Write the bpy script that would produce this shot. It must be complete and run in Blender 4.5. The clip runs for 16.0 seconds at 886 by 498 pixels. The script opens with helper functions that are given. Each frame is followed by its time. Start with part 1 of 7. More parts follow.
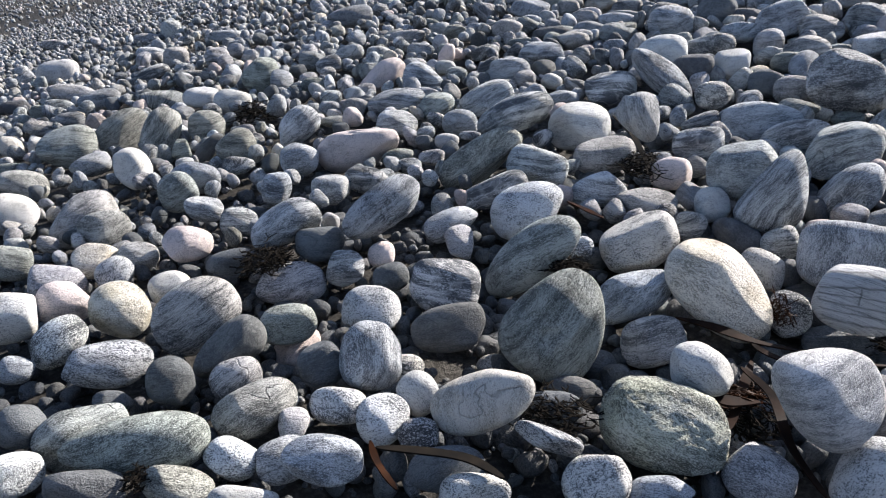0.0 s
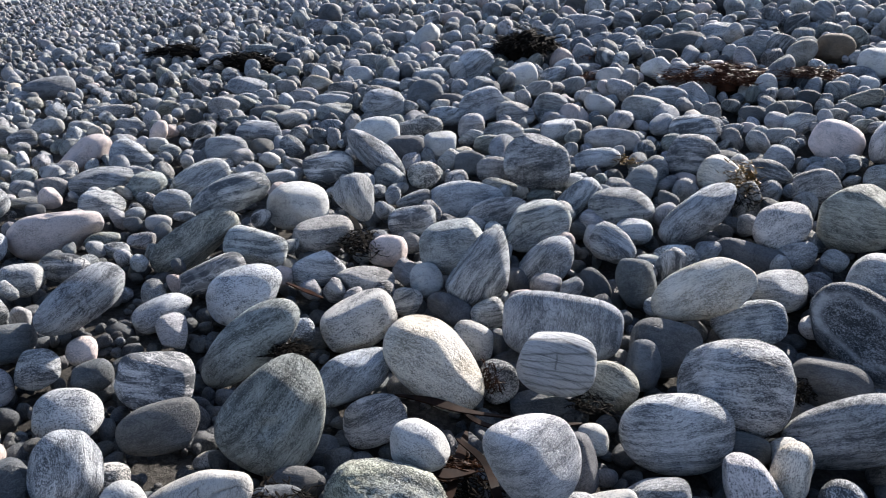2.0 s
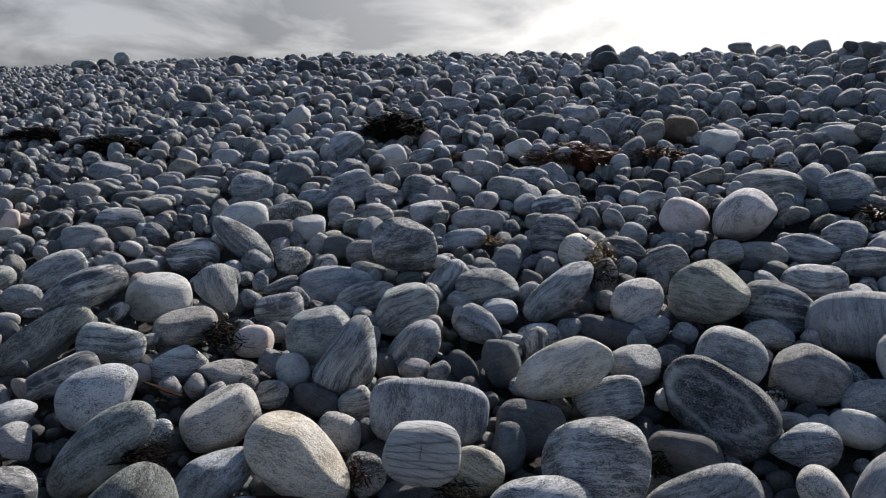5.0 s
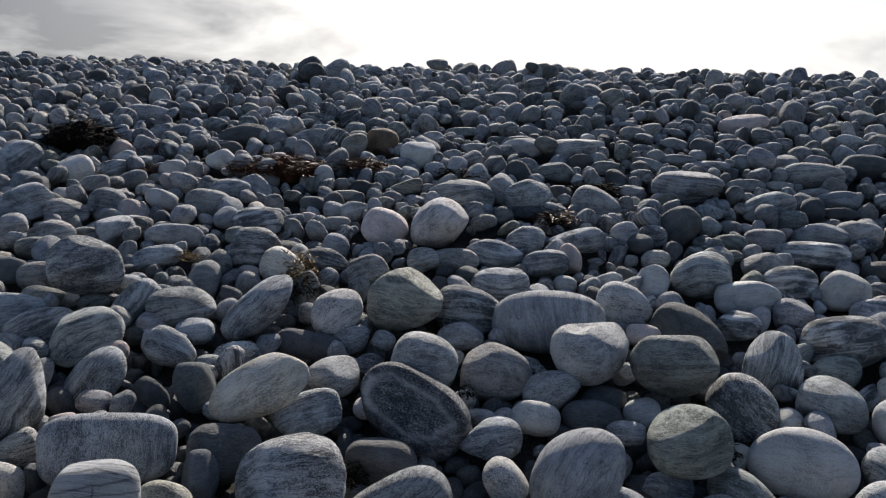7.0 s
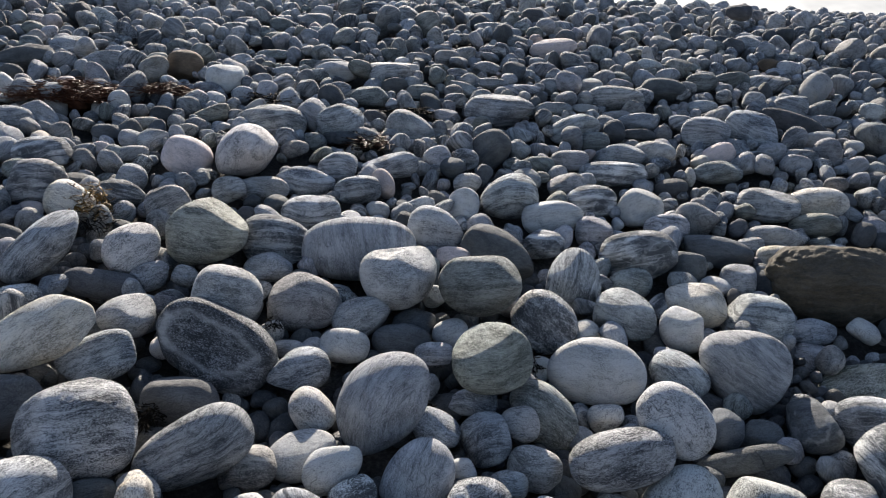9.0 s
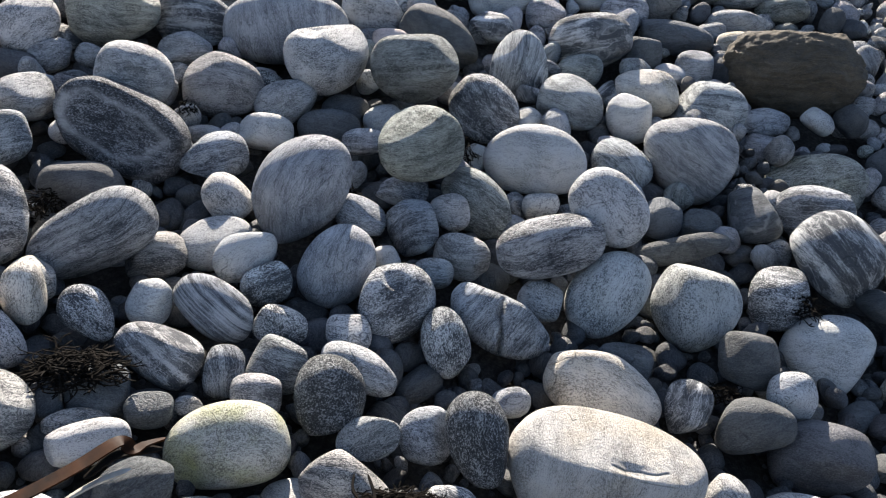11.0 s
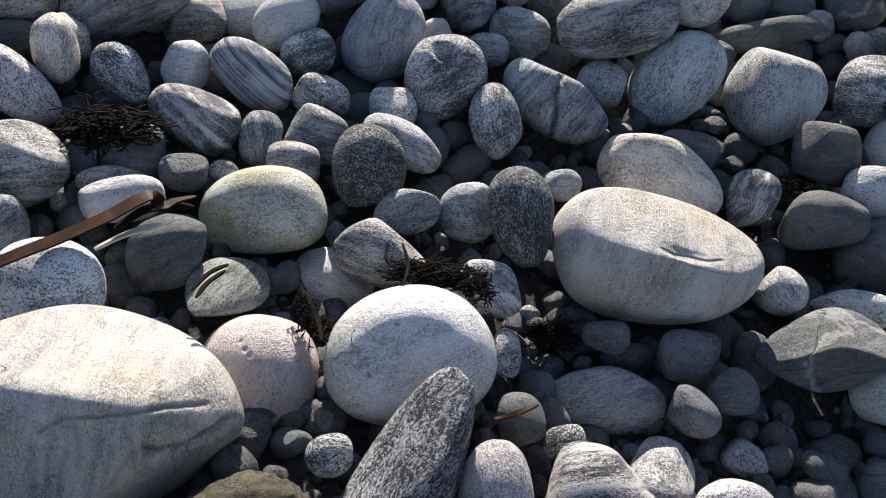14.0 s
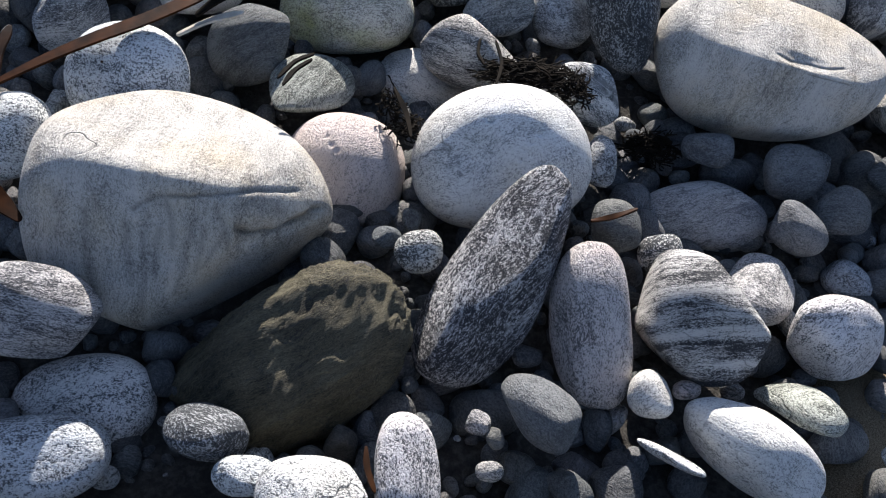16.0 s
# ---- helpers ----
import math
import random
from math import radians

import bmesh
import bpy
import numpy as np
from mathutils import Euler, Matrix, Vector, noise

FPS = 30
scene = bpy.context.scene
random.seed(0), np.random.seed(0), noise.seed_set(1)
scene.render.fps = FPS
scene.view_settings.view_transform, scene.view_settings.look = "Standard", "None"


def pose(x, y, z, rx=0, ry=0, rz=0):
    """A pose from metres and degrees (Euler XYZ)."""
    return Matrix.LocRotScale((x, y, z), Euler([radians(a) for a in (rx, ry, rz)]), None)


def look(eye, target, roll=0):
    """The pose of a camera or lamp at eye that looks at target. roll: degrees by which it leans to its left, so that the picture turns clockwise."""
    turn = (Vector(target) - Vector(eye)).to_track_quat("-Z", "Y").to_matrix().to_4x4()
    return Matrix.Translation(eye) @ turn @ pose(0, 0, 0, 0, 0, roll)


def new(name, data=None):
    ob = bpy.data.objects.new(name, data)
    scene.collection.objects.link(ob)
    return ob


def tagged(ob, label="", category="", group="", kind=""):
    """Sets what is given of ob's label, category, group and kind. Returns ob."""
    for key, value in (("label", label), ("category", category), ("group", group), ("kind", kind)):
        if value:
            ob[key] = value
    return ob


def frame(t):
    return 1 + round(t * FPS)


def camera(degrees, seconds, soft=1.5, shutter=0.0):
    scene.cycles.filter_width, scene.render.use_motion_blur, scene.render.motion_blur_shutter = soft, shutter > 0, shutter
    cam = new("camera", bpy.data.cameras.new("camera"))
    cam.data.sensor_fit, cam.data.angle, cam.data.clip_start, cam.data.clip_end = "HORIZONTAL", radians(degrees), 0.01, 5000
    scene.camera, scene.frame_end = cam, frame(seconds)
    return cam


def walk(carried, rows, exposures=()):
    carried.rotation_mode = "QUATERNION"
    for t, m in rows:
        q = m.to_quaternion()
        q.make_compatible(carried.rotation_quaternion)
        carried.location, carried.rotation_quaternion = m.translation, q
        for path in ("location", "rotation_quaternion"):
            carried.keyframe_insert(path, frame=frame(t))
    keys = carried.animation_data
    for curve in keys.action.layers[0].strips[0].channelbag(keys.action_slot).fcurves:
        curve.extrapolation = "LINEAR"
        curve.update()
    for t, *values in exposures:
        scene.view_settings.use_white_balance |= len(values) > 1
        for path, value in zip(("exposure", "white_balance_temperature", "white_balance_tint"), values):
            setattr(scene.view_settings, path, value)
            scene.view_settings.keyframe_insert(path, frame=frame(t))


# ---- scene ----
cam = camera(57.3, 16.0, soft=1.1)
PATH = [
    (0, (0.112, 0.009, 1.506), (0.065, 1.887, 0.821), -0.1),
    (0.5, (0.112, 0.025, 1.506), (0.232, 1.926, 0.896), 1.5),
    (1, (0.123, 0.033, 1.511), (0.425, 1.926, 0.943), 2.4),
    (1.5, (0.155, 0.03, 1.523), (0.624, 1.898, 0.986), 2.6),
    (2, (0.164, 0.028, 1.536), (0.761, 1.87, 1.035), 3.1),
    (2.5, (0.161, 0.028, 1.569), (0.827, 1.863, 1.136), 3.2),
    (3, (0.177, 0.023, 1.592), (0.878, 1.865, 1.258), 3.3),
    (5.5, (0.266, -0.019, 1.607), (1.244, 1.699, 1.3), 2.9),
    (6, (0.315, -0.026, 1.61), (1.435, 1.605, 1.32), 3.1),
    (6.5, (0.323, -0.023, 1.613), (1.57, 1.515, 1.334), 3.1),
    (7, (0.355, -0.041, 1.619), (1.767, 1.353, 1.365), 3.5),
    (7.5, (0.38, -0.061, 1.628), (1.903, 1.216, 1.404), 3.5),
    (8, (0.399, -0.084, 1.628), (1.97, 1.132, 1.393), 3.3),
    (8.5, (0.433, -0.097, 1.623), (2.055, 1.035, 1.325), 3.4),
    (9, (0.485, -0.095, 1.608), (2.136, 0.959, 1.204), 3.5),
    (9.5, (0.542, -0.097, 1.604), (2.204, 0.892, 1.095), 3.2),
    (10, (0.602, -0.115, 1.572), (2.271, 0.793, 0.948), 3.1),
    (12.5, (0.793, -0.184, 1.388), (2.199, 0.74, 0.306), 4.0),
    (13, (0.795, -0.186, 1.38), (2.188, 0.73, 0.275), 3.8),
    (13.5, (0.799, -0.193, 1.361), (2.161, 0.708, 0.205), 3.9),
    (14, (0.793, -0.192, 1.326), (2.094, 0.691, 0.089), 4.2),
    (14.5, (0.78, -0.168, 1.293), (1.992, 0.708, -0.035), 4.9),
    (15, (0.76, -0.139, 1.261), (1.892, 0.734, -0.137), 5.3),
    (15.5, (0.748, -0.13, 1.243), (1.807, 0.748, -0.209), 4.1),
    (16, (0.746, -0.162, 1.197), (1.767, 0.674, -0.306), 2.4),
]
EXPOSURES = [(0.0, 1.36, 6100, 14), (1.0, 1.42, 6050, 14), (2.5, 1.3, 6100, 14), (3.0, 0.96, 6210, 13), (5.5, 0.59, 6220, 13), (7.0, 0.49, 6270, 13), (7.5, 0.41, 6320, 13), (8.5, 0.36, 6270, 13),
             (9.0, 1.16, 6450, 13), (10.0, 1.53, 6450, 13), (12.5, 1.37, 6420, 14), (13.5, 1.32, 6420, 14), (15.0, 1.1, 6270, 14), (15.5, 1.17, 6170, 14), (16.0, 1.26, 6120, 14)]
walk(cam, [(t, look(eye, target, roll)) for t, eye, target, roll in PATH], EXPOSURES)

# ---- sky and sun ----
SUN_AZ, SUN_EL = 51.0, 33.0
sun_dir = Vector((math.sin(radians(SUN_AZ)) * math.cos(radians(SUN_EL)),
                  math.cos(radians(SUN_AZ)) * math.cos(radians(SUN_EL)), math.sin(radians(SUN_EL))))


def build_sky():
    w = bpy.data.worlds.new("sky")
    scene.world = w
    w.use_nodes = True
    nt = w.node_tree
    nt.nodes.clear()
    N, L = nt.nodes.new, nt.links.new
    out = N("ShaderNodeOutputWorld")
    sky = N("ShaderNodeTexSky")
    sky.sky_type = "NISHITA"
    sky.sun_disc = False
    sky.sun_elevation, sky.sun_rotation = radians(SUN_EL), radians(SUN_AZ)
    sky.dust_density, sky.air_density = 0.6, 1.0
    blue = N("ShaderNodeBackground")
    blue.inputs[1].default_value = 0.074
    L(sky.outputs[0], blue.inputs[0])
    # broken cloud: a sheet of noise seen in perspective, brighter towards the sun
    tc = N("ShaderNodeTexCoord")
    sep = N("ShaderNodeSeparateXYZ")
    L(tc.outputs["Generated"], sep.inputs[0])
    lift = N("ShaderNodeMath")
    lift.operation = "ADD"
    lift.inputs[1].default_value = 0.3
    L(sep.outputs["Z"], lift.inputs[0])
    flat = N("ShaderNodeVectorMath")
    flat.operation = "DIVIDE"
    comb = N("ShaderNodeCombineXYZ")
    for i in range(3):
        L(lift.outputs[0], comb.inputs[i])
    L(tc.outputs["Generated"], flat.inputs[0])
    L(comb.outputs[0], flat.inputs[1])
    clouds = N("ShaderNodeTexNoise")
    clouds.inputs["Scale"].default_value = 1.5
    clouds.inputs["Detail"].default_value = 5
    clouds.inputs["Roughness"].default_value = 0.55
    clouds.inputs["Distortion"].default_value = 0.4
    L(flat.outputs[0], clouds.inputs["Vector"])
    thick = N("ShaderNodeValToRGB")
    thick.color_ramp.elements[0].position, thick.color_ramp.elements[0].color = 0.47, (1, 1, 1, 1)
    thick.color_ramp.elements[1].position, thick.color_ramp.elements[1].color = 0.63, (0.43, 0.435, 0.455, 1)
    dot = N("ShaderNodeVectorMath")
    dot.operation = "DOT_PRODUCT"
    dot.inputs[1].default_value = sun_dir
    L(tc.outputs["Generated"], dot.inputs[0])
    veil = N("ShaderNodeMapRange")  # thick cloud lies away from the sun, thin cloud before it
    veil.inputs["From Min"].default_value, veil.inputs["From Max"].default_value = 0.74, 0.90
    veil.inputs["To Min"].default_value, veil.inputs["To Max"].default_value = 0.075, -0.13
    L(dot.outputs["Value"], veil.inputs["Value"])
    bank = N("ShaderNodeMath")
    L(clouds.outputs["Fac"], bank.inputs[0])
    L(veil.outputs[0], bank.inputs[1])
    L(bank.outputs[0], thick.inputs[0])
    near = N("ShaderNodeMapRange")
    near.inputs["From Min"].default_value, near.inputs["From Max"].default_value = 0.64, 0.90
    near.inputs["To Min"].default_value, near.inputs["To Max"].default_value = 0.34, 0.80
    near.interpolation_type = "SMOOTHSTEP"
    L(dot.outputs["Value"], near.inputs["Value"])
    warm = N("ShaderNodeMix")  # the cloud lit through from behind is warmer
    warm.data_type, warm.blend_type = "RGBA", "MULTIPLY"
    warm.inputs["B"].default_value = (1.0, 0.94, 0.82, 1)
    glow = N("ShaderNodeMapRange")
    glow.inputs["From Min"].default_value, glow.inputs["From Max"].default_value = 0.6, 0.95
    L(dot.outputs["Value"], glow.inputs["Value"])
    L(glow.outputs[0], warm.inputs["Factor"])
    L(thick.outputs[0], warm.inputs["A"])
    away = N("ShaderNodeMapRange")  # the sky turns bluer away from the sun
    away.interpolation_type = "SMOOTHSTEP"
    away.inputs["From Min"].default_value, away.inputs["From Max"].default_value = 0.5, -0.3
    L(dot.outputs["Value"], away.inputs["Value"])
    cool = N("ShaderNodeMix")
    cool.data_type, cool.blend_type = "RGBA", "MULTIPLY"
    cool.inputs["B"].default_value = (0.70, 0.86, 1.16, 1)
    L(away.outputs[0], cool.inputs["Factor"])
    L(warm.outputs["Result"], cool.inputs["A"])
    white = N("ShaderNodeBackground")
    L(cool.outputs["Result"], white.inputs[0])
    L(near.outputs[0], white.inputs[1])
    cover = N("ShaderNodeMapRange")  # cloud low down, open blue sky overhead
    cover.inputs["From Min"].default_value, cover.inputs["From Max"].default_value = 0.15, 0.27
    cover.inputs["To Min"].default_value, cover.inputs["To Max"].default_value = 0.92, 0.05
    L(sep.outputs["Z"], cover.inputs["Value"])
    mix = N("ShaderNodeMixShader")
    L(cover.outputs[0], mix.inputs[0])
    L(blue.outputs[0], mix.inputs[1])
    L(white.outputs[0], mix.inputs[2])
    L(mix.outputs[0], out.inputs[0])


build_sky()
sun_data = bpy.data.lights.new("sun", "SUN")
sun_data.energy, sun_data.angle, sun_data.color = 4.7, radians(0.5), (1.0, 0.91, 0.775)
sun = new("sun", sun_data)
sun.matrix_world = look(sun_dir * 60, (0, 0, 0))


# ---- materials ----
def mat_base(name):
    m = bpy.data.materials.new(name)
    m.use_nodes = True
    nt = m.node_tree
    return m, nt, nt.nodes.new, nt.links.new, nt.nodes["Principled BSDF"]


def ramp(N, stops):
    r = N("ShaderNodeValToRGB")
    els = r.color_ramp.elements
    while len(els) < len(stops):
        els.new(0.5)
    for e, (p, c) in zip(els, stops):
        e.position, e.color = p, (*c, 1) if len(c) == 3 else c
    return r


def grey(v):
    return (v, v, v)


def stone_material(name, dark, light, squeeze=8.0, grain=0.8, band=0.8, edge=0.12, shift=0.0, vein=0.0, joined=False, rough=0.8, relief=1.0, tint=(0.84, 0.825, 0.78), fold_by=0.08, cast_by=0.7, fleck=1.0, stain=0.7):
    """Gneiss: dark and light mineral grains a few millimetres long, crowded into bands that fold slowly through the stone."""
    m, nt, N, L, bsdf = mat_base(name)
    at = N("ShaderNodeAttribute")
    at.attribute_name = "grain"
    if joined:
        rnd = N("ShaderNodeNewGeometry").outputs["Random Per Island"]
    else:
        rnd = N("ShaderNodeObjectInfo").outputs["Random"]

    def tex(vec, scale, detail, roughness=0.55):
        n = N("ShaderNodeTexNoise")
        n.inputs["Scale"].default_value, n.inputs["Detail"].default_value, n.inputs["Roughness"].default_value = scale, detail, roughness
        L(vec, n.inputs["Vector"])
        return n

    def stretch(vec, sx, sz):
        mp = N("ShaderNodeMapping")
        mp.inputs["Scale"].default_value = (sx, sx, sz)
        L(vec, mp.inputs["Vector"])
        return mp.outputs[0]

    def fma(a, k, c):
        n = N("ShaderNodeMath")
        n.operation = "MULTIPLY_ADD"
        L(a, n.inputs[0])
        n.inputs[1].default_value = k
        if isinstance(c, float):
            n.inputs[2].default_value = c
        else:
            L(c, n.inputs[2])
        return n.outputs[0]

    fold = tex(at.outputs["Vector"], 4.5, 3.0)
    bend = N("ShaderNodeVectorMath")
    bend.operation = "MULTIPLY_ADD"
    bend.inputs[1].default_value = (fold_by, fold_by, fold_by)
    L(fold.outputs["Color"], bend.inputs[0])
    L(at.outputs["Vector"], bend.inputs[2])
    bent = bend.outputs[0]
    thin = 1 + 0.2 * squeeze
    bands = tex(stretch(bent, 3.5, 5.0 * squeeze), 1.0, 6.0, 0.6).outputs["Fac"]
    grains = tex(stretch(bent, 165 * fleck, 165 * fleck * thin), 1.0, 3.0, 0.65).outputs["Fac"]
    fine = tex(stretch(bent, 380, 380 * (1 + 0.1 * squeeze)), 1.0, 2.0, 0.7).outputs["Fac"]
    streaks = tex(stretch(bent, 24, 24 * (1 + 0.8 * squeeze)), 1.0, 4.0, 0.65).outputs["Fac"]
    patch = tex(at.outputs["Vector"], 11.0, 4.0).outputs["Fac"]
    # flecks, streaks, bands and broad patches together decide how dark a spot is
    k_grain, k_fine, k_streak = 1.05 * grain, 1.15 * grain, 0.5 * grain
    s = fma(grains, k_grain, 0.5 + shift - 0.5 * (k_grain + k_fine + 0.85 * band + k_streak + 0.5))
    s = fma(fine, k_fine, s)
    s = fma(bands, 0.85 * band, s)
    s = fma(streaks, k_streak, s)
    s = fma(patch, 0.5, s)
    edge = edge * 0.68
    cr = ramp(N, [(0.5 - edge, dark), (0.5 + edge, light), (0.8, [min(c * 1.16, 0.74) for c in light])])
    L(s, cr.inputs[0])
    col = cr.outputs[0]
    if vein:
        vr = ramp(N, [(0.478, grey(0)), (0.497, grey(vein)), (0.512, grey(vein)), (0.53, grey(0))])
        L(tex(bent, 3.2, 5.0).outputs["Fac"], vr.inputs[0])
        vm = N("ShaderNodeMix")
        vm.data_type = "RGBA"
        vm.inputs["B"].default_value = (0.66, 0.66, 0.64, 1)
        L(vr.outputs[0], vm.inputs["Factor"])
        L(col, vm.inputs["A"])
        col = vm.outputs["Result"]
    # thin dark and pale seams that follow the layers
    if squeeze >= 6:
        layers = tex(stretch(bent, 4.0, 4.0 + 1.6 * squeeze), 1.0, 2.0, 0.5).outputs["Fac"]
        for lo, hi, shade, by in ((0.430, 0.006, (0.04, 0.042, 0.045), 0.5), (0.535, 0.005, (0.04, 0.042, 0.045), 0.6), (0.60, 0.009, light, 0.45), (0.475, 0.006, light, 0.4)):
            sr = ramp(N, [(lo - hi, grey(0)), (lo - 0.3 * hi, grey(by)), (lo + 0.3 * hi, grey(by)), (lo + hi, grey(0))])
            L(layers, sr.inputs[0])
            sx = N("ShaderNodeMix")
            sx.data_type = "RGBA"
            sx.inputs["B"].default_value = (*shade, 1)
            L(sr.outputs[0], sx.inputs["Factor"])
            L(col, sx.inputs["A"])
            col = sx.outputs["Result"]
    if not joined:  # single veins, stains and darkened cracks, broken up by the grain
        mark = N("ShaderNodeAttribute")
        mark.attribute_name = "mark"
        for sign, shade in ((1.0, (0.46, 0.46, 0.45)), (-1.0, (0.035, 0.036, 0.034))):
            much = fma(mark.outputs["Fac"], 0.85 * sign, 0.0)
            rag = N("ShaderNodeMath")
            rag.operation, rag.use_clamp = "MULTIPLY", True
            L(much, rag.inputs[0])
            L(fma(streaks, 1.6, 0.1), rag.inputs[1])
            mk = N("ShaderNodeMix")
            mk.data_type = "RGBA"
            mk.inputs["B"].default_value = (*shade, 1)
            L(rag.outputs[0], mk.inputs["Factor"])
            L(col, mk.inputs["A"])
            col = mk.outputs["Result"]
    # hairline cracks, in some places only
    line = tex(bent, 2.6, 4.0, 0.6).outputs["Fac"]
    cracks = ramp(N, [(0.4955, grey(0)), (0.499, grey(1)), (0.501, grey(1)), (0.5045, grey(0))])
    L(line, cracks.inputs[0])
    where = ramp(N, [(0.54, grey(0)), (0.64, grey(1))])
    L(tex(at.outputs["Vector"], 3.1, 2.0).outputs["Fac"], where.inputs[0])
    crack = N("ShaderNodeMath")
    crack.operation = "MULTIPLY"
    L(cracks.outputs[0], crack.inputs[0])
    L(where.outputs[0], crack.inputs[1])
    crack = crack.outputs[0]
    cm = N("ShaderNodeMix")
    cm.data_type = "RGBA"
    cm.inputs["B"].default_value = (0.03, 0.03, 0.028, 1)
    L(fma(crack, 0.55, 0.0), cm.inputs["Factor"])
    L(col, cm.inputs["A"])
    col = cm.outputs["Result"]
    # weathered tint in broad spots
    sr = ramp(N, [(0.45, (1, 1, 1)), (0.68, tint)])
    L(tex(at.outputs["Vector"], 7.0, 5.0).outputs["Fac"], sr.inputs[0])
    sm = N("ShaderNodeMix")
    sm.data_type, sm.blend_type = "RGBA", "MULTIPLY"
    sm.inputs["Factor"].default_value = stain
    L(col, sm.inputs["A"])
    L(sr.outputs[0], sm.inputs["B"])
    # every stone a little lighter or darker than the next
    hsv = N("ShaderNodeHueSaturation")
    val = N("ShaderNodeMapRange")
    # joined stones darkened, single ones lightened: a balance of light put into the colour
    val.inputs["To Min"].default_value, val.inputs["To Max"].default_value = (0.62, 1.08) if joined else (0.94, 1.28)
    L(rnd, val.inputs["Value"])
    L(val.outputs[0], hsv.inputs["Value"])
    L(sm.outputs["Result"], hsv.inputs["Color"])
    cast = ramp(N, [(0.0, (0.95, 0.99, 1.05)), (0.2, (1, 1, 1)), (0.36, (0.955, 1.0, 0.95)), (0.5, (0.92, 0.98, 1.06)), (0.64, (1.05, 1.0, 0.90)), (0.8, (1.03, 0.97, 1.0)), (0.9, (1.08, 0.99, 0.88)), (1.0, (0.97, 1.0, 0.98))])
    turn = N("ShaderNodeMath")
    turn.operation = "FRACT"
    L(fma(rnd, 7.31, 0.0), turn.inputs[0])
    L(turn.outputs[0], cast.inputs[0])
    hue = N("ShaderNodeMix")
    hue.data_type, hue.blend_type = "RGBA", "MULTIPLY"
    hue.inputs["Factor"].default_value = cast_by
    L(hsv.outputs[0], hue.inputs["A"])
    L(cast.outputs[0], hue.inputs["B"])
    L(hue.outputs["Result"], bsdf.inputs["Base Color"])
    bsdf.inputs["Roughness"].default_value = rough
    bsdf.inputs["Specular IOR Level"].default_value = 0.3
    # relief: light bands stand out a little, grains pit the skin, broad dents
    h = fma(grains, 0.42, tex(at.outputs["Vector"], 30.0, 6.0, 0.65).outputs["Fac"])
    h = fma(fine, 0.2, h)
    h = fma(streaks, 0.25, h)
    h = fma(bands, 0.2, h)
    h = fma(crack, -0.5, h)
    bp = N("ShaderNodeBump")
    bp.inputs["Strength"].default_value, bp.inputs["Distance"].default_value = min(0.85 * relief, 1.0), 0.013
    L(h, bp.inputs["Height"])
    L(bp.outputs[0], bsdf.inputs["Normal"])
    return m


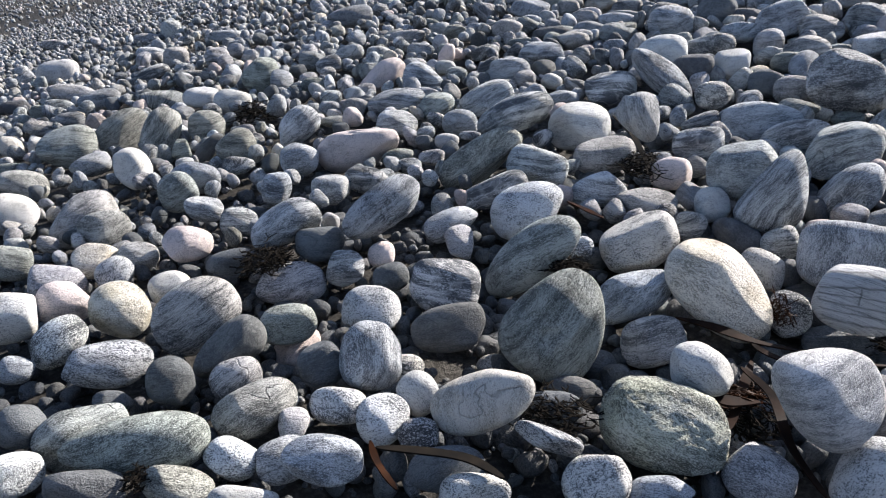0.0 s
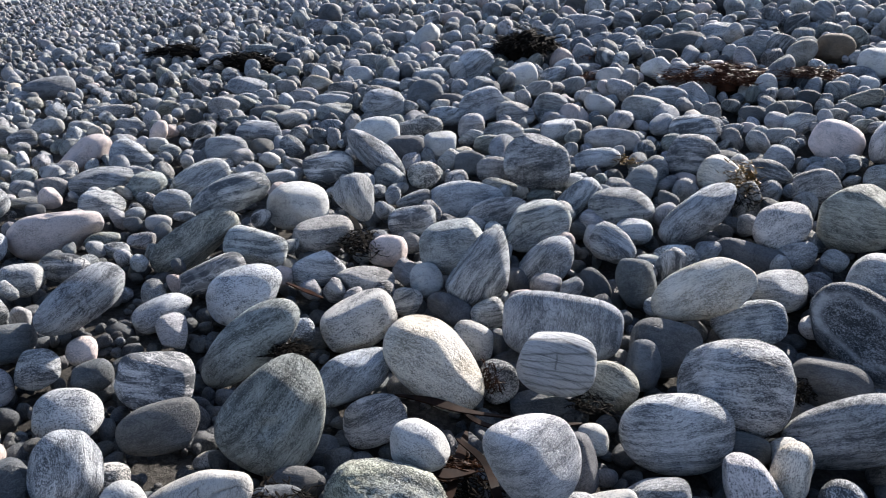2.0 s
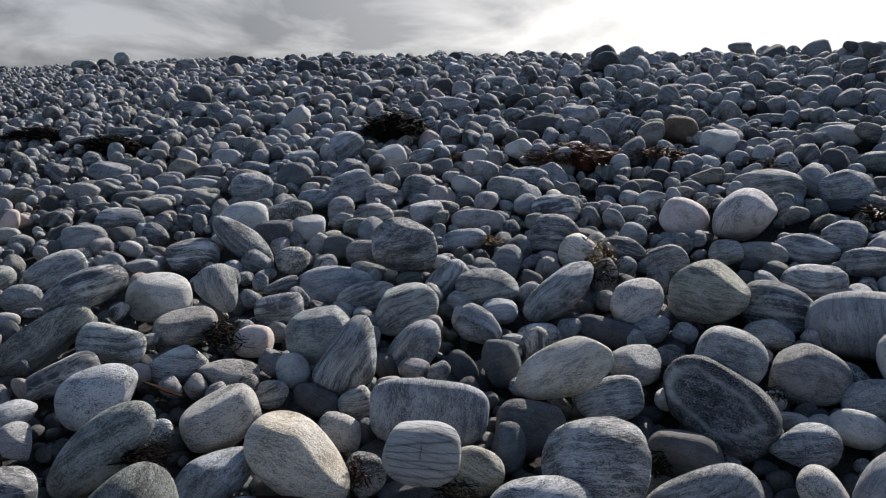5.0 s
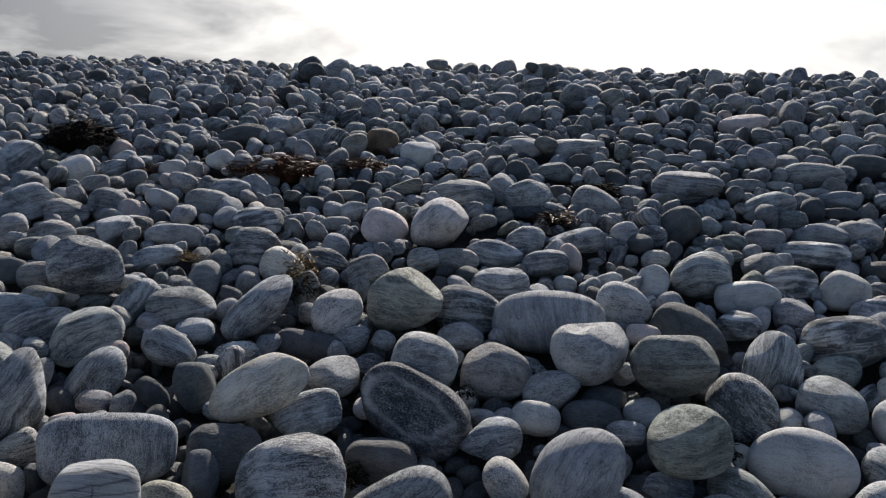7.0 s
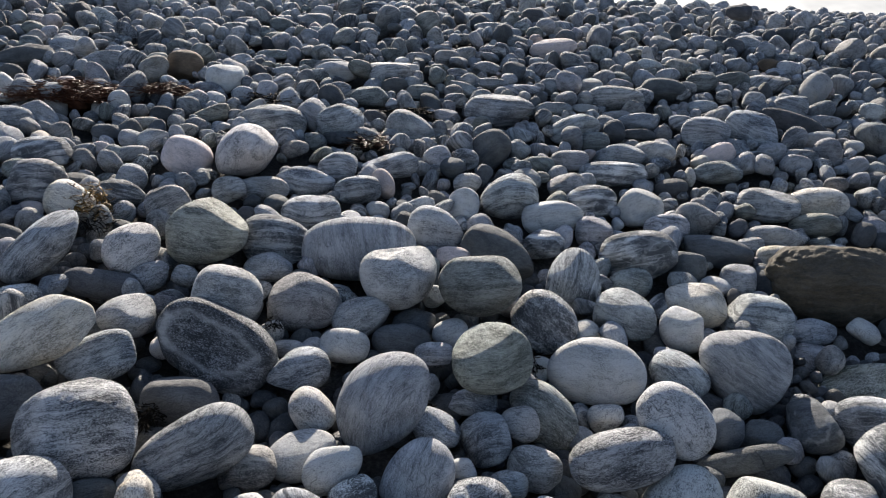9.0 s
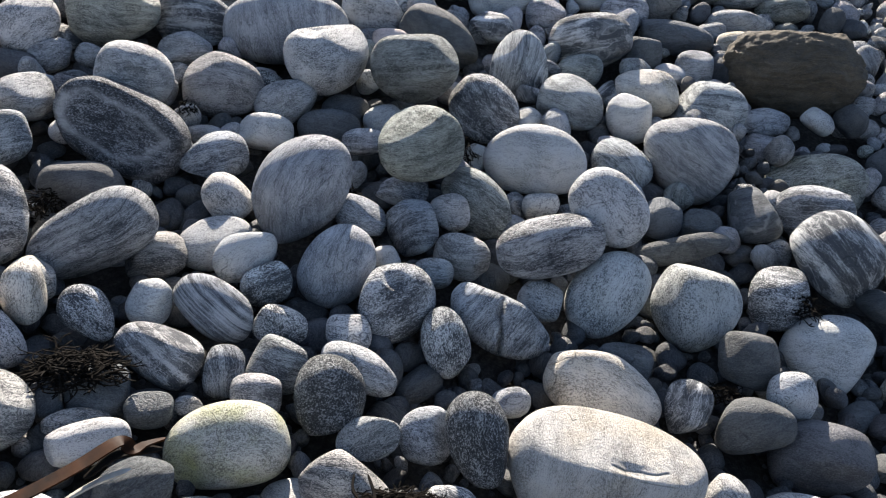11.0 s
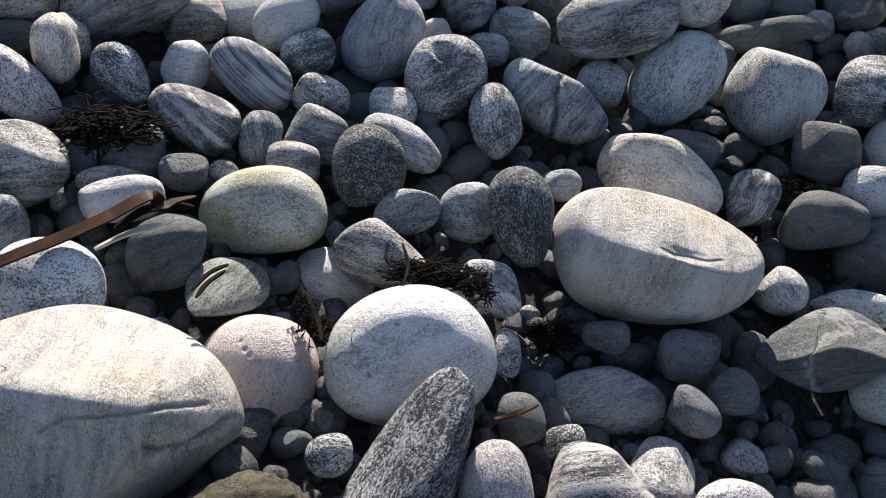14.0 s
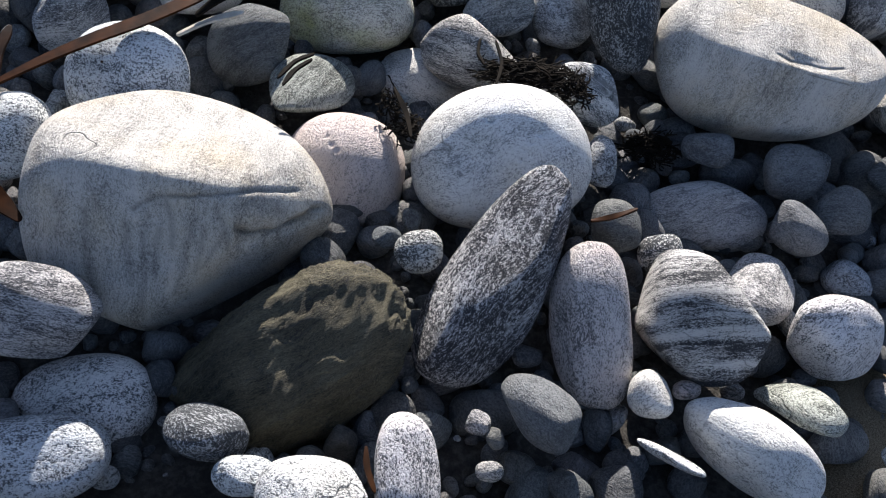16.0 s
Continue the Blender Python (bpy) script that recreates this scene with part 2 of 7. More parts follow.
ROCKS = {
    "banded": dict(dark=(0.06, 0.066, 0.074), light=(0.49, 0.50, 0.505), squeeze=12, grain=0.85, band=0.82, edge=0.16),
    "wavy": dict(cast_by=0.25, dark=(0.075, 0.082, 0.09), light=(0.58, 0.585, 0.58), squeeze=7, grain=0.6, band=1.35, edge=0.12, shift=-0.07, vein=0.2, fold_by=0.05),
    "speckled": dict(dark=(0.075, 0.08, 0.086), light=(0.50, 0.505, 0.505), squeeze=3, grain=1.2, band=0.5, edge=0.15, shift=0.09),
    "mottled": dict(dark=(0.06, 0.065, 0.07), light=(0.60, 0.605, 0.60), squeeze=4, grain=1.0, band=0.8, edge=0.10, shift=-0.06, relief=1.5),
    "dark": dict(dark=(0.06, 0.066, 0.072), light=(0.15, 0.158, 0.163), squeeze=6, grain=0.7, band=0.4, edge=0.2),
    "pale": dict(cast_by=0.25, dark=(0.17, 0.172, 0.176), light=(0.45, 0.45, 0.44), squeeze=4, grain=1.0, band=0.5, edge=0.17, shift=0.12, relief=0.6, tint=(0.92, 0.89, 0.80)),
    "pink": dict(cast_by=0.25, dark=(0.22, 0.20, 0.195), light=(0.55, 0.475, 0.45), squeeze=3, grain=0.9, band=0.4, edge=0.17, shift=0.13),
    "buff": dict(cast_by=0.25, dark=(0.18, 0.165, 0.14), light=(0.62, 0.585, 0.52), squeeze=5, grain=1.05, band=0.6, edge=0.15, shift=0.08, tint=(0.86, 0.79, 0.64)),
    "green": dict(dark=(0.06, 0.065, 0.06), light=(0.38, 0.395, 0.365), squeeze=9, grain=0.9, band=0.7, edge=0.19),
    "grey": dict(dark=(0.085, 0.092, 0.10), light=(0.44, 0.45, 0.46), squeeze=6, grain=0.9, band=0.5, edge=0.2, shift=0.03),
    "brown": dict(cast_by=0.2, dark=(0.09, 0.07, 0.05), light=(0.20, 0.155, 0.11), squeeze=3, grain=0.8, band=0.4, edge=0.2),
    "peppered": dict(dark=(0.033, 0.036, 0.04), light=(0.31, 0.315, 0.32), squeeze=2, grain=1.3, band=0.4, edge=0.14, shift=-0.11, relief=1.4),
    "ochre": dict(cast_by=0.25, dark=(0.17, 0.16, 0.13), light=(0.53, 0.505, 0.44), squeeze=3, grain=0.95, band=0.5, edge=0.17, shift=0.08, tint=(0.9, 0.82, 0.6)),
    "mossy": dict(cast_by=0.2, dark=(0.022, 0.021, 0.016), light=(0.135, 0.122, 0.08), squeeze=14, grain=0.7, band=0.7, edge=0.3, relief=1.8),
    # dark stone, with the shade of deep gaps put into its colour
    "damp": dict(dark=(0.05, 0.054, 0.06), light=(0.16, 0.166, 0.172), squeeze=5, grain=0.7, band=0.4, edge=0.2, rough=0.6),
    "striped": dict(dark=(0.075, 0.08, 0.088), light=(0.52, 0.525, 0.52), squeeze=26, grain=0.45, band=1.4, edge=0.2, fold_by=0.02),
    "foliated": dict(cast_by=0.25, dark=(0.042, 0.046, 0.053), light=(0.50, 0.505, 0.51), squeeze=8, grain=1.15, band=0.95, edge=0.14, relief=1.5),
    "flecked": dict(cast_by=0.25, dark=(0.03, 0.033, 0.04), light=(0.50, 0.505, 0.51), squeeze=7, grain=1.2, band=0.75, edge=0.15, shift=-0.07, relief=1.6, fleck=0.75),
    "zebra": dict(cast_by=0.2, dark=(0.035, 0.038, 0.045), light=(0.53, 0.53, 0.525), squeeze=11, grain=0.75, band=1.8, edge=0.16, fold_by=0.05, relief=1.3),
    "lined": dict(cast_by=0.25, dark=(0.06, 0.065, 0.07), light=(0.45, 0.455, 0.455), squeeze=55, grain=0.55, band=1.3, edge=0.2, shift=0.16, fold_by=0.02),
    "rosy": dict(cast_by=0.2, dark=(0.10, 0.098, 0.10), light=(0.47, 0.435, 0.425), squeeze=4, grain=1.1, band=0.5, edge=0.2, shift=0.06, tint=(0.95, 0.82, 0.78)),
    "lichen": dict(cast_by=0.1, dark=(0.15, 0.145, 0.125), light=(0.45, 0.44, 0.385), squeeze=3, grain=1.0, band=0.5, edge=0.2, shift=0.1, tint=(0.62, 0.66, 0.30), stain=0.85),
    "bluegrey": dict(cast_by=0.5, dark=(0.14, 0.148, 0.16), light=(0.47, 0.478, 0.49), squeeze=9, grain=0.75, band=0.65, edge=0.2, shift=0.03),
    "slate": dict(cast_by=0.3, dark=(0.05, 0.055, 0.06), light=(0.16, 0.17, 0.175), squeeze=10, grain=0.7, band=0.6, edge=0.2, vein=0.25, relief=1.3),
    "rough": dict(cast_by=0.3, dark=(0.06, 0.065, 0.055), light=(0.42, 0.43, 0.385), squeeze=5, grain=1.1, band=0.7, edge=0.18, relief=2.0, tint=(0.85, 0.86, 0.68)),
    "brown_slab": dict(cast_by=0.2, dark=(0.04, 0.036, 0.028), light=(0.13, 0.11, 0.08), squeeze=8, grain=0.8, band=0.7, edge=0.3, relief=1.8),
    "cream": dict(cast_by=0.1, dark=(0.15, 0.145, 0.135), light=(0.43, 0.416, 0.385), squeeze=5, grain=0.75, band=0.7, edge=0.22, shift=0.12, relief=0.9, tint=(1.0, 0.89, 0.71), stain=0.7),
}
LOOKS = {"banded": "grey gneiss {} with fine dark bands", "wavy": "dark grey {} with wavy white bands", "speckled": "light grey speckled granite {}",
         "mottled": "rough {} mottled black and white", "dark": "smooth dark slate-grey {}", "pale": "pale whitish granite {}",
         "pink": "pale pinkish granite {}", "buff": "buff and grey weathered {}", "green": "greenish grey banded {}",
         "grey": "plain mid-grey rounded {}", "brown": "rusty brown rounded {}", "peppered": "black {} peppered with fine white grains", "ochre": "yellowish speckled granite {}", "damp": "damp blackish {} down between larger stones", "striped": "dark grey {} with thin straight white stripes", "foliated": "black and white foliated gneiss {}", "cream": "cream and grey granite {}", "flecked": "black and white flecked gneiss {}", "zebra": "black and white striped {}", "lined": "pale grey {} with fine straight lines", "rosy": "greyish pink speckled {}", "lichen": "pale {} with yellow-green lichen", "slate": "dark slate {} with thin pale veins", "bluegrey": "smooth blue-grey {} with faint layers", "rough": "rough greenish grey {}", "brown_slab": "dark brown weathered {}", "mossy": "dark olive-brown angular {}"}
rock = {k: stone_material("rock_" + k, **v) for k, v in ROCKS.items()}
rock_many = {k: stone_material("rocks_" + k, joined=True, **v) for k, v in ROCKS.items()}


def grit_material(name, stops, scale, wet=0.85, bump=0.6, dist=0.01):
    m, nt, N, L, bsdf = mat_base(name)
    tc = N("ShaderNodeTexCoord")
    n1 = N("ShaderNodeTexNoise")
    n1.inputs["Scale"].default_value, n1.inputs["Detail"].default_value, n1.inputs["Roughness"].default_value = scale, 8, 0.7
    L(tc.outputs["Object"], n1.inputs["Vector"])
    n2 = N("ShaderNodeTexNoise")
    n2.inputs["Scale"].default_value, n2.inputs["Detail"].default_value = 2.2, 3
    L(tc.outputs["Object"], n2.inputs["Vector"])
    mx = N("ShaderNodeMath")
    mx.operation = "MULTIPLY_ADD"
    mx.inputs[1].default_value = 0.45
    L(n2.outputs["Fac"], mx.inputs[0])
    L(n1.outputs["Fac"], mx.inputs[2])
    r = ramp(N, stops)
    L(mx.outputs[0], r.inputs[0])
    L(r.outputs[0], bsdf.inputs["Base Color"])
    bsdf.inputs["Roughness"].default_value = wet
    bsdf.inputs["Specular IOR Level"].default_value = 0.05
    bp = N("ShaderNodeBump")
    bp.inputs["Strength"].default_value, bp.inputs["Distance"].default_value = bump, dist
    L(n1.outputs["Fac"], bp.inputs["Height"])
    L(bp.outputs[0], bsdf.inputs["Normal"])
    return m


ground_mat = grit_material("dark_grit", [(0.50, (0.026, 0.025, 0.024)), (0.72, (0.055, 0.052, 0.048)), (0.9, (0.11, 0.104, 0.095))], 60, 0.9, 0.9, 0.02)
sand_mat = grit_material("coarse_sand", [(0.55, (0.03, 0.024, 0.016)), (0.70, (0.085, 0.066, 0.042)), (0.86, (0.20, 0.163, 0.11))], 420, 0.9, 0.8, 0.004)


def weed_material(name, a, b, rough=0.45):
    m, nt, N, L, bsdf = mat_base(name)
    tc = N("ShaderNodeTexCoord")
    n = N("ShaderNodeTexNoise")
    n.inputs["Scale"].default_value, n.inputs["Detail"].default_value = 22, 4
    L(tc.outputs["Object"], n.inputs["Vector"])
    r = ramp(N, [(0.35, a), (0.7, b)])
    L(n.outputs["Fac"], r.inputs[0])
    L(r.outputs[0], bsdf.inputs["Base Color"])
    bsdf.inputs["Roughness"].default_value = rough
    bsdf.inputs["Specular IOR Level"].default_value = 0.04
    bp = N("ShaderNodeBump")
    bp.inputs["Strength"].default_value, bp.inputs["Distance"].default_value = 0.4, 0.004
    L(n.outputs["Fac"], bp.inputs["Height"])
    L(bp.outputs[0], bsdf.inputs["Normal"])
    return m


brown_mat = weed_material("dark_kelp", (0.008, 0.005, 0.004), (0.022, 0.011, 0.007), 0.6)
kelp_mat = weed_material("brown_kelp", (0.010, 0.005, 0.003), (0.042, 0.016, 0.006), 0.5)
wrack_mat = weed_material("black_wrack", (0.006, 0.0055, 0.005), (0.014, 0.011, 0.008), 0.8)
golden_mat = weed_material("golden_wrack", (0.06, 0.035, 0.012), (0.24, 0.15, 0.05), 0.5)
stipe_mat = weed_material("pale_stipe", (0.30, 0.28, 0.24), (0.5, 0.47, 0.41), 0.6)
redweed_mat = weed_material("red_brown_wrack", (0.04, 0.018, 0.012), (0.115, 0.05, 0.028), 0.5)


# ---- the lie of the beach ----
HUB = (0.4, -0.1)
LIE = (0.16591, -0.1936, 0.12967, -0.00955, 0.03848, 0.01269, 0.04571, 0.01513, 0.02899, 0.01018)


def beach(x, y):
    """Height of the middle of the stone layer: a bank that rises to a crest and falls away behind it."""
    dx, dy = x - HUB[0], y - HUB[1]
    k = 1 / (1 + np.hypot(dx, dy) / 7.0)
    a, b = dx * k, dy * k
    z = LIE[0] + LIE[1] * a + LIE[2] * b + LIE[3] * a * a + LIE[4] * a * b + LIE[5] * b * b \
        + LIE[6] * a ** 3 + LIE[7] * a * a * b + LIE[8] * a * b * b + LIE[9] * b ** 3
    u = (dx * 0.848 + dy * 0.530 - 9.2) / 0.7
    z = z - 0.08 * np.exp(-((x - 0.95) ** 2 + (y - 0.55) ** 2) / 0.09)  # a hollow under the boulders nearest the way
    return z - 0.42 * 0.7 * np.logaddexp(0, u)


def build_ground():
    n_r, n_a = 130, 160
    rr = np.concatenate([[0.05], 0.1 * (4000 / 0.1) ** (np.arange(1, n_r) / (n_r - 1))])
    aa = np.linspace(0, 2 * math.pi, n_a, endpoint=False)
    R, A = np.meshgrid(rr, aa, indexing="ij")
    X, Y = HUB[0] + R * np.sin(A), HUB[1] + R * np.cos(A)
    fade = np.clip((R - 40) / 100, 0, 1)
    Z = (beach(X, Y) - 0.13) * (1 - fade) + fade * -2.5
    Z = np.maximum(Z, -3.0)
    verts = np.stack([X, Y, Z], -1).reshape(-1, 3).tolist()
    faces = [(i * n_a + j, i * n_a + (j + 1) % n_a, (i + 1) * n_a + (j + 1) % n_a, (i + 1) * n_a + j) for i in range(n_r - 1) for j in range(n_a)]
    faces.append(tuple(range(n_a - 1, -1, -1)))
    me = bpy.data.meshes.new("ground")
    me.from_pydata(verts, [], faces)
    me.polygons.foreach_set("use_smooth", [True] * len(me.polygons))
    me.materials.append(ground_mat)
    return tagged(new("ground", me), "dark grit and shingle under the stones", "ground", kind="structure")


ground = build_ground()


# ---- stones ----
def ball(level):
    bm = bmesh.new()
    bmesh.ops.create_icosphere(bm, subdivisions=level, radius=1.0)
    v = np.array([p.co[:] for p in bm.verts])
    f = np.array([[q.index for q in p.verts] for p in bm.faces], dtype=np.int32)
    bm.free()
    return v / np.linalg.norm(v, axis=1)[:, None], f


BALLS = {k: ball(k) for k in (2, 3, 4, 5, 6, 7)}


def off_line(d, line):
    """How far each direction lies from a line of (x, y) points on the near side, a little unsteady."""
    q = d[:, :2] + 0.006 * np.sin(d[:, [1, 0]] * 17 + 1) + 0.003 * np.sin(d[:, [1, 0]] * 61)
    best = np.full(len(d), 9.0)
    for (ax, ay), (bx, by) in zip(line, line[1:]):
        a, ab = np.array((ax, ay)), np.array((bx - ax, by - ay))
        k = np.clip((q - a) @ ab / max(ab @ ab, 1e-9), 0, 1)
        best = np.minimum(best, np.linalg.norm(q - a - k[:, None] * ab, axis=1))
    return np.where(d[:, 2] > 0, best, 9.0)


def pebble_form(level, seed, box=2.3, egg=0.0, facets=3, lumps=0.05, bend=0.0, dents=(), grooves=(), flats=(), ragged=0.0, cracks=()):
    """A unit stone: a sea-worn superellipsoid, egg-shaped by egg, with worn flats and low lumps."""
    rs = np.random.RandomState(seed)
    d, f = BALLS[level]
    r = (np.abs(d) ** box).sum(1) ** (-1 / box)
    p = d * r[:, None]
    amp = np.zeros(len(d))
    for k, w in ((1.6, 1.0), (2.8, 0.6), (4.5, 0.35), (8.0, 0.2), (15.0, 0.09)):
        for _ in range(3):
            wv = rs.normal(size=3)
            wv *= k / np.linalg.norm(wv)
            amp += w * np.sin(d @ wv + rs.uniform(0, 6.28)) / 3
    p = p * (1 + lumps * amp)[:, None]
    for _ in range(facets):
        n = rs.normal(size=3)
        n /= np.linalg.norm(n)
        h = rs.uniform(0.70, 0.92)
        over = 0.045 * np.logaddexp(0, (p @ n - h) / 0.045)
        p = p - (over * 0.82)[:, None] * n
    for nx, ny, nz, h in flats:  # broad faces ground off at a known side
        n = np.array((nx, ny, nz)) / math.sqrt(nx * nx + ny * ny + nz * nz)
        over = 0.05 * np.logaddexp(0, (p @ n - h) / 0.05)
        p = p - (over * 0.9)[:, None] * n
    if ragged:  # broken layers that step back from one another
        n = np.array((0.12, 0.93, 0.34))
        wob = 0.10 * np.sin(d @ (7.0, 3.0, -4.0) + 1) + 0.06 * np.sin(d @ (-13.0, 9.0, 11.0)) + 0.03 * np.sin(d @ (31.0, -17.0, 23.0))
        step = np.zeros(len(d))
        for k, w in ((3.3, 1.0), (8.1, 0.5), (19.0, 0.22)):
            q = (d @ n + wob) * k
            q = q - np.floor(q)
            step += w * (np.minimum(q / 0.75, (1 - q) / 0.25) - 0.5)
        step += 0.7 * np.sin(d @ (6.0, -5.0, 8.0)) * np.cos(d @ (9.0, 4.0, -6.0)) + 0.12 * np.sin(d @ (21.0, 15.0, -18.0)) * np.cos(d @ (-16.0, 24.0, 13.0))
        p = p * (1 + ragged * step)[:, None]
    for dx, dy, dz, wide, deep in dents:  # hollows worn or broken out of the skin
        n = np.array((dx, dy, dz)) / math.sqrt(dx * dx + dy * dy + dz * dz)
        near = np.linalg.norm(d - n, axis=1) / wide * (1 + 0.18 * np.sin(9 * d[:, 0] + 7 * d[:, 1]))
        p = p - (deep * np.exp(-near ** 4))[:, None] * n
    for dx, dy, dz, off, wide, deep in grooves:  # clefts along a plane through the stone
        n = np.array((dx, dy, dz)) / math.sqrt(dx * dx + dy * dy + dz * dz)
        q = d @ n - off + 0.05 * np.sin(5 * d[:, 0] + 4 * d[:, 1]) + 0.02 * np.sin(17 * d[:, 1] + 9 * d[:, 2])
        p = p * (1 - deep * np.exp(-np.abs(q / wide) ** 1.4))[:, None]
    for line, wide, deep in cracks:  # narrow clefts that run along a line across the near side
        p = p * (1 - deep * np.exp(-(off_line(d, line) / wide) ** 2))[:, None]
    p[:, 1:] *= (1 + egg * p[:, :1])
    p[:, 1] += bend * (p[:, 0] ** 2 - 0.4)
    p /= (p.max(0) - p.min(0)) / 2
    p -= (p.max(0) + p.min(0)) / 2
    return p, f


def mesh_from(name, v, f, grain, mats, idx=None):
    me = bpy.data.meshes.new(name)
    me.vertices.add(len(v))
    me.vertices.foreach_set("co", np.asarray(v, dtype=np.float32).ravel())
    me.loops.add(len(f) * 3)
    me.loops.foreach_set("vertex_index", np.asarray(f, dtype=np.int32).ravel())
    me.polygons.add(len(f))
    me.polygons.foreach_set("loop_start", np.arange(0, len(f) * 3, 3, dtype=np.int32))
    for m in mats:
        me.materials.append(m)
    if idx is not None:
        me.polygons.foreach_set("material_index", np.asarray(idx, dtype=np.int32))
    me.update(calc_edges=True)
    me.polygons.foreach_set("use_smooth", np.ones(len(f), dtype=bool))
    a = me.attributes.new("grain", "FLOAT_VECTOR", "POINT")
    a.data.foreach_set("vector", np.asarray(grain, dtype=np.float32).ravel())
    return me


PLACED = []  # x, y, z and radii of every stone that stands singly


def stone(look_of, x, y, z, sx, sy, sz, rx, ry, rz, box=2.4, egg=0.0, facets=5, lumps=0.075, tilt=0.0, bend=0.0, dents=(), grooves=(), flats=(), ragged=0.0, cracks=(), marks=(), label=""):
    """One stone that can be told apart: half sizes sx, sy, sz in metres, turned by rx, ry, rz; tilt turns its grain."""
    seed = 17 + len(PLACED)
    egg = egg or random.uniform(-0.14, 0.14)
    size = (sx * sy * sz) ** (1 / 3)
    far = math.hypot(x - HUB[0], y - HUB[1])
    level = 7 if cracks or marks or (dents and size / far > 0.08) else 6 if size / far > 0.07 or dents or grooves or ragged else 5 if size / far > 0.035 else 4 if size / far > 0.012 else 3
    v, f = pebble_form(level, seed, box, egg, facets, lumps, bend, dents, grooves, flats, ragged, cracks)
    v = v * (sx, sy, sz)
    rs = np.random.RandomState(seed + 5000)
    turn = np.array(Euler((radians(90 + rs.uniform(-22, 22)), radians(rs.uniform(-14, 14) + tilt), 0)).to_matrix())
    me = mesh_from("stone", v, f, v @ turn.T + rs.uniform(0, 40, 3), [rock[look_of]])
    if marks or cracks:  # veins and stains along lines: above zero pale, below zero dark; every crack is darkened too
        d = BALLS[level][0]
        shade = np.zeros(len(d))
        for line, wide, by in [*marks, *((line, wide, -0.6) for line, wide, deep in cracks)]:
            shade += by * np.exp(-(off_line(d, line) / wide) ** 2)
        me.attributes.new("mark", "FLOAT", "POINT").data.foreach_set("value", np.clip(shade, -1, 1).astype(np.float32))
    kind = "boulder" if size > 0.11 else "cobble"
    ob = new(kind, me)
    ob.matrix_world = pose(x, y, z, rx, ry, rz)
    PLACED.append((x, y, z, max(sx, sy, sz), size, np.array(ob.matrix_world.to_3x3()) * (sx, sy, sz)))
    return tagged(ob, label or LOOKS[look_of].format(kind), kind, "beach stones")


stone("buff", 0.884, 2.260, 0.559, 0.182, 0.114, 0.102, 69, 41, -28, box=2.31, egg=-0.15, facets=1, lumps=0.03, bend=-0.02, flats=((0.2, 0.8, 0.5, 0.8),))
stone("green", 0.383, 2.083, 0.523, 0.166, 0.140, 0.123, 61, -57, 11, box=2.20, egg=-0.31, facets=2, lumps=0.04, bend=0.16, dents=((-0.12, 0.1, 0.98, 0.16, 0.1), (0.05, 0.0, 0.99, 0.1, 0.05), (-0.3, -0.05, 0.9, 0.1, 0.04)), flats=((0.3, 0.2, 0.93, 0.78), (0.0, -0.75, 0.65, 0.8)), label="large greenish boulder with a stepped notch in its face")
stone("rough", 0.610, 1.752, 0.411, 0.153, 0.113, 0.122, 69, 19, 0, box=2.72, egg=0.07, facets=3, lumps=0.05, bend=-0.03, ragged=0.02, label="rough greenish grey boulder with ragged ridges")
stone("bluegrey", 0.969, 1.673, 0.548, 0.108, 0.119, 0.118, 70, -25, 7, box=2.57, egg=-0.23, facets=2, lumps=0.04, bend=0.13)
stone("cream", 0.166, 1.717, 0.495, 0.131, 0.072, 0.056, 73, -24, -5, box=2.50, egg=-0.06, facets=2, lumps=0.04, tilt=60, bend=0.13)
stone("green", 0.340, 2.535, 0.562, 0.191, 0.087, 0.080, 70, -42, -0, box=2.09, egg=0.02, facets=2, lumps=0.03, bend=-0.09)
stone("speckled", 0.351, 2.849, 0.619, 0.140, 0.105, 0.109, 70, -15, 1, box=2.45, egg=0.01)
stone("speckled", 0.730, 2.692, 0.551, 0.137, 0.102, 0.148, 67, -20, -2, box=3.16, egg=0.08, bend=-0.03)
stone("grey", 0.643, 2.353, 0.503, 0.129, 0.078, 0.084, 63, -32, 3, egg=-0.01)
stone("wavy", 0.058, 2.367, 0.516, 0.110, 0.099, 0.094, 70, 13, -2, egg=0.01, facets=6)
stone("dark", 0.076, 2.139, 0.483, 0.111, 0.071, 0.080, 64, -14, 8, egg=0.11)
stone("speckled", -0.155, 2.199, 0.509, 0.088, 0.077, 0.082, 63, 9, 1, egg=0.04, facets=7)
stone("banded", -0.125, 1.923, 0.506, 0.091, 0.084, 0.073, -15, 58, -92, box=2.77, egg=0.01, bend=0.05)
stone("banded", -0.667, 2.169, 0.505, 0.134, 0.105, 0.088, 66, -32, 15, box=2.19, egg=-0.04, facets=1, lumps=0.03, bend=-0.03)
stone("dark", -0.533, 2.019, 0.472, 0.114, 0.064, 0.084, 62, -26, 42, box=2.42, egg=0.19, bend=0.01)
stone("ochre", -0.930, 2.247, 0.485, 0.091, 0.089, 0.105, 73, 10, 15, box=2.11, egg=0.08, bend=-0.04, label="yellowish buff rounded boulder")
stone("foliated", -0.841, 1.939, 0.464, 0.117, 0.066, 0.074, 80, 9, 26, box=2.20, egg=0.17, bend=0.01)
stone("mottled", -1.039, 2.062, 0.467, 0.088, 0.061, 0.074, 62, -30, 38, box=2.31, egg=0.03)
stone("pale", -1.253, 2.167, 0.489, 0.102, 0.079, 0.093, 61, -6, 32, egg=0.09)
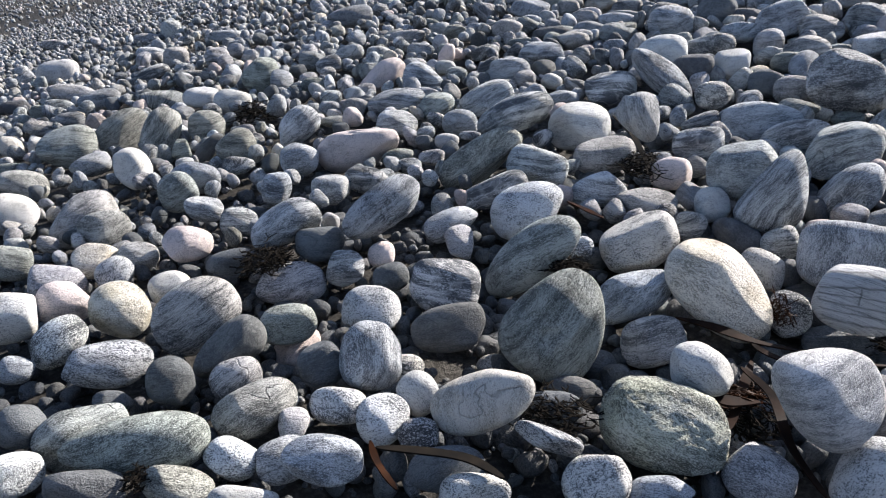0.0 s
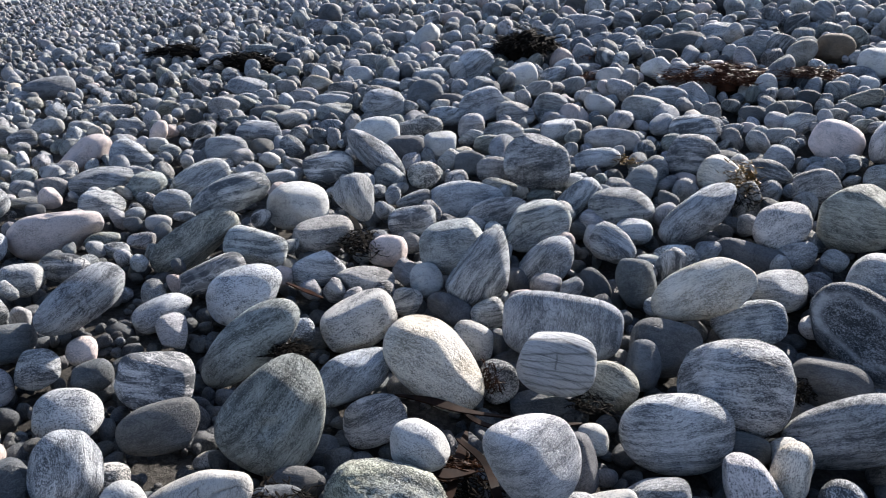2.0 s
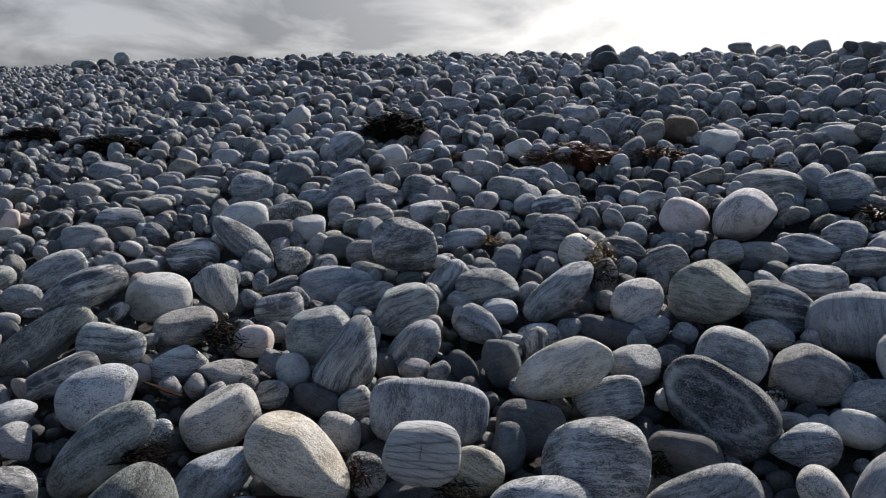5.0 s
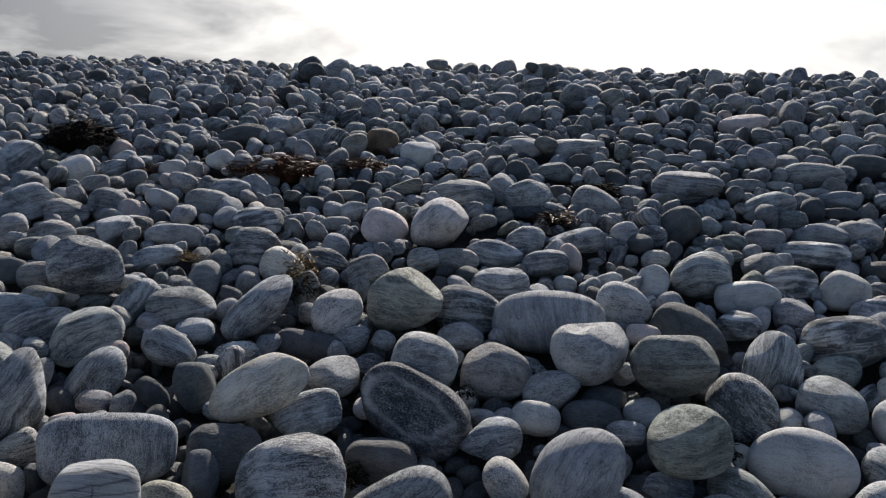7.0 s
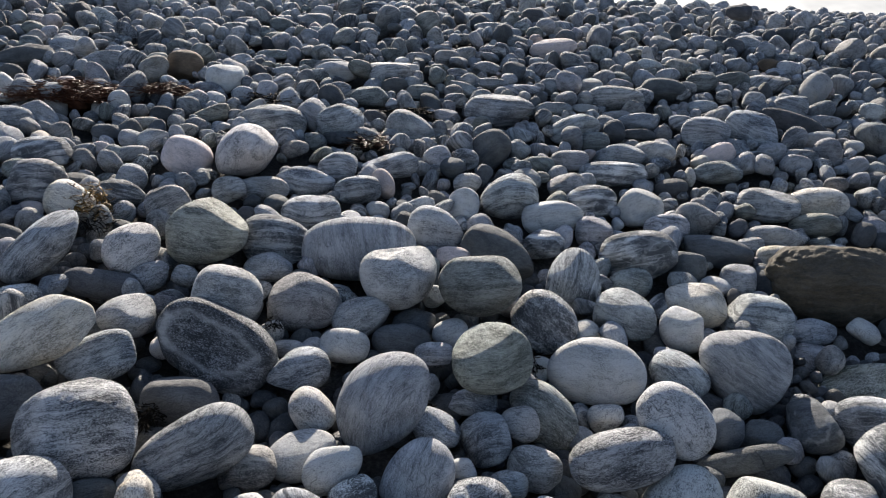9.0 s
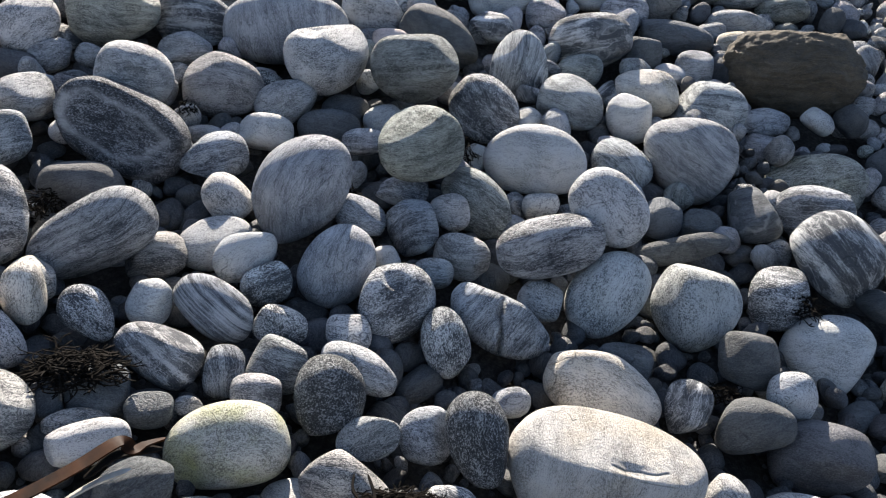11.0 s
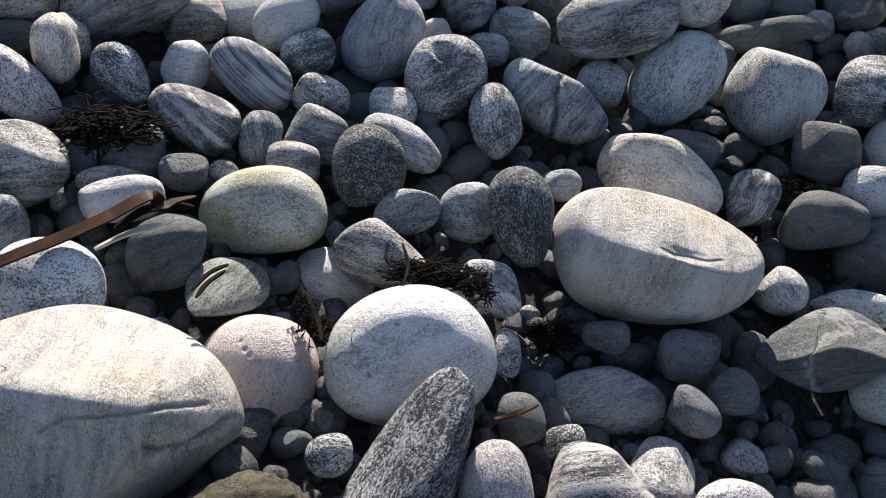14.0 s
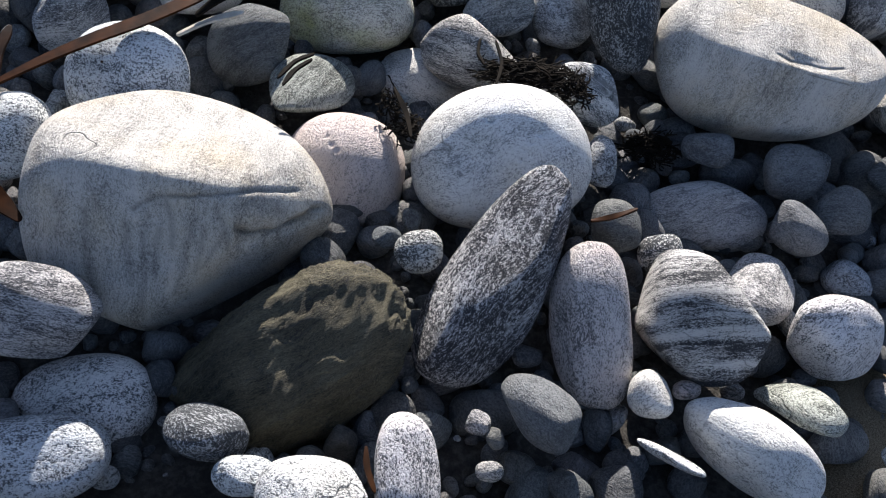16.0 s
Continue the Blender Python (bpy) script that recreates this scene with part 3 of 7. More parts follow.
stone("green", -0.395, 1.752, 0.441, 0.109, 0.064, 0.088, 52, -2, 42, box=2.29, egg=0.03)
stone("speckled", -0.197, 1.789, 0.434, 0.073, 0.048, 0.065, 63, 14, 5, egg=-0.07)
stone("speckled", -0.080, 1.737, 0.427, 0.067, 0.066, 0.064, 60, 4, 9, egg=-0.02)
stone("pale", 0.001, 1.844, 0.440, 0.058, 0.055, 0.051, 52, 35, -20, egg=0.11)
stone("grey", -0.194, 1.525, 0.454, 0.092, 0.057, 0.054, 70, 1, 1, box=2.37, egg=-0.03, facets=2, lumps=0.04, flats=((-0.6, 0.6, 0.5, 0.8),))
stone("green", -0.638, 1.583, 0.448, 0.175, 0.069, 0.075, 72, -6, 3, box=2.31, egg=0.26, facets=1, lumps=0.04, bend=-0.03)
stone("green", -0.812, 1.697, 0.395, 0.113, 0.084, 0.088, 58, -18, 39, egg=-0.11)
stone("pink", -0.393, 2.205, 0.379, 0.084, 0.061, 0.076, 48, -30, 67, box=2.03, egg=0.24, bend=-0.22)
stone("green", -0.396, 2.153, 0.486, 0.085, 0.060, 0.065, 65, -4, 15, egg=0.03)
stone("banded", -0.457, 2.497, 0.474, 0.118, 0.072, 0.072, 69, -2, 10, box=2.50, egg=0.06, bend=-0.04)
stone("banded", -0.516, 2.727, 0.608, 0.133, 0.074, 0.098, 71, -20, 13, box=2.70, egg=0.16, bend=-0.18)
stone("banded", -0.167, 2.675, 0.681, 0.157, 0.075, 0.109, 55, -20, 37, box=2.42, egg=0.30, bend=-0.08)
stone("pink", -0.840, 2.640, 0.560, 0.086, 0.060, 0.091, 88, 1, 24, egg=-0.08)
stone("pink", -0.365, 3.636, 0.671, 0.198, 0.096, 0.094, 74, -18, -9, box=2.31, egg=-0.05, facets=2, lumps=0.05, bend=-0.07, dents=((0.2, 0.85, 0.4, 0.2, 0.16), (0.1, 0.6, 0.7, 0.12, 0.06)))
stone("green", 0.188, 3.375, 0.686, 0.197, 0.088, 0.097, 76, -27, 11, box=2.58, egg=0.12, bend=-0.01)
stone("banded", 0.417, 3.264, 0.675, 0.128, 0.084, 0.093, 75, 13, -9, egg=0.01)
stone("pale", 0.650, 3.737, 0.756, 0.140, 0.114, 0.118, 70, -1, 3, box=2.73, egg=0.04, bend=-0.11, label="bright white squarish granite boulder")
stone("grey", 0.823, 3.236, 0.890, 0.102, 0.084, 0.099, 56, 58, -35, box=2.21, egg=-0.36, bend=-0.10)
stone("wavy", 0.340, 3.564, 0.839, 0.176, 0.075, 0.123, 67, -21, 2, box=2.24, egg=0.16, bend=0.02)
stone("grey", 0.721, 3.429, 0.689, 0.133, 0.081, 0.088, 76, -12, -7, egg=0.09)
stone("pink", 0.966, 3.260, 0.655, 0.086, 0.071, 0.074, 65, -11, -12, egg=0.08)
stone("pale", 1.055, 2.966, 0.613, 0.066, 0.069, 0.068, 72, -9, -11, egg=-0.14, label="small round white cobble")
stone("grey", 1.193, 3.063, 0.717, 0.141, 0.114, 0.118, 85, -14, -18, box=2.25, egg=0.05)
stone("banded", 1.251, 2.858, 0.689, 0.163, 0.113, 0.129, 49, -66, 14, box=2.49, egg=-0.46, bend=0.12)
stone("banded", 1.608, 3.076, 0.615, 0.168, 0.093, 0.125, 97, -48, -44, box=1.81, egg=0.01, bend=0.06)
stone("banded", 0.670, 2.153, 0.441, 0.096, 0.072, 0.078, 74, -16, -8, box=2.42, egg=-0.11)
stone("pale", 0.723, 1.865, 0.503, 0.084, 0.067, 0.077, 70, 10, -40, box=2.24, egg=-0.18, facets=3, lumps=0.14)
stone("grey", 0.814, 3.003, 0.606, 0.117, 0.061, 0.065, 74, 4, -14, egg=0.10)
stone("banded", 0.651, 3.112, 0.628, 0.109, 0.072, 0.080, 74, -8, -8, egg=-0.09)
stone("wavy", 0.243, 3.111, 0.614, 0.137, 0.063, 0.068, 73, -22, 4, egg=0.02)
stone("grey", 0.071, 2.812, 0.583, 0.103, 0.050, 0.075, 81, -25, 8, box=2.37, egg=-0.25)
stone("grey", 0.100, 2.708, 0.549, 0.052, 0.062, 0.051, 70, -0, 0, egg=0.13)
stone("pink", -0.166, 2.621, 0.532, 0.047, 0.046, 0.042, 70, 2, 5, egg=0.08, label="small brownish pink cobble")
stone("banded", -0.277, 2.519, 0.520, 0.063, 0.062, 0.055, 63, 6, 13, box=2.46, egg=0.01)
stone("dark", -0.382, 2.666, 0.552, 0.086, 0.062, 0.066, 70, -6, 13, egg=-0.12)
stone("dark", -0.119, 2.457, 0.515, 0.060, 0.050, 0.050, 68, 1, 5, egg=-0.05)
stone("foliated", 0.318, 1.648, 0.435, 0.084, 0.027, 0.082, 52, 7, -23, box=2.60, egg=0.01, facets=9, bend=0.04)
stone("speckled", 0.423, 1.573, 0.369, 0.079, 0.071, 0.064, 56, -23, 5, box=2.53, egg=-0.13, bend=0.01)
stone("speckled", 0.144, 1.499, 0.393, 0.080, 0.044, 0.048, 53, -1, 0, egg=-0.11)
stone("dark", 0.080, 1.595, 0.387, 0.091, 0.053, 0.058, 54, -8, 7, egg=0.01)
stone("banded", -0.481, 1.886, 0.455, 0.070, 0.054, 0.055, 61, -15, 26, egg=0.06)
stone("dark", -0.646, 1.858, 0.459, 0.062, 0.067, 0.062, 66, 0, 24, egg=0.01)
stone("dark", -0.266, 1.948, 0.463, 0.061, 0.061, 0.055, 60, -22, 24, egg=0.09)
stone("dark", -0.956, 1.687, 0.426, 0.059, 0.054, 0.051, 61, 14, 25, egg=0.01)
stone("speckled", -0.890, 1.497, 0.419, 0.077, 0.052, 0.063, 52, -7, 36, egg=0.13)
stone("speckled", -0.411, 1.573, 0.423, 0.064, 0.051, 0.052, 56, 8, 13, egg=0.03)
stone("grey", -0.297, 1.584, 0.411, 0.062, 0.053, 0.051, 55, -10, 22, egg=0.02)
stone("grey", -0.293, 1.702, 0.431, 0.038, 0.044, 0.037, 58, 5, 10, egg=-0.02)
stone("green", -0.500, 1.459, 0.421, 0.082, 0.050, 0.054, 53, 18, 10, egg=0.03)
stone("damp", -0.690, 1.441, 0.432, 0.084, 0.041, 0.044, 56, 13, 20, egg=-0.03)
stone("grey", 0.568, 1.563, 0.356, 0.075, 0.036, 0.039, 54, -9, -10, egg=0.02)
stone("grey", -1.227, 2.466, 0.481, 0.093, 0.062, 0.068, 70, 9, 25, egg=-0.06)
stone("pink", -1.130, 2.307, 0.479, 0.086, 0.069, 0.070, 68, 10, 24, egg=-0.09)
stone("buff", -1.164, 2.628, 0.497, 0.084, 0.064, 0.066, 71, 8, 23, egg=-0.09)
stone("speckled", -1.053, 2.513, 0.496, 0.065, 0.057, 0.055, 69, -20, 33, egg=0.03)
stone("green", -1.247, 2.897, 0.522, 0.098, 0.072, 0.075, 73, -2, 26, egg=0.04)
stone("grey", -1.374, 3.004, 0.526, 0.141, 0.097, 0.105, 72, -22, 33, egg=-0.01)
stone("pale", -1.379, 3.549, 0.595, 0.081, 0.098, 0.110, 79, -35, 28, box=2.36, egg=-0.10, bend=0.07)
stone("green", -1.062, 3.206, 0.582, 0.080, 0.085, 0.091, 74, -19, 26, box=2.34, egg=0.03)
stone("grey", -1.054, 3.409, 0.587, 0.109, 0.070, 0.079, 75, 14, 15, egg=0.11)
stone("green", -1.920, 4.058, 0.567, 0.151, 0.114, 0.118, 78, -4, 28, egg=0.12)
stone("green", -1.714, 4.252, 0.597, 0.172, 0.110, 0.124, 77, -30, 30, egg=0.10)
stone("green", -1.452, 4.106, 0.623, 0.152, 0.093, 0.101, 64, -64, 45, egg=0.11)
stone("green", -0.954, 3.741, 0.644, 0.098, 0.096, 0.087, 77, 3, 15, egg=0.12)
stone("green", -1.908, 3.556, 0.500, 0.115, 0.079, 0.086, 76, 7, 28, egg=0.01)
stone("grey", -0.622, 3.556, 0.639, 0.087, 0.073, 0.072, 77, 2, 11, egg=-0.03)
stone("banded", -0.722, 4.007, 0.688, 0.130, 0.081, 0.093, 75, -42, 22, egg=0.06)
stone("pale", -1.217, 4.666, 0.703, 0.109, 0.074, 0.081, 81, 2, 16, egg=-0.06)
stone("green", -1.157, 5.119, 0.784, 0.118, 0.121, 0.108, 82, 2, 14, egg=0.09)
stone("grey", -0.425, 3.181, 0.602, 0.078, 0.063, 0.063, 74, 2, 9, egg=0.10)
stone("wavy", -0.290, 3.277, 0.617, 0.093, 0.058, 0.062, 75, 11, 4, egg=0.11)
stone("banded", -0.229, 4.282, 0.763, 0.164, 0.079, 0.086, 80, -4, 5, egg=0.03)
stone("banded", 0.236, 4.232, 0.793, 0.145, 0.084, 0.090, 79, -25, 3, egg=0.13)
stone("grey", 0.098, 3.924, 0.730, 0.088, 0.068, 0.070, 79, -0, 0, egg=0.02)
stone("banded", -0.213, 3.983, 0.717, 0.103, 0.066, 0.074, 79, 6, 4, egg=-0.01)
stone("green", -0.023, 4.167, 0.763, 0.099, 0.080, 0.080, 78, -34, 9, egg=0.04)
stone("wavy", 0.880, 4.284, 0.843, 0.137, 0.089, 0.104, 80, -4, -4, box=2.44, egg=0.02, bend=0.08)
stone("banded", 1.136, 4.275, 0.913, 0.196, 0.080, 0.118, 90, 36, -16, box=2.39, egg=0.08)
stone("mottled", 1.346, 4.060, 0.840, 0.089, 0.075, 0.074, 81, -3, -16, egg=0.08)
stone("pale", 1.552, 4.467, 0.940, 0.099, 0.086, 0.105, 81, -10, -19, egg=-0.13)
stone("mottled", 1.825, 3.730, 0.969, 0.164, 0.145, 0.110, 78, -9, -6, box=2.87, egg=0.16, facets=7, bend=0.01)
stone("grey", 1.464, 3.745, 0.769, 0.195, 0.105, 0.114, 79, -14, -17, egg=0.01)
stone("wavy", 1.140, 3.496, 0.720, 0.111, 0.082, 0.086, 77, -18, -12, egg=0.04)
stone("banded", 1.563, 3.519, 0.744, 0.147, 0.085, 0.092, 78, -13, -20, egg=0.10)
stone("banded", 1.664, 3.303, 0.743, 0.160, 0.112, 0.120, 77, -20, -21, egg=-0.07)
stone("dark", 1.634, 4.174, 0.887, 0.099, 0.073, 0.077, 82, -3, -20, egg=0.06)
stone("banded", 1.999, 5.026, 1.125, 0.151, 0.119, 0.120, 85, -31, -18, egg=-0.11)
stone("banded", 0.576, 4.951, 0.935, 0.137, 0.081, 0.088, 83, -1, -5, egg=-0.08)
stone("pale", 1.233, 4.711, 0.970, 0.139, 0.108, 0.110, 84, -2, -13, egg=0.08)
stone("banded", 1.407, 5.246, 1.091, 0.148, 0.113, 0.116, 86, -1, -14, egg=-0.05)
stone("grey", 1.820, 4.710, 1.021, 0.082, 0.092, 0.078, 84, -2, -20, egg=0.09)
stone("banded", 1.970, 4.544, 1.005, 0.122, 0.083, 0.091, 84, -12, -21, egg=-0.11)
stone("banded", 2.149, 4.823, 1.091, 0.123, 0.092, 0.096, 85, -2, -23, egg=-0.10)
stone("grey", 0.376, 4.705, 0.874, 0.118, 0.077, 0.086, 82, -6, -2, egg=0.06)
stone("banded", -0.113, 4.689, 0.831, 0.123, 0.083, 0.091, 81, 20, 0, egg=-0.13)
stone("pink", -0.363, 4.799, 0.821, 0.158, 0.082, 0.089, 80, -34, 11, egg=0.02)
stone("pale", -1.757, 3.162, 0.493, 0.112, 0.089, 0.090, 74, 8, 28, egg=0.11)
stone("green", -1.489, 2.660, 0.473, 0.072, 0.064, 0.061, 71, 10, 28, egg=0.01)
stone("dark", -0.660, 2.562, 0.518, 0.096, 0.050, 0.054, 70, -4, 18, egg=0.05)
stone("wavy", -0.727, 2.902, 0.553, 0.074, 0.058, 0.059, 72, 4, 15, egg=-0.13)
stone("banded", -0.650, 3.203, 0.592, 0.062, 0.076, 0.062, 74, 3, 13, egg=0.04)
stone("banded", -0.914, 3.059, 0.555, 0.077, 0.052, 0.057, 73, 14, 14, egg=0.03)
stone("green", -1.217, 4.148, 0.657, 0.095, 0.092, 0.084, 79, 3, 17, egg=0.02)
stone("pale", -0.826, 2.398, 0.497, 0.068, 0.054, 0.055, 68, -11, 26, egg=-0.03)
stone("grey", -1.028, 2.658, 0.507, 0.072, 0.050, 0.054, 71, 7, 21, egg=-0.04)
stone("mottled", 0.524, 2.675, 0.539, 0.049, 0.043, 0.041, 70, -3, -8, egg=0.13)
stone("banded", 0.942, 2.830, 0.573, 0.060, 0.054, 0.051, 72, -5, -15, egg=-0.13)
stone("dark", 1.094, 2.764, 0.553, 0.097, 0.056, 0.060, 71, 17, -25, egg=-0.13)
stone("banded", 1.212, 2.682, 0.560, 0.064, 0.064, 0.057, 72, -7, -20, egg=0.13)
stone("speckled", 1.102, 2.526, 0.522, 0.079, 0.064, 0.064, 69, 16, -27, egg=-0.09)
stone("mottled", 1.110, 2.282, 0.474, 0.063, 0.074, 0.061, 67, -9, -20, egg=-0.11)
stone("grey", -1.107, 1.948, 0.437, 0.048, 0.040, 0.039, 64, 13, 26, egg=-0.08)
stone("mottled", 0.010, 1.684, 0.423, 0.050, 0.038, 0.039, 57, 1, 3, egg=0.08)
stone("speckled", 1.059, 1.625, 0.363, 0.097, 0.078, 0.078, 52, -32, -8, egg=0.12)
stone("dark", 0.349, 1.823, 0.414, 0.075, 0.044, 0.048, 59, -4, -5, egg=-0.13)
stone("dark", -0.787, 1.822, 0.420, 0.051, 0.028, 0.030, 61, 11, 20, egg=-0.02)
stone("mottled", -0.033, 1.964, 0.447, 0.045, 0.039, 0.038, 62, 1, 4, egg=-0.11)
stone("pale", -0.353, 1.443, 0.401, 0.076, 0.037, 0.039, 53, 8, 12, egg=-0.07)
stone("grey", 0.825, 1.655, 0.340, 0.084, 0.070, 0.069, 57, 5, -27, egg=-0.08)
stone("dark", 0.409, 1.948, 0.396, 0.073, 0.038, 0.041, 60, 4, -11, egg=0.04)
stone("grey", 1.421, 2.484, 0.571, 0.216, 0.119, 0.092, 74, 5, -16, box=3.26, egg=-0.05, facets=1, lumps=0.03, tilt=75)
stone("lined", 1.238, 2.148, 0.582, 0.122, 0.098, 0.091, 74, 3, -16, box=2.79, egg=0.06, facets=1, lumps=0.025, bend=0.05, marks=((((-0.85, 0.19), (-0.15, 0.39), (0.62, 0.39), (0.95, 0.21)), 0.03, -0.8), (((-0.86, -0.13), (-0.11, -0.14), (0.75, -0.19)), 0.025, -0.8), (((-0.67, -0.53), (0.03, -0.61), (0.69, -0.52)), 0.03, -0.8), (((-0.75, 0.62), (-0.01, 0.78), (0.35, 0.56)), 0.025, -0.8), (((-0.86, 0.04), (-0.09, 0.14), (0.86, 0.05)), 0.018, -0.8), (((-0.75, -0.34), (0.01, -0.36), (0.76, -0.36)), 0.018, -0.8), (((-0.11, 0.34), (-0.13, -0.09)), 0.02, -0.8)), label="barrel-shaped pale boulder with fine dark lines")
stone("foliated", 1.832, 2.035, 0.513, 0.165, 0.156, 0.162, 75, 12, -19, box=2.52, egg=0.11, facets=3, lumps=0.06, bend=-0.10, ragged=0.012)
stone("green", 1.460, 2.186, 0.468, 0.093, 0.083, 0.079, 65, 7, -32, egg=-0.13)
stone("buff", 1.957, 2.457, 0.690, 0.197, 0.108, 0.090, 63, -27, -46, box=2.33, egg=0.11, bend=-0.09)
stone("dark", 1.879, 2.773, 0.627, 0.079, 0.105, 0.100, 73, -17, -27, egg=0.09)
stone("dark", 1.777, 2.365, 0.511, 0.130, 0.106, 0.106, 69, -4, -31, egg=-0.08)
stone("dark", 1.634, 2.277, 0.492, 0.061, 0.090, 0.067, 67, -3, -30, egg=-0.04)
stone("peppered", 2.520, 2.198, 0.575, 0.234, 0.144, 0.122, 73, 24, -66, box=3.18, egg=0.04, facets=1, lumps=0.04, bend=-0.11, marks=((((-0.68, -0.16), (-0.48, -0.38), (-0.21, -0.46), (0.24, -0.51), (0.56, -0.18), (0.68, 0.35), (0.26, 0.57), (-0.48, 0.53), (-0.7, 0.19), (-0.68, -0.16)), 0.054, 0.62), (((-0.71, 0.23), (-0.68, -0.16), (-0.47, -0.4)), 0.084, 0.5952), (((-0.76, -0.56), (-0.27, -0.92), (0.34, -0.9), (0.79, -0.22)), 0.036, 0.34719999999999995)), flats=((0, 0.15, 1, 0.72), (-0.85, -0.5, 0.1, 0.95)), label="dark slab-like boulder with a pale ring on its face")
stone("banded", 2.159, 2.421, 0.559, 0.136, 0.089, 0.099, 71, -15, -33, egg=0.09)
stone("grey", 2.356, 2.522, 0.654, 0.107, 0.080, 0.122, 94, -11, -53, box=2.13, egg=0.12, bend=0.14)
stone("wavy", 2.671, 2.642, 0.601, 0.063, 0.082, 0.065, 73, -25, -35, egg=-0.09)
stone("grey", 2.703, 2.348, 0.703, 0.142, 0.125, 0.162, 76, 6, -43, box=2.24, egg=-0.09, bend=-0.10)
stone("grey", 3.028, 2.223, 0.635, 0.160, 0.125, 0.147, 54, -2, -44, box=2.04, egg=0.06, bend=-0.14)
stone("grey", 3.158, 2.011, 0.584, 0.132, 0.089, 0.097, 73, -20, -49, egg=-0.12)
stone("pale", 2.953, 1.933, 0.523, 0.106, 0.069, 0.085, 63, 2, -50, egg=0.01, bend=-0.04, label="small white marbled cobble")
stone("banded", 2.680, 1.930, 0.492, 0.125, 0.086, 0.093, 70, -15, -46, egg=0.10)
stone("dark", 2.222, 2.050, 0.475, 0.132, 0.088, 0.097, 68, 6, -46, egg=-0.04)
stone("banded", 1.932, 3.076, 0.702, 0.107, 0.081, 0.095, 64, 23, -41, egg=-0.19, bend=0.03)
stone("mottled", 2.168, 2.945, 0.669, 0.104, 0.064, 0.069, 75, -4, -32, egg=0.03)
stone("grey", 2.115, 3.219, 0.726, 0.085, 0.062, 0.065, 77, -3, -29, egg=-0.02)
stone("banded", 2.140, 3.401, 0.801, 0.156, 0.098, 0.111, 78, -8, -27, egg=-0.09)
stone("banded", 2.014, 3.595, 0.792, 0.133, 0.085, 0.096, 73, -46, -14, egg=-0.01)
stone("banded", 2.378, 3.123, 0.824, 0.201, 0.088, 0.127, 72, -43, -33, box=2.31, egg=-0.03, bend=0.07)
stone("speckled", 2.674, 2.923, 0.811, 0.135, 0.106, 0.092, 64, -24, -6, box=2.24, egg=-0.09, bend=0.14)
stone("green", 2.992, 2.785, 0.866, 0.177, 0.155, 0.177, 92, 0, -60, box=2.50, egg=-0.26, bend=-0.02)
stone("wavy", 3.328, 2.687, 0.792, 0.174, 0.130, 0.136, 79, 3, -49, egg=-0.05)
stone("wavy", 2.774, 3.805, 0.993, 0.151, 0.119, 0.129, 86, -2, -40, box=2.37, egg=-0.07)
stone("banded", 2.319, 4.028, 0.934, 0.137, 0.066, 0.071, 81, -10, -25, egg=0.09)
stone("buff", 2.797, 3.563, 0.916, 0.122, 0.104, 0.101, 80, 26, -40, egg=-0.07)
stone("dark", 2.485, 2.882, 0.689, 0.147, 0.064, 0.069, 76, 7, -39, egg=0.02)
stone("grey", 2.691, 2.816, 0.699, 0.085, 0.063, 0.066, 76, -15, -37, egg=-0.14)
stone("wavy", 3.048, 3.542, 0.940, 0.137, 0.080, 0.087, 82, 6, -39, egg=0.07)
stone("banded", 3.156, 3.283, 0.907, 0.116, 0.101, 0.097, 80, -24, -37, egg=-0.05)
stone("wavy", 3.018, 4.159, 1.089, 0.151, 0.098, 0.110, 84, -3, -33, egg=-0.13)
stone("grey", 2.523, 4.232, 1.014, 0.164, 0.076, 0.082, 83, -3, -28, egg=-0.06)
stone("speckled", 2.275, 4.446, 1.031, 0.112, 0.087, 0.089, 83, -22, -21, egg=-0.07)
stone("speckled", 3.830, 3.446, 1.140, 0.184, 0.138, 0.347, 77, -34, -43, box=2.52, egg=0.21, bend=-0.21)
stone("pink", 3.587, 3.657, 1.092, 0.143, 0.123, 0.119, 84, 16, -44, egg=-0.04)
stone("grey", 3.630, 4.023, 1.161, 0.103, 0.072, 0.078, 84, -34, -37, egg=-0.06)
stone("grey", 2.927, 4.582, 1.169, 0.150, 0.088, 0.097, 85, 10, -28, egg=-0.02)
stone("banded", 3.123, 4.672, 1.223, 0.144, 0.097, 0.106, 86, -3, -31, egg=0.13)
stone("dark", 1.717, 5.387, 1.158, 0.124, 0.110, 0.105, 85, -2, -15, egg=0.04)
stone("banded", 4.350, 3.752, 1.284, 0.225, 0.116, 0.125, 87, 1, -47, egg=0.03)
stone("pale", 4.640, 4.516, 1.527, 0.140, 0.107, 0.110, 89, -3, -44, egg=0.06)
stone("pale", 3.420, 5.300, 1.411, 0.117, 0.085, 0.090, 88, -3, -31, egg=-0.03)
stone("pale", 3.031, 5.277, 1.328, 0.097, 0.078, 0.078, 87, -3, -27, egg=-0.02)
stone("pale", 2.472, 5.556, 1.298, 0.125, 0.098, 0.100, 87, -22, -20, egg=0.04)
stone("banded", 2.269, 5.936, 1.355, 0.139, 0.127, 0.120, 87, -32, -17, egg=-0.14)
stone("grey", 1.918, 5.909, 1.264, 0.124, 0.068, 0.074, 87, -2, -15, egg=-0.09)
stone("brown", 4.593, 4.891, 1.605, 0.136, 0.119, 0.115, 90, -3, -41, egg=-0.05)
stone("dark", 3.850, 5.735, 1.595, 0.212, 0.088, 0.095, 90, -18, -32, egg=-0.07)
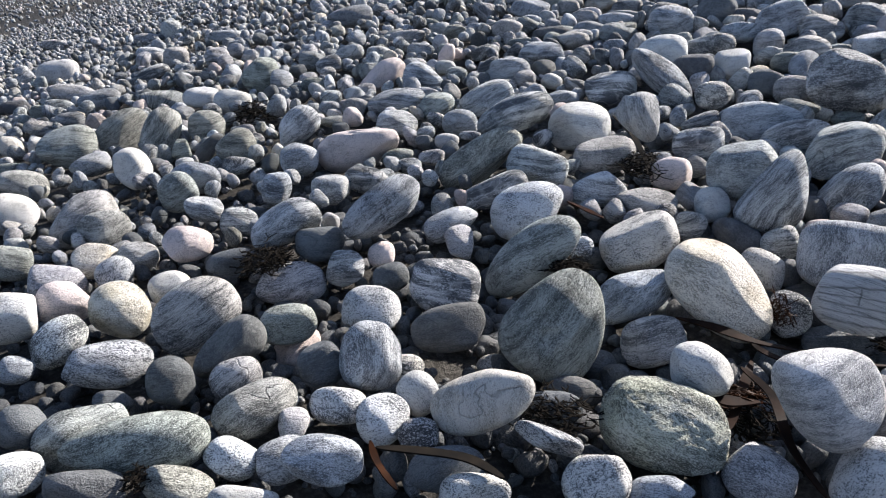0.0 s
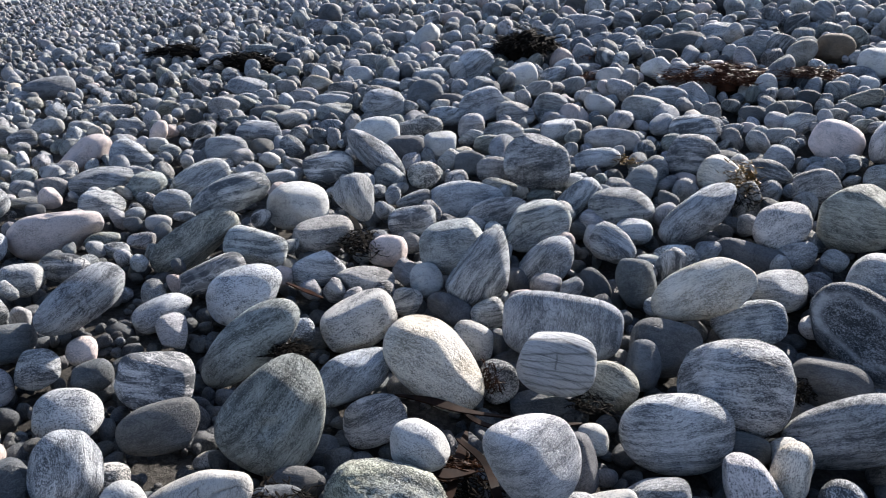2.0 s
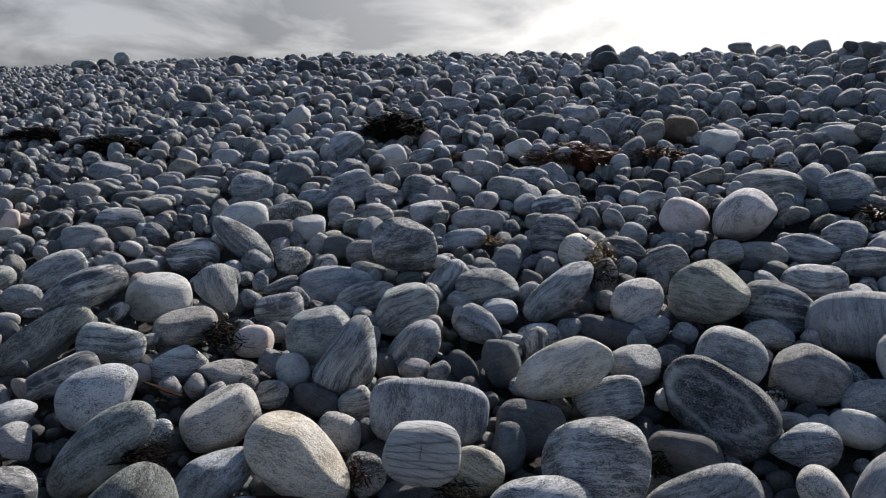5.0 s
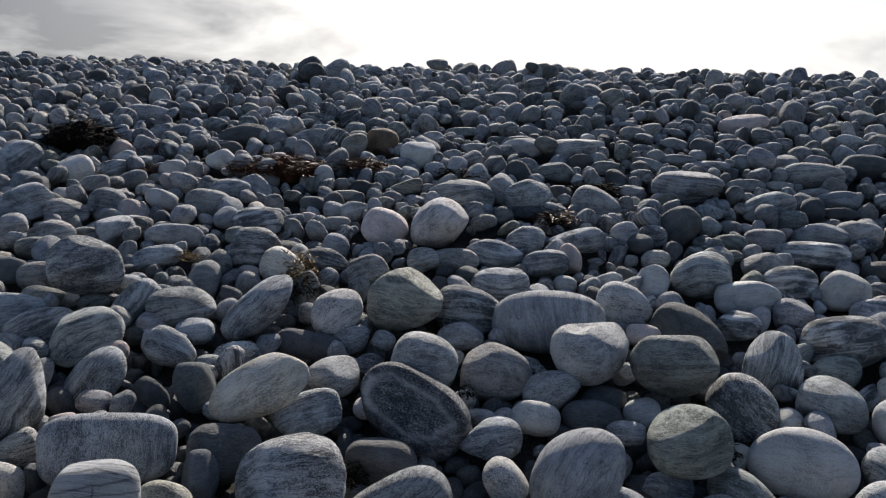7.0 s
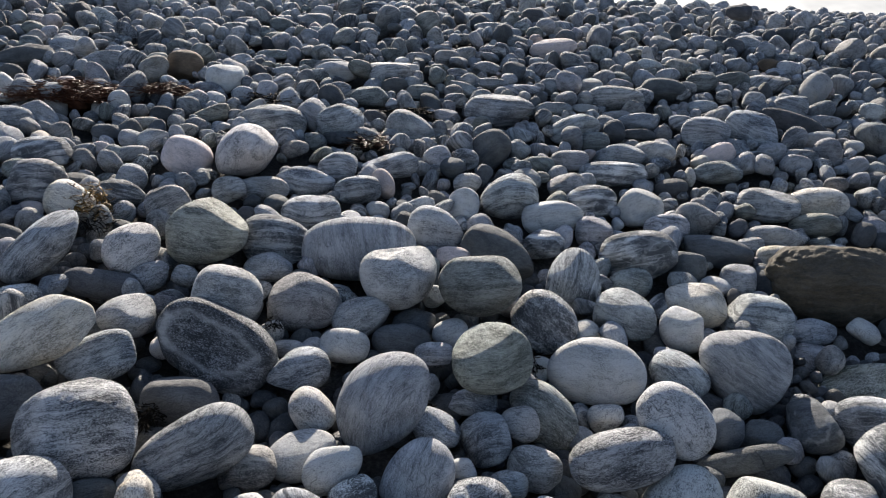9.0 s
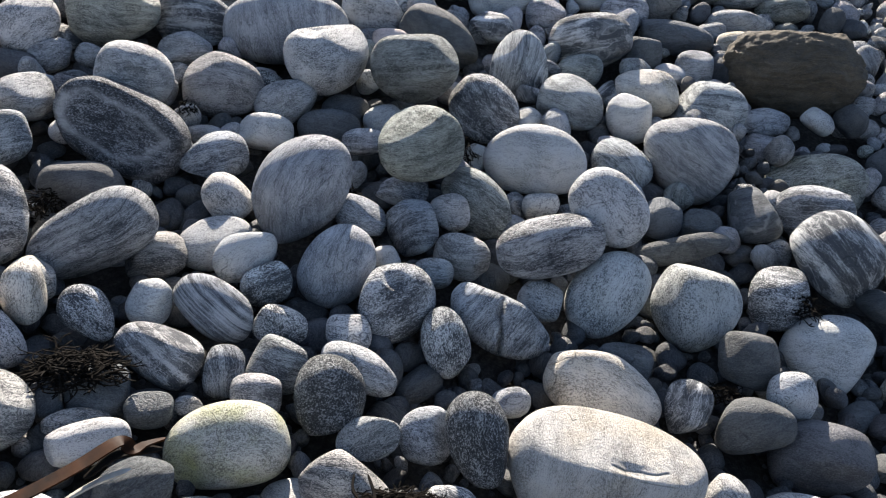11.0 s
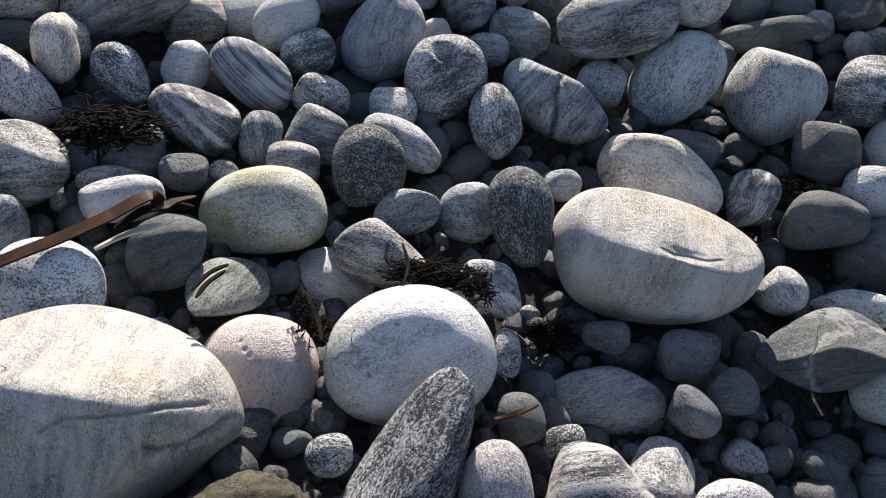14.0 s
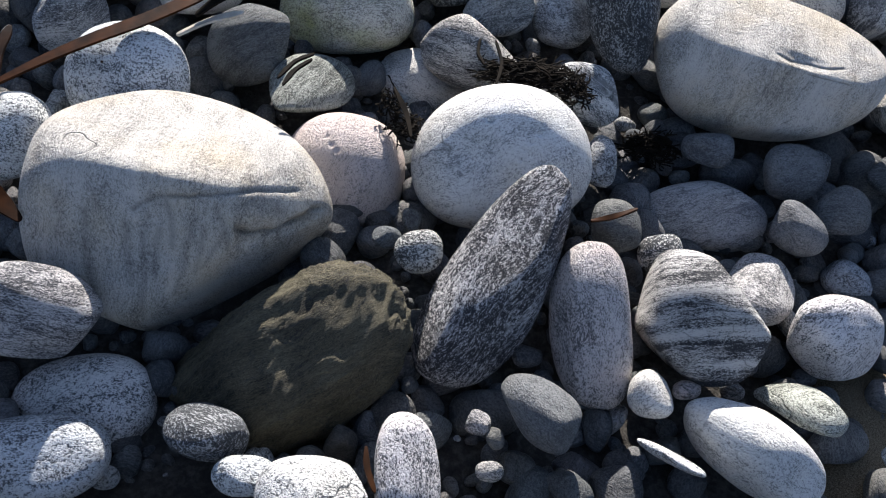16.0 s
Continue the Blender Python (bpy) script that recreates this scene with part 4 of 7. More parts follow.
stone("grey", 4.206, 5.311, 1.590, 0.155, 0.095, 0.103, 90, -3, -36, egg=0.04)
stone("pale", 5.742, 3.859, 1.645, 0.236, 0.087, 0.094, 90, -3, -55, egg=-0.03)
stone("banded", 4.891, 4.194, 1.509, 0.094, 0.086, 0.081, 89, -3, -48, egg=0.11)
stone("pale", 3.816, 4.592, 1.332, 0.072, 0.099, 0.076, 87, -3, -37, egg=0.02)
stone("grey", 3.533, 6.751, 1.727, 0.206, 0.088, 0.095, 91, -3, -26, egg=-0.02)
stone("banded", 4.271, 5.774, 1.697, 0.174, 0.087, 0.094, 91, -3, -35, egg=-0.03)
stone("bluegrey", 3.504, 2.312, 0.791, 0.278, 0.154, 0.165, 75, -4, -58, box=2.47, egg=0.01, facets=1, lumps=0.04, tilt=85, bend=-0.01, label="large grey boulder speckled above and striped below")
stone("speckled", 3.365, 1.962, 0.745, 0.164, 0.152, 0.189, 74, -31, -61, box=2.37, egg=-0.12, bend=0.18, dents=((0.1, 0.8, 0.55, 0.35, 0.15),))
stone("green", 3.490, 1.624, 0.743, 0.177, 0.132, 0.244, 67, 6, -51, box=2.39, egg=0.10, bend=0.15)
stone("dark", 4.095, 1.872, 0.743, 0.205, 0.133, 0.149, 77, 25, -67, egg=-0.13)
stone("speckled", 4.035, 2.226, 0.838, 0.153, 0.114, 0.119, 79, 16, -60, egg=-0.02)
stone("pink", 3.894, 2.015, 0.740, 0.086, 0.057, 0.063, 78, -4, -58, egg=-0.07)
stone("banded", 4.133, 1.459, 0.694, 0.153, 0.137, 0.135, -27, -80, 50, box=2.36, egg=-0.24, bend=0.01)
stone("mottled", 3.720, 1.404, 0.572, 0.152, 0.133, 0.128, 71, 32, -76, egg=0.01)
stone("grey", 4.046, 1.144, 0.589, 0.149, 0.120, 0.136, 74, 9, -81, box=2.59, egg=-0.23, bend=-0.19)
stone("wavy", 4.566, 1.291, 0.765, 0.205, 0.140, 0.153, 79, -7, -70, egg=0.02)
stone("green", 4.379, 1.252, 0.665, 0.109, 0.075, 0.082, 77, -7, -70, egg=0.07)
stone("green", 3.072, 1.305, 0.593, 0.154, 0.136, 0.124, 74, -6, -60, box=2.34, egg=-0.06, facets=3, lumps=0.05, bend=-0.08)
stone("pale", 3.551, 1.068, 0.472, 0.207, 0.136, 0.132, 77, 0, -59, box=1.98, egg=0.01, facets=2, lumps=0.04, bend=0.02)
stone("banded", 3.839, 0.807, 0.430, 0.132, 0.096, 0.108, 61, 26, -87, box=2.27, egg=-0.07)
stone("bluegrey", 4.023, 0.601, 0.478, 0.194, 0.178, 0.168, 73, 26, -66, box=2.13, egg=0.30, facets=2, lumps=0.04, bend=0.02)
stone("pale", 4.141, 0.903, 0.549, 0.100, 0.110, 0.107, 67, -6, -74, box=2.49, egg=0.18, bend=0.08)
stone("buff", 4.411, 0.922, 0.612, 0.152, 0.110, 0.116, 76, 1, -76, egg=0.11)
stone("banded", 4.506, 0.649, 0.555, 0.166, 0.144, 0.138, 73, 9, -82, egg=0.06)
stone("grey", 4.601, 0.405, 0.405, 0.114, 0.086, 0.090, 73, -12, -80, egg=-0.09)
stone("grey", 4.683, 0.427, 0.520, 0.115, 0.067, 0.072, 75, -11, -80, egg=0.14)
stone("grey", 3.144, 2.561, 0.712, 0.112, 0.071, 0.080, 76, -11, -43, egg=0.04)
stone("dark", 3.335, 1.850, 0.532, 0.100, 0.082, 0.082, 73, -4, -55, egg=-0.12)
stone("dark", 3.177, 1.803, 0.512, 0.128, 0.083, 0.093, 72, -3, -54, egg=0.06)
stone("pale", 3.375, 1.687, 0.535, 0.080, 0.066, 0.065, 72, -4, -57, egg=0.14)
stone("banded", 3.164, 1.630, 0.504, 0.080, 0.053, 0.059, 71, -4, -56, egg=-0.03)
stone("banded", 4.595, 2.099, 0.977, 0.171, 0.129, 0.146, 64, -19, -57, box=2.01, egg=0.24, bend=-0.07)
stone("pale", 4.376, 2.272, 0.922, 0.091, 0.109, 0.090, 81, 16, -62, egg=-0.05)
stone("grey", 4.647, 2.417, 1.016, 0.087, 0.064, 0.067, 83, -4, -59, egg=-0.08)
stone("speckled", 4.216, 2.460, 0.911, 0.087, 0.060, 0.065, 81, -4, -55, egg=0.06)
stone("pale", 4.633, 1.832, 0.888, 0.174, 0.101, 0.109, 81, -5, -65, egg=-0.14)
stone("wavy", 4.978, 1.754, 0.965, 0.152, 0.097, 0.109, 82, -5, -67, egg=0.09)
stone("pale", 5.103, 1.501, 0.952, 0.140, 0.117, 0.115, 82, -21, -68, egg=0.01)
stone("grey", 4.672, 1.593, 0.837, 0.103, 0.094, 0.088, 80, -6, -67, egg=-0.11)
stone("wavy", 4.373, 1.746, 0.787, 0.113, 0.081, 0.086, 79, -5, -64, egg=-0.11)
stone("banded", 5.007, 1.294, 0.860, 0.129, 0.092, 0.098, 81, -6, -72, egg=0.04)
stone("grey", 5.052, 1.945, 1.024, 0.123, 0.080, 0.089, 83, -15, -64, egg=0.10)
stone("wavy", 5.420, 1.784, 1.097, 0.196, 0.080, 0.087, 84, -2, -69, egg=-0.06)
stone("banded", 4.453, 2.865, 1.081, 0.183, 0.079, 0.085, 84, -11, -52, egg=0.13)
stone("banded", 4.208, 3.060, 1.072, 0.119, 0.090, 0.094, 84, -3, -50, egg=-0.11)
stone("grey", 4.729, 2.698, 1.120, 0.091, 0.097, 0.085, 84, -4, -57, egg=0.10)
stone("mottled", 4.874, 2.581, 1.126, 0.088, 0.078, 0.075, 85, -4, -59, egg=-0.03)
stone("grey", 5.023, 3.123, 1.247, 0.174, 0.143, 0.124, 95, 15, -67, box=2.37, egg=-0.20, bend=0.03)
stone("banded", 4.664, 3.439, 1.299, 0.158, 0.126, 0.127, 87, -3, -50, egg=-0.06)
stone("dark", 5.082, 2.527, 1.196, 0.143, 0.122, 0.119, 84, -44, -56, egg=-0.01)
stone("banded", 3.961, 3.089, 0.996, 0.172, 0.088, 0.095, 82, -2, -48, egg=0.08)
stone("banded", 4.078, 2.799, 0.973, 0.135, 0.083, 0.089, 82, -11, -50, egg=0.10)
stone("banded", 3.676, 2.784, 0.885, 0.158, 0.098, 0.105, 80, -10, -47, egg=-0.10)
stone("grey", 3.707, 3.177, 0.957, 0.149, 0.077, 0.083, 82, -2, -45, egg=0.01)
stone("banded", 3.505, 3.221, 0.966, 0.092, 0.077, 0.076, 82, -2, -43, egg=0.04)
stone("banded", 5.620, 2.783, 1.418, 0.248, 0.124, 0.134, 88, 1, -61, egg=-0.04)
stone("banded", 5.779, 2.261, 1.333, 0.179, 0.099, 0.107, 87, -19, -65, egg=0.10)
stone("grey", 5.668, 1.866, 1.194, 0.176, 0.080, 0.087, 86, -5, -69, egg=-0.06)
stone("grey", 5.853, 1.694, 1.216, 0.142, 0.086, 0.093, 86, -5, -71, egg=-0.13)
stone("banded", 6.375, 1.516, 1.361, 0.169, 0.117, 0.126, 88, -4, -75, egg=-0.13)
stone("banded", 6.608, 1.256, 1.391, 0.198, 0.140, 0.150, 88, 15, -78, egg=0.05)
stone("banded", 5.685, 0.911, 0.986, 0.200, 0.105, 0.114, 83, -2, -79, egg=0.02)
stone("green", 5.912, 1.281, 1.133, 0.159, 0.078, 0.084, 85, -6, -75, egg=0.13)
stone("pink", 6.116, 1.351, 1.220, 0.127, 0.084, 0.093, 85, -30, -73, egg=0.12)
stone("buff", 5.923, 0.668, 1.005, 0.189, 0.102, 0.110, 84, -7, -81, egg=0.11)
stone("grey", 5.356, 0.788, 0.840, 0.159, 0.079, 0.086, 81, -8, -79, egg=-0.13)
stone("dark", 4.989, 0.995, 0.781, 0.193, 0.087, 0.094, 80, 7, -78, egg=0.07)
stone("dark", 4.724, 1.072, 0.715, 0.098, 0.094, 0.086, 78, -8, -73, egg=0.06)
stone("grey", 4.801, 0.825, 0.680, 0.095, 0.092, 0.084, 78, -9, -76, egg=0.04)
stone("buff", 5.166, 0.710, 0.762, 0.121, 0.076, 0.086, 80, -8, -79, egg=0.06)
stone("green", 5.690, 0.624, 0.905, 0.147, 0.073, 0.079, 82, -8, -81, egg=0.11)
stone("pale", 4.685, 0.917, 0.657, 0.085, 0.053, 0.057, 77, -8, -75, egg=0.04)
stone("banded", 5.601, 3.759, 1.632, 0.177, 0.088, 0.095, 90, -3, -53, egg=-0.04)
stone("pale", 5.400, 4.113, 1.631, 0.170, 0.081, 0.087, 90, -3, -50, egg=0.01)
stone("pink", 7.139, 3.136, 1.950, 0.209, 0.083, 0.089, 93, -8, -65, egg=-0.08)
stone("dark", 6.886, 2.037, 1.642, 0.186, 0.098, 0.105, 90, -3, -72, egg=0.02)
stone("banded", 6.472, 2.255, 1.556, 0.220, 0.101, 0.110, 89, -4, -69, egg=-0.14)
stone("brown_slab", 5.007, 0.389, 0.700, 0.346, 0.213, 0.232, 74, -0, -60, box=2.06, egg=0.01, lumps=0.09, bend=0.04, ragged=0.035, label="dark brown weathered angular boulder")
stone("banded", 2.060, 1.792, 0.437, 0.196, 0.106, 0.113, 68, -29, -46, box=2.54, egg=0.14, facets=1, lumps=0.03, bend=0.04)
stone("bluegrey", 2.647, 1.502, 0.495, 0.203, 0.148, 0.136, 62, -49, -36, box=1.85, egg=0.12, facets=2, lumps=0.04, bend=-0.07, marks=((((0.17, -0.46), (0.11, -0.66)), 0.1, -0.35),))
stone("banded", 4.026, 0.066, 0.355, 0.152, 0.118, 0.129, 72, 1, -87, egg=0.06)
stone("rough", 4.443, 0.108, 0.318, 0.211, 0.170, 0.130, 67, -17, -79, box=2.38, egg=-0.01, bend=-0.01)
stone("wavy", 3.762, -0.071, 0.320, 0.172, 0.146, 0.175, 56, 32, -106, box=2.38, egg=0.01)
stone("mottled", 3.550, 0.057, 0.192, 0.094, 0.111, 0.140, 84, -18, -98, box=2.48, egg=-0.04)
stone("speckled", 2.549, 1.743, 0.424, 0.088, 0.072, 0.095, 78, 51, -52, box=2.58, egg=0.12, bend=0.06)
stone("pale", 2.398, 1.641, 0.339, 0.120, 0.086, 0.092, 67, -7, -38, egg=-0.06)
stone("pale", 2.352, 1.469, 0.369, 0.105, 0.075, 0.070, 48, -29, -34, box=2.07, egg=-0.07, facets=2, lumps=0.04, bend=-0.01)
stone("banded", 2.214, 1.713, 0.333, 0.099, 0.075, 0.090, 59, -18, -34, egg=0.04, bend=-0.02)
stone("bluegrey", 2.539, 1.257, 0.325, 0.141, 0.111, 0.100, 37, -44, -14, box=2.12, egg=-0.03, facets=2, lumps=0.04, tilt=20, bend=0.08)
stone("mottled", 2.326, 1.355, 0.309, 0.080, 0.060, 0.068, 43, -14, -27, box=2.35, egg=0.05, bend=0.04)
stone("striped", 2.132, 1.379, 0.309, 0.125, 0.079, 0.071, 51, 26, -75, box=2.33, egg=0.03, facets=2, lumps=0.04, bend=0.04, label="oval cobble with fine parallel white lines")
stone("wavy", 1.893, 1.339, 0.296, 0.117, 0.074, 0.067, 53, 19, -71, box=2.53, egg=0.24, facets=1, lumps=0.04, tilt=-25, bend=-0.06, flats=((0.1, 0.9, 0.3, 0.75),))
stone("pale", 2.014, 1.505, 0.331, 0.065, 0.069, 0.067, 65, -3, -39, box=2.33, egg=-0.04)
stone("mottled", 1.865, 1.562, 0.343, 0.087, 0.063, 0.077, 40, 40, -78, box=1.92, egg=-0.28, bend=-0.03)
stone("buff", 1.768, 1.683, 0.411, 0.086, 0.057, 0.077, -7, 76, -115, box=2.37, egg=-0.02, bend=0.04)
stone("speckled", 1.634, 1.665, 0.363, 0.123, 0.067, 0.083, 53, 45, -56, box=2.43, egg=-0.03, bend=-0.02)
stone("banded", 1.472, 1.452, 0.304, 0.127, 0.099, 0.100, 62, 8, -23, egg=0.01, bend=-0.05)
stone("banded", 2.110, 1.126, 0.220, 0.076, 0.082, 0.064, 57, 22, -66, egg=-0.07)
stone("mottled", 2.229, 1.217, 0.267, 0.078, 0.057, 0.060, 60, 14, -54, egg=-0.11, facets=6)
stone("banded", 1.988, 1.202, 0.244, 0.072, 0.052, 0.057, 19, -53, 27, box=2.36, egg=0.04)
stone("speckled", 2.351, 1.066, 0.236, 0.066, 0.067, 0.058, 55, -12, -45, egg=-0.11)
# the first mark darkens the hollow, the other two are dark blotches
stone("mottled", 2.539, 1.029, 0.276, 0.125, 0.117, 0.110, 52, -20, -41, box=2.43, egg=-0.15, facets=2, lumps=0.05, bend=0.02, dents=((0.15, 0.42, 0.9, 0.27, 0.1), (0.15, 0.45, 0.88, 0.15, 0.07)), marks=((((0.05, 0.35), (0.25, 0.42)), 0.2, -0.45), (((-0.3, -0.1), (-0.1, 0.1)), 0.12, -0.4), (((0.3, -0.3), (0.5, -0.1)), 0.12, -0.35)), label="speckled boulder with a round hollow worn in it")
stone("mottled", 2.518, 0.835, 0.215, 0.107, 0.072, 0.068, -22, -51, 61, box=2.11, egg=0.01, facets=2, lumps=0.05, bend=-0.05)
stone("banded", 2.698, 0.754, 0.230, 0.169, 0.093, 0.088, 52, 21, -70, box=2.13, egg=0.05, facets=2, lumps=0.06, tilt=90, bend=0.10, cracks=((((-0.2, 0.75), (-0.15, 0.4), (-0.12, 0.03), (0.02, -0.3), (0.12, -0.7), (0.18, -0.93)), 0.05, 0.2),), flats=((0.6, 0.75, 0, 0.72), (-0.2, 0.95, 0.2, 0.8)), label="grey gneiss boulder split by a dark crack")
stone("speckled", 2.913, 0.714, 0.229, 0.074, 0.067, 0.063, 63, 10, -72, egg=-0.04)
stone("speckled", 3.069, 0.543, 0.247, 0.161, 0.117, 0.107, 43, -37, -24, box=2.18, egg=-0.02, facets=1, lumps=0.04, bend=-0.06)
stone("speckled", 3.242, 0.287, 0.226, 0.143, 0.149, 0.139, 53, -22, -42, egg=-0.17, facets=2, lumps=0.05, tilt=70, bend=-0.06, flats=((0.5, 0.8, 0.3, 0.8), (-0.8, 0.5, 0.3, 0.85)))
stone("foliated", 2.992, 0.733, 0.392, 0.181, 0.099, 0.110, 75, -14, -55, egg=-0.01, facets=1, lumps=0.03, bend=0.01)
stone("speckled", 3.203, 0.625, 0.492, 0.148, 0.113, 0.090, 72, 37, -70, box=2.28, egg=-0.05, facets=1, lumps=0.04, bend=-0.04)
stone("banded", 2.892, 1.212, 0.351, 0.102, 0.101, 0.076, 54, 51, -124, box=2.21, egg=0.03, tilt=90, bend=0.17)
stone("banded", 3.063, 1.372, 0.398, 0.101, 0.055, 0.060, 70, -3, -54, egg=0.11)
stone("grey", 3.045, 1.153, 0.376, 0.075, 0.069, 0.065, 69, -5, -58, egg=0.12)
stone("grey", 2.819, 1.386, 0.372, 0.101, 0.068, 0.075, 67, 21, -61, egg=0.04)
stone("grey", 2.903, 1.011, 0.297, 0.098, 0.081, 0.080, 66, 4, -62, egg=-0.03)
stone("grey", 2.770, 1.044, 0.277, 0.072, 0.052, 0.055, 64, -4, -56, egg=0.13)
stone("pale", 2.731, 1.206, 0.302, 0.050, 0.038, 0.039, 65, -3, -53, egg=0.04)
stone("speckled", 3.383, 0.948, 0.355, 0.073, 0.057, 0.058, 68, -26, -56, egg=-0.12)
stone("green", 3.222, 1.129, 0.353, 0.165, 0.107, 0.119, 64, 36, -78, egg=-0.12)
stone("dark", 3.649, 0.553, 0.327, 0.078, 0.084, 0.073, 70, -10, -72, egg=0.07)
stone("dark", 3.730, 0.429, 0.310, 0.085, 0.064, 0.067, 70, -11, -74, egg=-0.12)
stone("slate", 3.889, 0.270, 0.343, 0.092, 0.095, 0.142, 87, -22, -60, box=3.07, egg=0.04, bend=-0.02)
stone("dark", 3.543, 0.440, 0.268, 0.182, 0.051, 0.056, 67, -20, -69, egg=-0.03, facets=6)
stone("buff", 2.693, 0.391, 0.136, 0.179, 0.107, 0.095, 51, 20, -72, box=2.46, egg=-0.24, facets=2, lumps=0.03, bend=0.01)
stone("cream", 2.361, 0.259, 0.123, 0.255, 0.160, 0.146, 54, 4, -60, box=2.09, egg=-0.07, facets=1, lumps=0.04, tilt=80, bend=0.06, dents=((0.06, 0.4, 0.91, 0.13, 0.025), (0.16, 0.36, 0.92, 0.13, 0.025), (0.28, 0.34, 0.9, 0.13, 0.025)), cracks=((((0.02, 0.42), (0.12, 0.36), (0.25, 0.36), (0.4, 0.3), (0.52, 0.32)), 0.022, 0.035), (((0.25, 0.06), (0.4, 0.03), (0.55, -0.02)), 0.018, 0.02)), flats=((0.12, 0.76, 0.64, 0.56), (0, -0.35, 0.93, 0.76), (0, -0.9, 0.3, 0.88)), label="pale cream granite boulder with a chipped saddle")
stone("wavy", 2.796, 0.168, 0.114, 0.081, 0.066, 0.083, 10, -47, 7, egg=0.15, grooves=((1, 0.1, 0.1, -0.1, 0.06, 0.05),))
stone("dark", 2.849, -0.015, 0.102, 0.112, 0.080, 0.113, 50, -16, -66, box=2.44, egg=-0.05, bend=-0.11)
stone("speckled", 3.001, -0.083, 0.143, 0.073, 0.074, 0.078, 47, 6, -89, box=2.43, egg=0.25)
stone("dark", 3.063, 0.064, 0.178, 0.091, 0.094, 0.084, 61, -16, -75, egg=0.05)
stone("grey", 2.553, -0.021, 0.044, 0.058, 0.062, 0.075, 46, 22, -106, egg=-0.09)
stone("slate", 2.433, -0.164, 0.025, 0.158, 0.094, 0.111, 60, -6, -56, box=2.17, egg=0.50, facets=4, lumps=0.07, bend=-0.07, flats=((-0.55, 0.75, 0.4, 0.6), (0.45, 0.8, 0.4, 0.66), (0, -0.2, 0.97, 0.7)))
stone("speckled", 2.670, -0.177, 0.007, 0.102, 0.046, 0.049, 53, -12, -80, egg=0.14)
stone("damp", 2.925, -0.204, 0.027, 0.145, 0.109, 0.113, 55, -20, -77, egg=-0.07)
stone("pale", 2.513, -0.358, -0.065, 0.115, 0.070, 0.079, 40, -20, -75, egg=0.07)
stone("lichen", 1.832, 1.037, 0.183, 0.152, 0.105, 0.097, 53, -9, -51, box=2.36, egg=0.05, facets=2, lumps=0.035, bend=-0.13, label="pale granite boulder with yellow-green lichen on top")
stone("grey", 1.980, 1.081, 0.218, 0.066, 0.063, 0.062, 57, 4, -45, egg=0.01)
stone("peppered", 2.093, 0.928, 0.232, 0.092, 0.103, 0.088, 56, -6, -54, box=2.04, egg=-0.06, facets=3, lumps=0.05, bend=0.07, flats=((-0.1, -0.35, 0.9, 0.72),))
stone("grey", 2.253, 0.955, 0.216, 0.115, 0.058, 0.086, 56, 22, -66, egg=0.09)
stone("grey", 2.068, 0.787, 0.173, 0.083, 0.058, 0.060, 59, -16, -45, box=2.45, egg=0.03, bend=-0.04)
stone("grey", 2.182, 0.686, 0.154, 0.070, 0.076, 0.065, 53, -4, -55, egg=0.11)
stone("peppered", 2.177, 0.530, 0.219, 0.120, 0.079, 0.070, -21, -52, 59, box=2.12, egg=0.11, facets=2, lumps=0.04, bend=0.03)
stone("grey", 2.469, 0.582, 0.138, 0.057, 0.044, 0.045, 56, -7, -60, egg=0.05)
stone("pale", 1.854, 0.836, 0.060, 0.098, 0.081, 0.071, 41, 17, -65, box=2.11, egg=0.05, facets=2, lumps=0.04, bend=0.14, flats=((-0.7, 0.5, 0.5, 0.78),))
stone("slate", 1.578, 1.058, 0.198, 0.099, 0.080, 0.069, 45, -37, -31, box=1.55, egg=-0.24, facets=2, lumps=0.05, bend=-0.04, flats=((0.9, 0.35, 0.2, 0.72), (0.2, -0.2, 0.95, 0.75)))
stone("green", 1.611, 0.921, 0.151, 0.115, 0.082, 0.037, 15, 10, 15, box=1.74, egg=0.18, bend=-0.06)
stone("speckled", 1.323, 1.102, 0.239, 0.118, 0.102, 0.068, 43, -3, -47, box=2.15, egg=-0.04, facets=2, lumps=0.04, bend=-0.02)
stone("pale", 1.594, 1.223, 0.253, 0.091, 0.052, 0.056, 55, 2, -31, egg=0.13)
stone("banded", 1.347, 1.325, 0.248, 0.076, 0.083, 0.042, 86, 9, -5, box=2.31, egg=0.17, bend=-0.01)
stone("banded", 1.905, 0.734, 0.163, 0.108, 0.074, 0.080, 48, 15, -64, egg=-0.10)
stone("wavy", 2.020, 0.501, 0.114, 0.081, 0.062, 0.067, 32, 22, -72, box=2.45, egg=-0.21, bend=-0.04)
stone("dark", 1.722, 1.356, 0.261, 0.077, 0.074, 0.068, 58, 8, -36, egg=-0.03)
stone("damp", 1.760, 1.223, 0.244, 0.058, 0.046, 0.046, 56, 7, -39, egg=0.01)
stone("dark", 1.619, 1.397, 0.274, 0.033, 0.040, 0.033, 57, 10, -34, egg=-0.10)
stone("grey", 1.844, 1.180, 0.227, 0.037, 0.027, 0.028, 56, 6, -41, egg=0.14)
stone("damp", 2.863, 0.391, 0.149, 0.087, 0.061, 0.066, 60, 6, -78, egg=0.14)
stone("damp", 2.371, 0.935, 0.157, 0.044, 0.063, 0.047, 57, -2, -53, egg=-0.10)
stone("grey", 1.626, 1.309, 0.255, 0.076, 0.032, 0.035, 56, 6, -33, egg=-0.03)
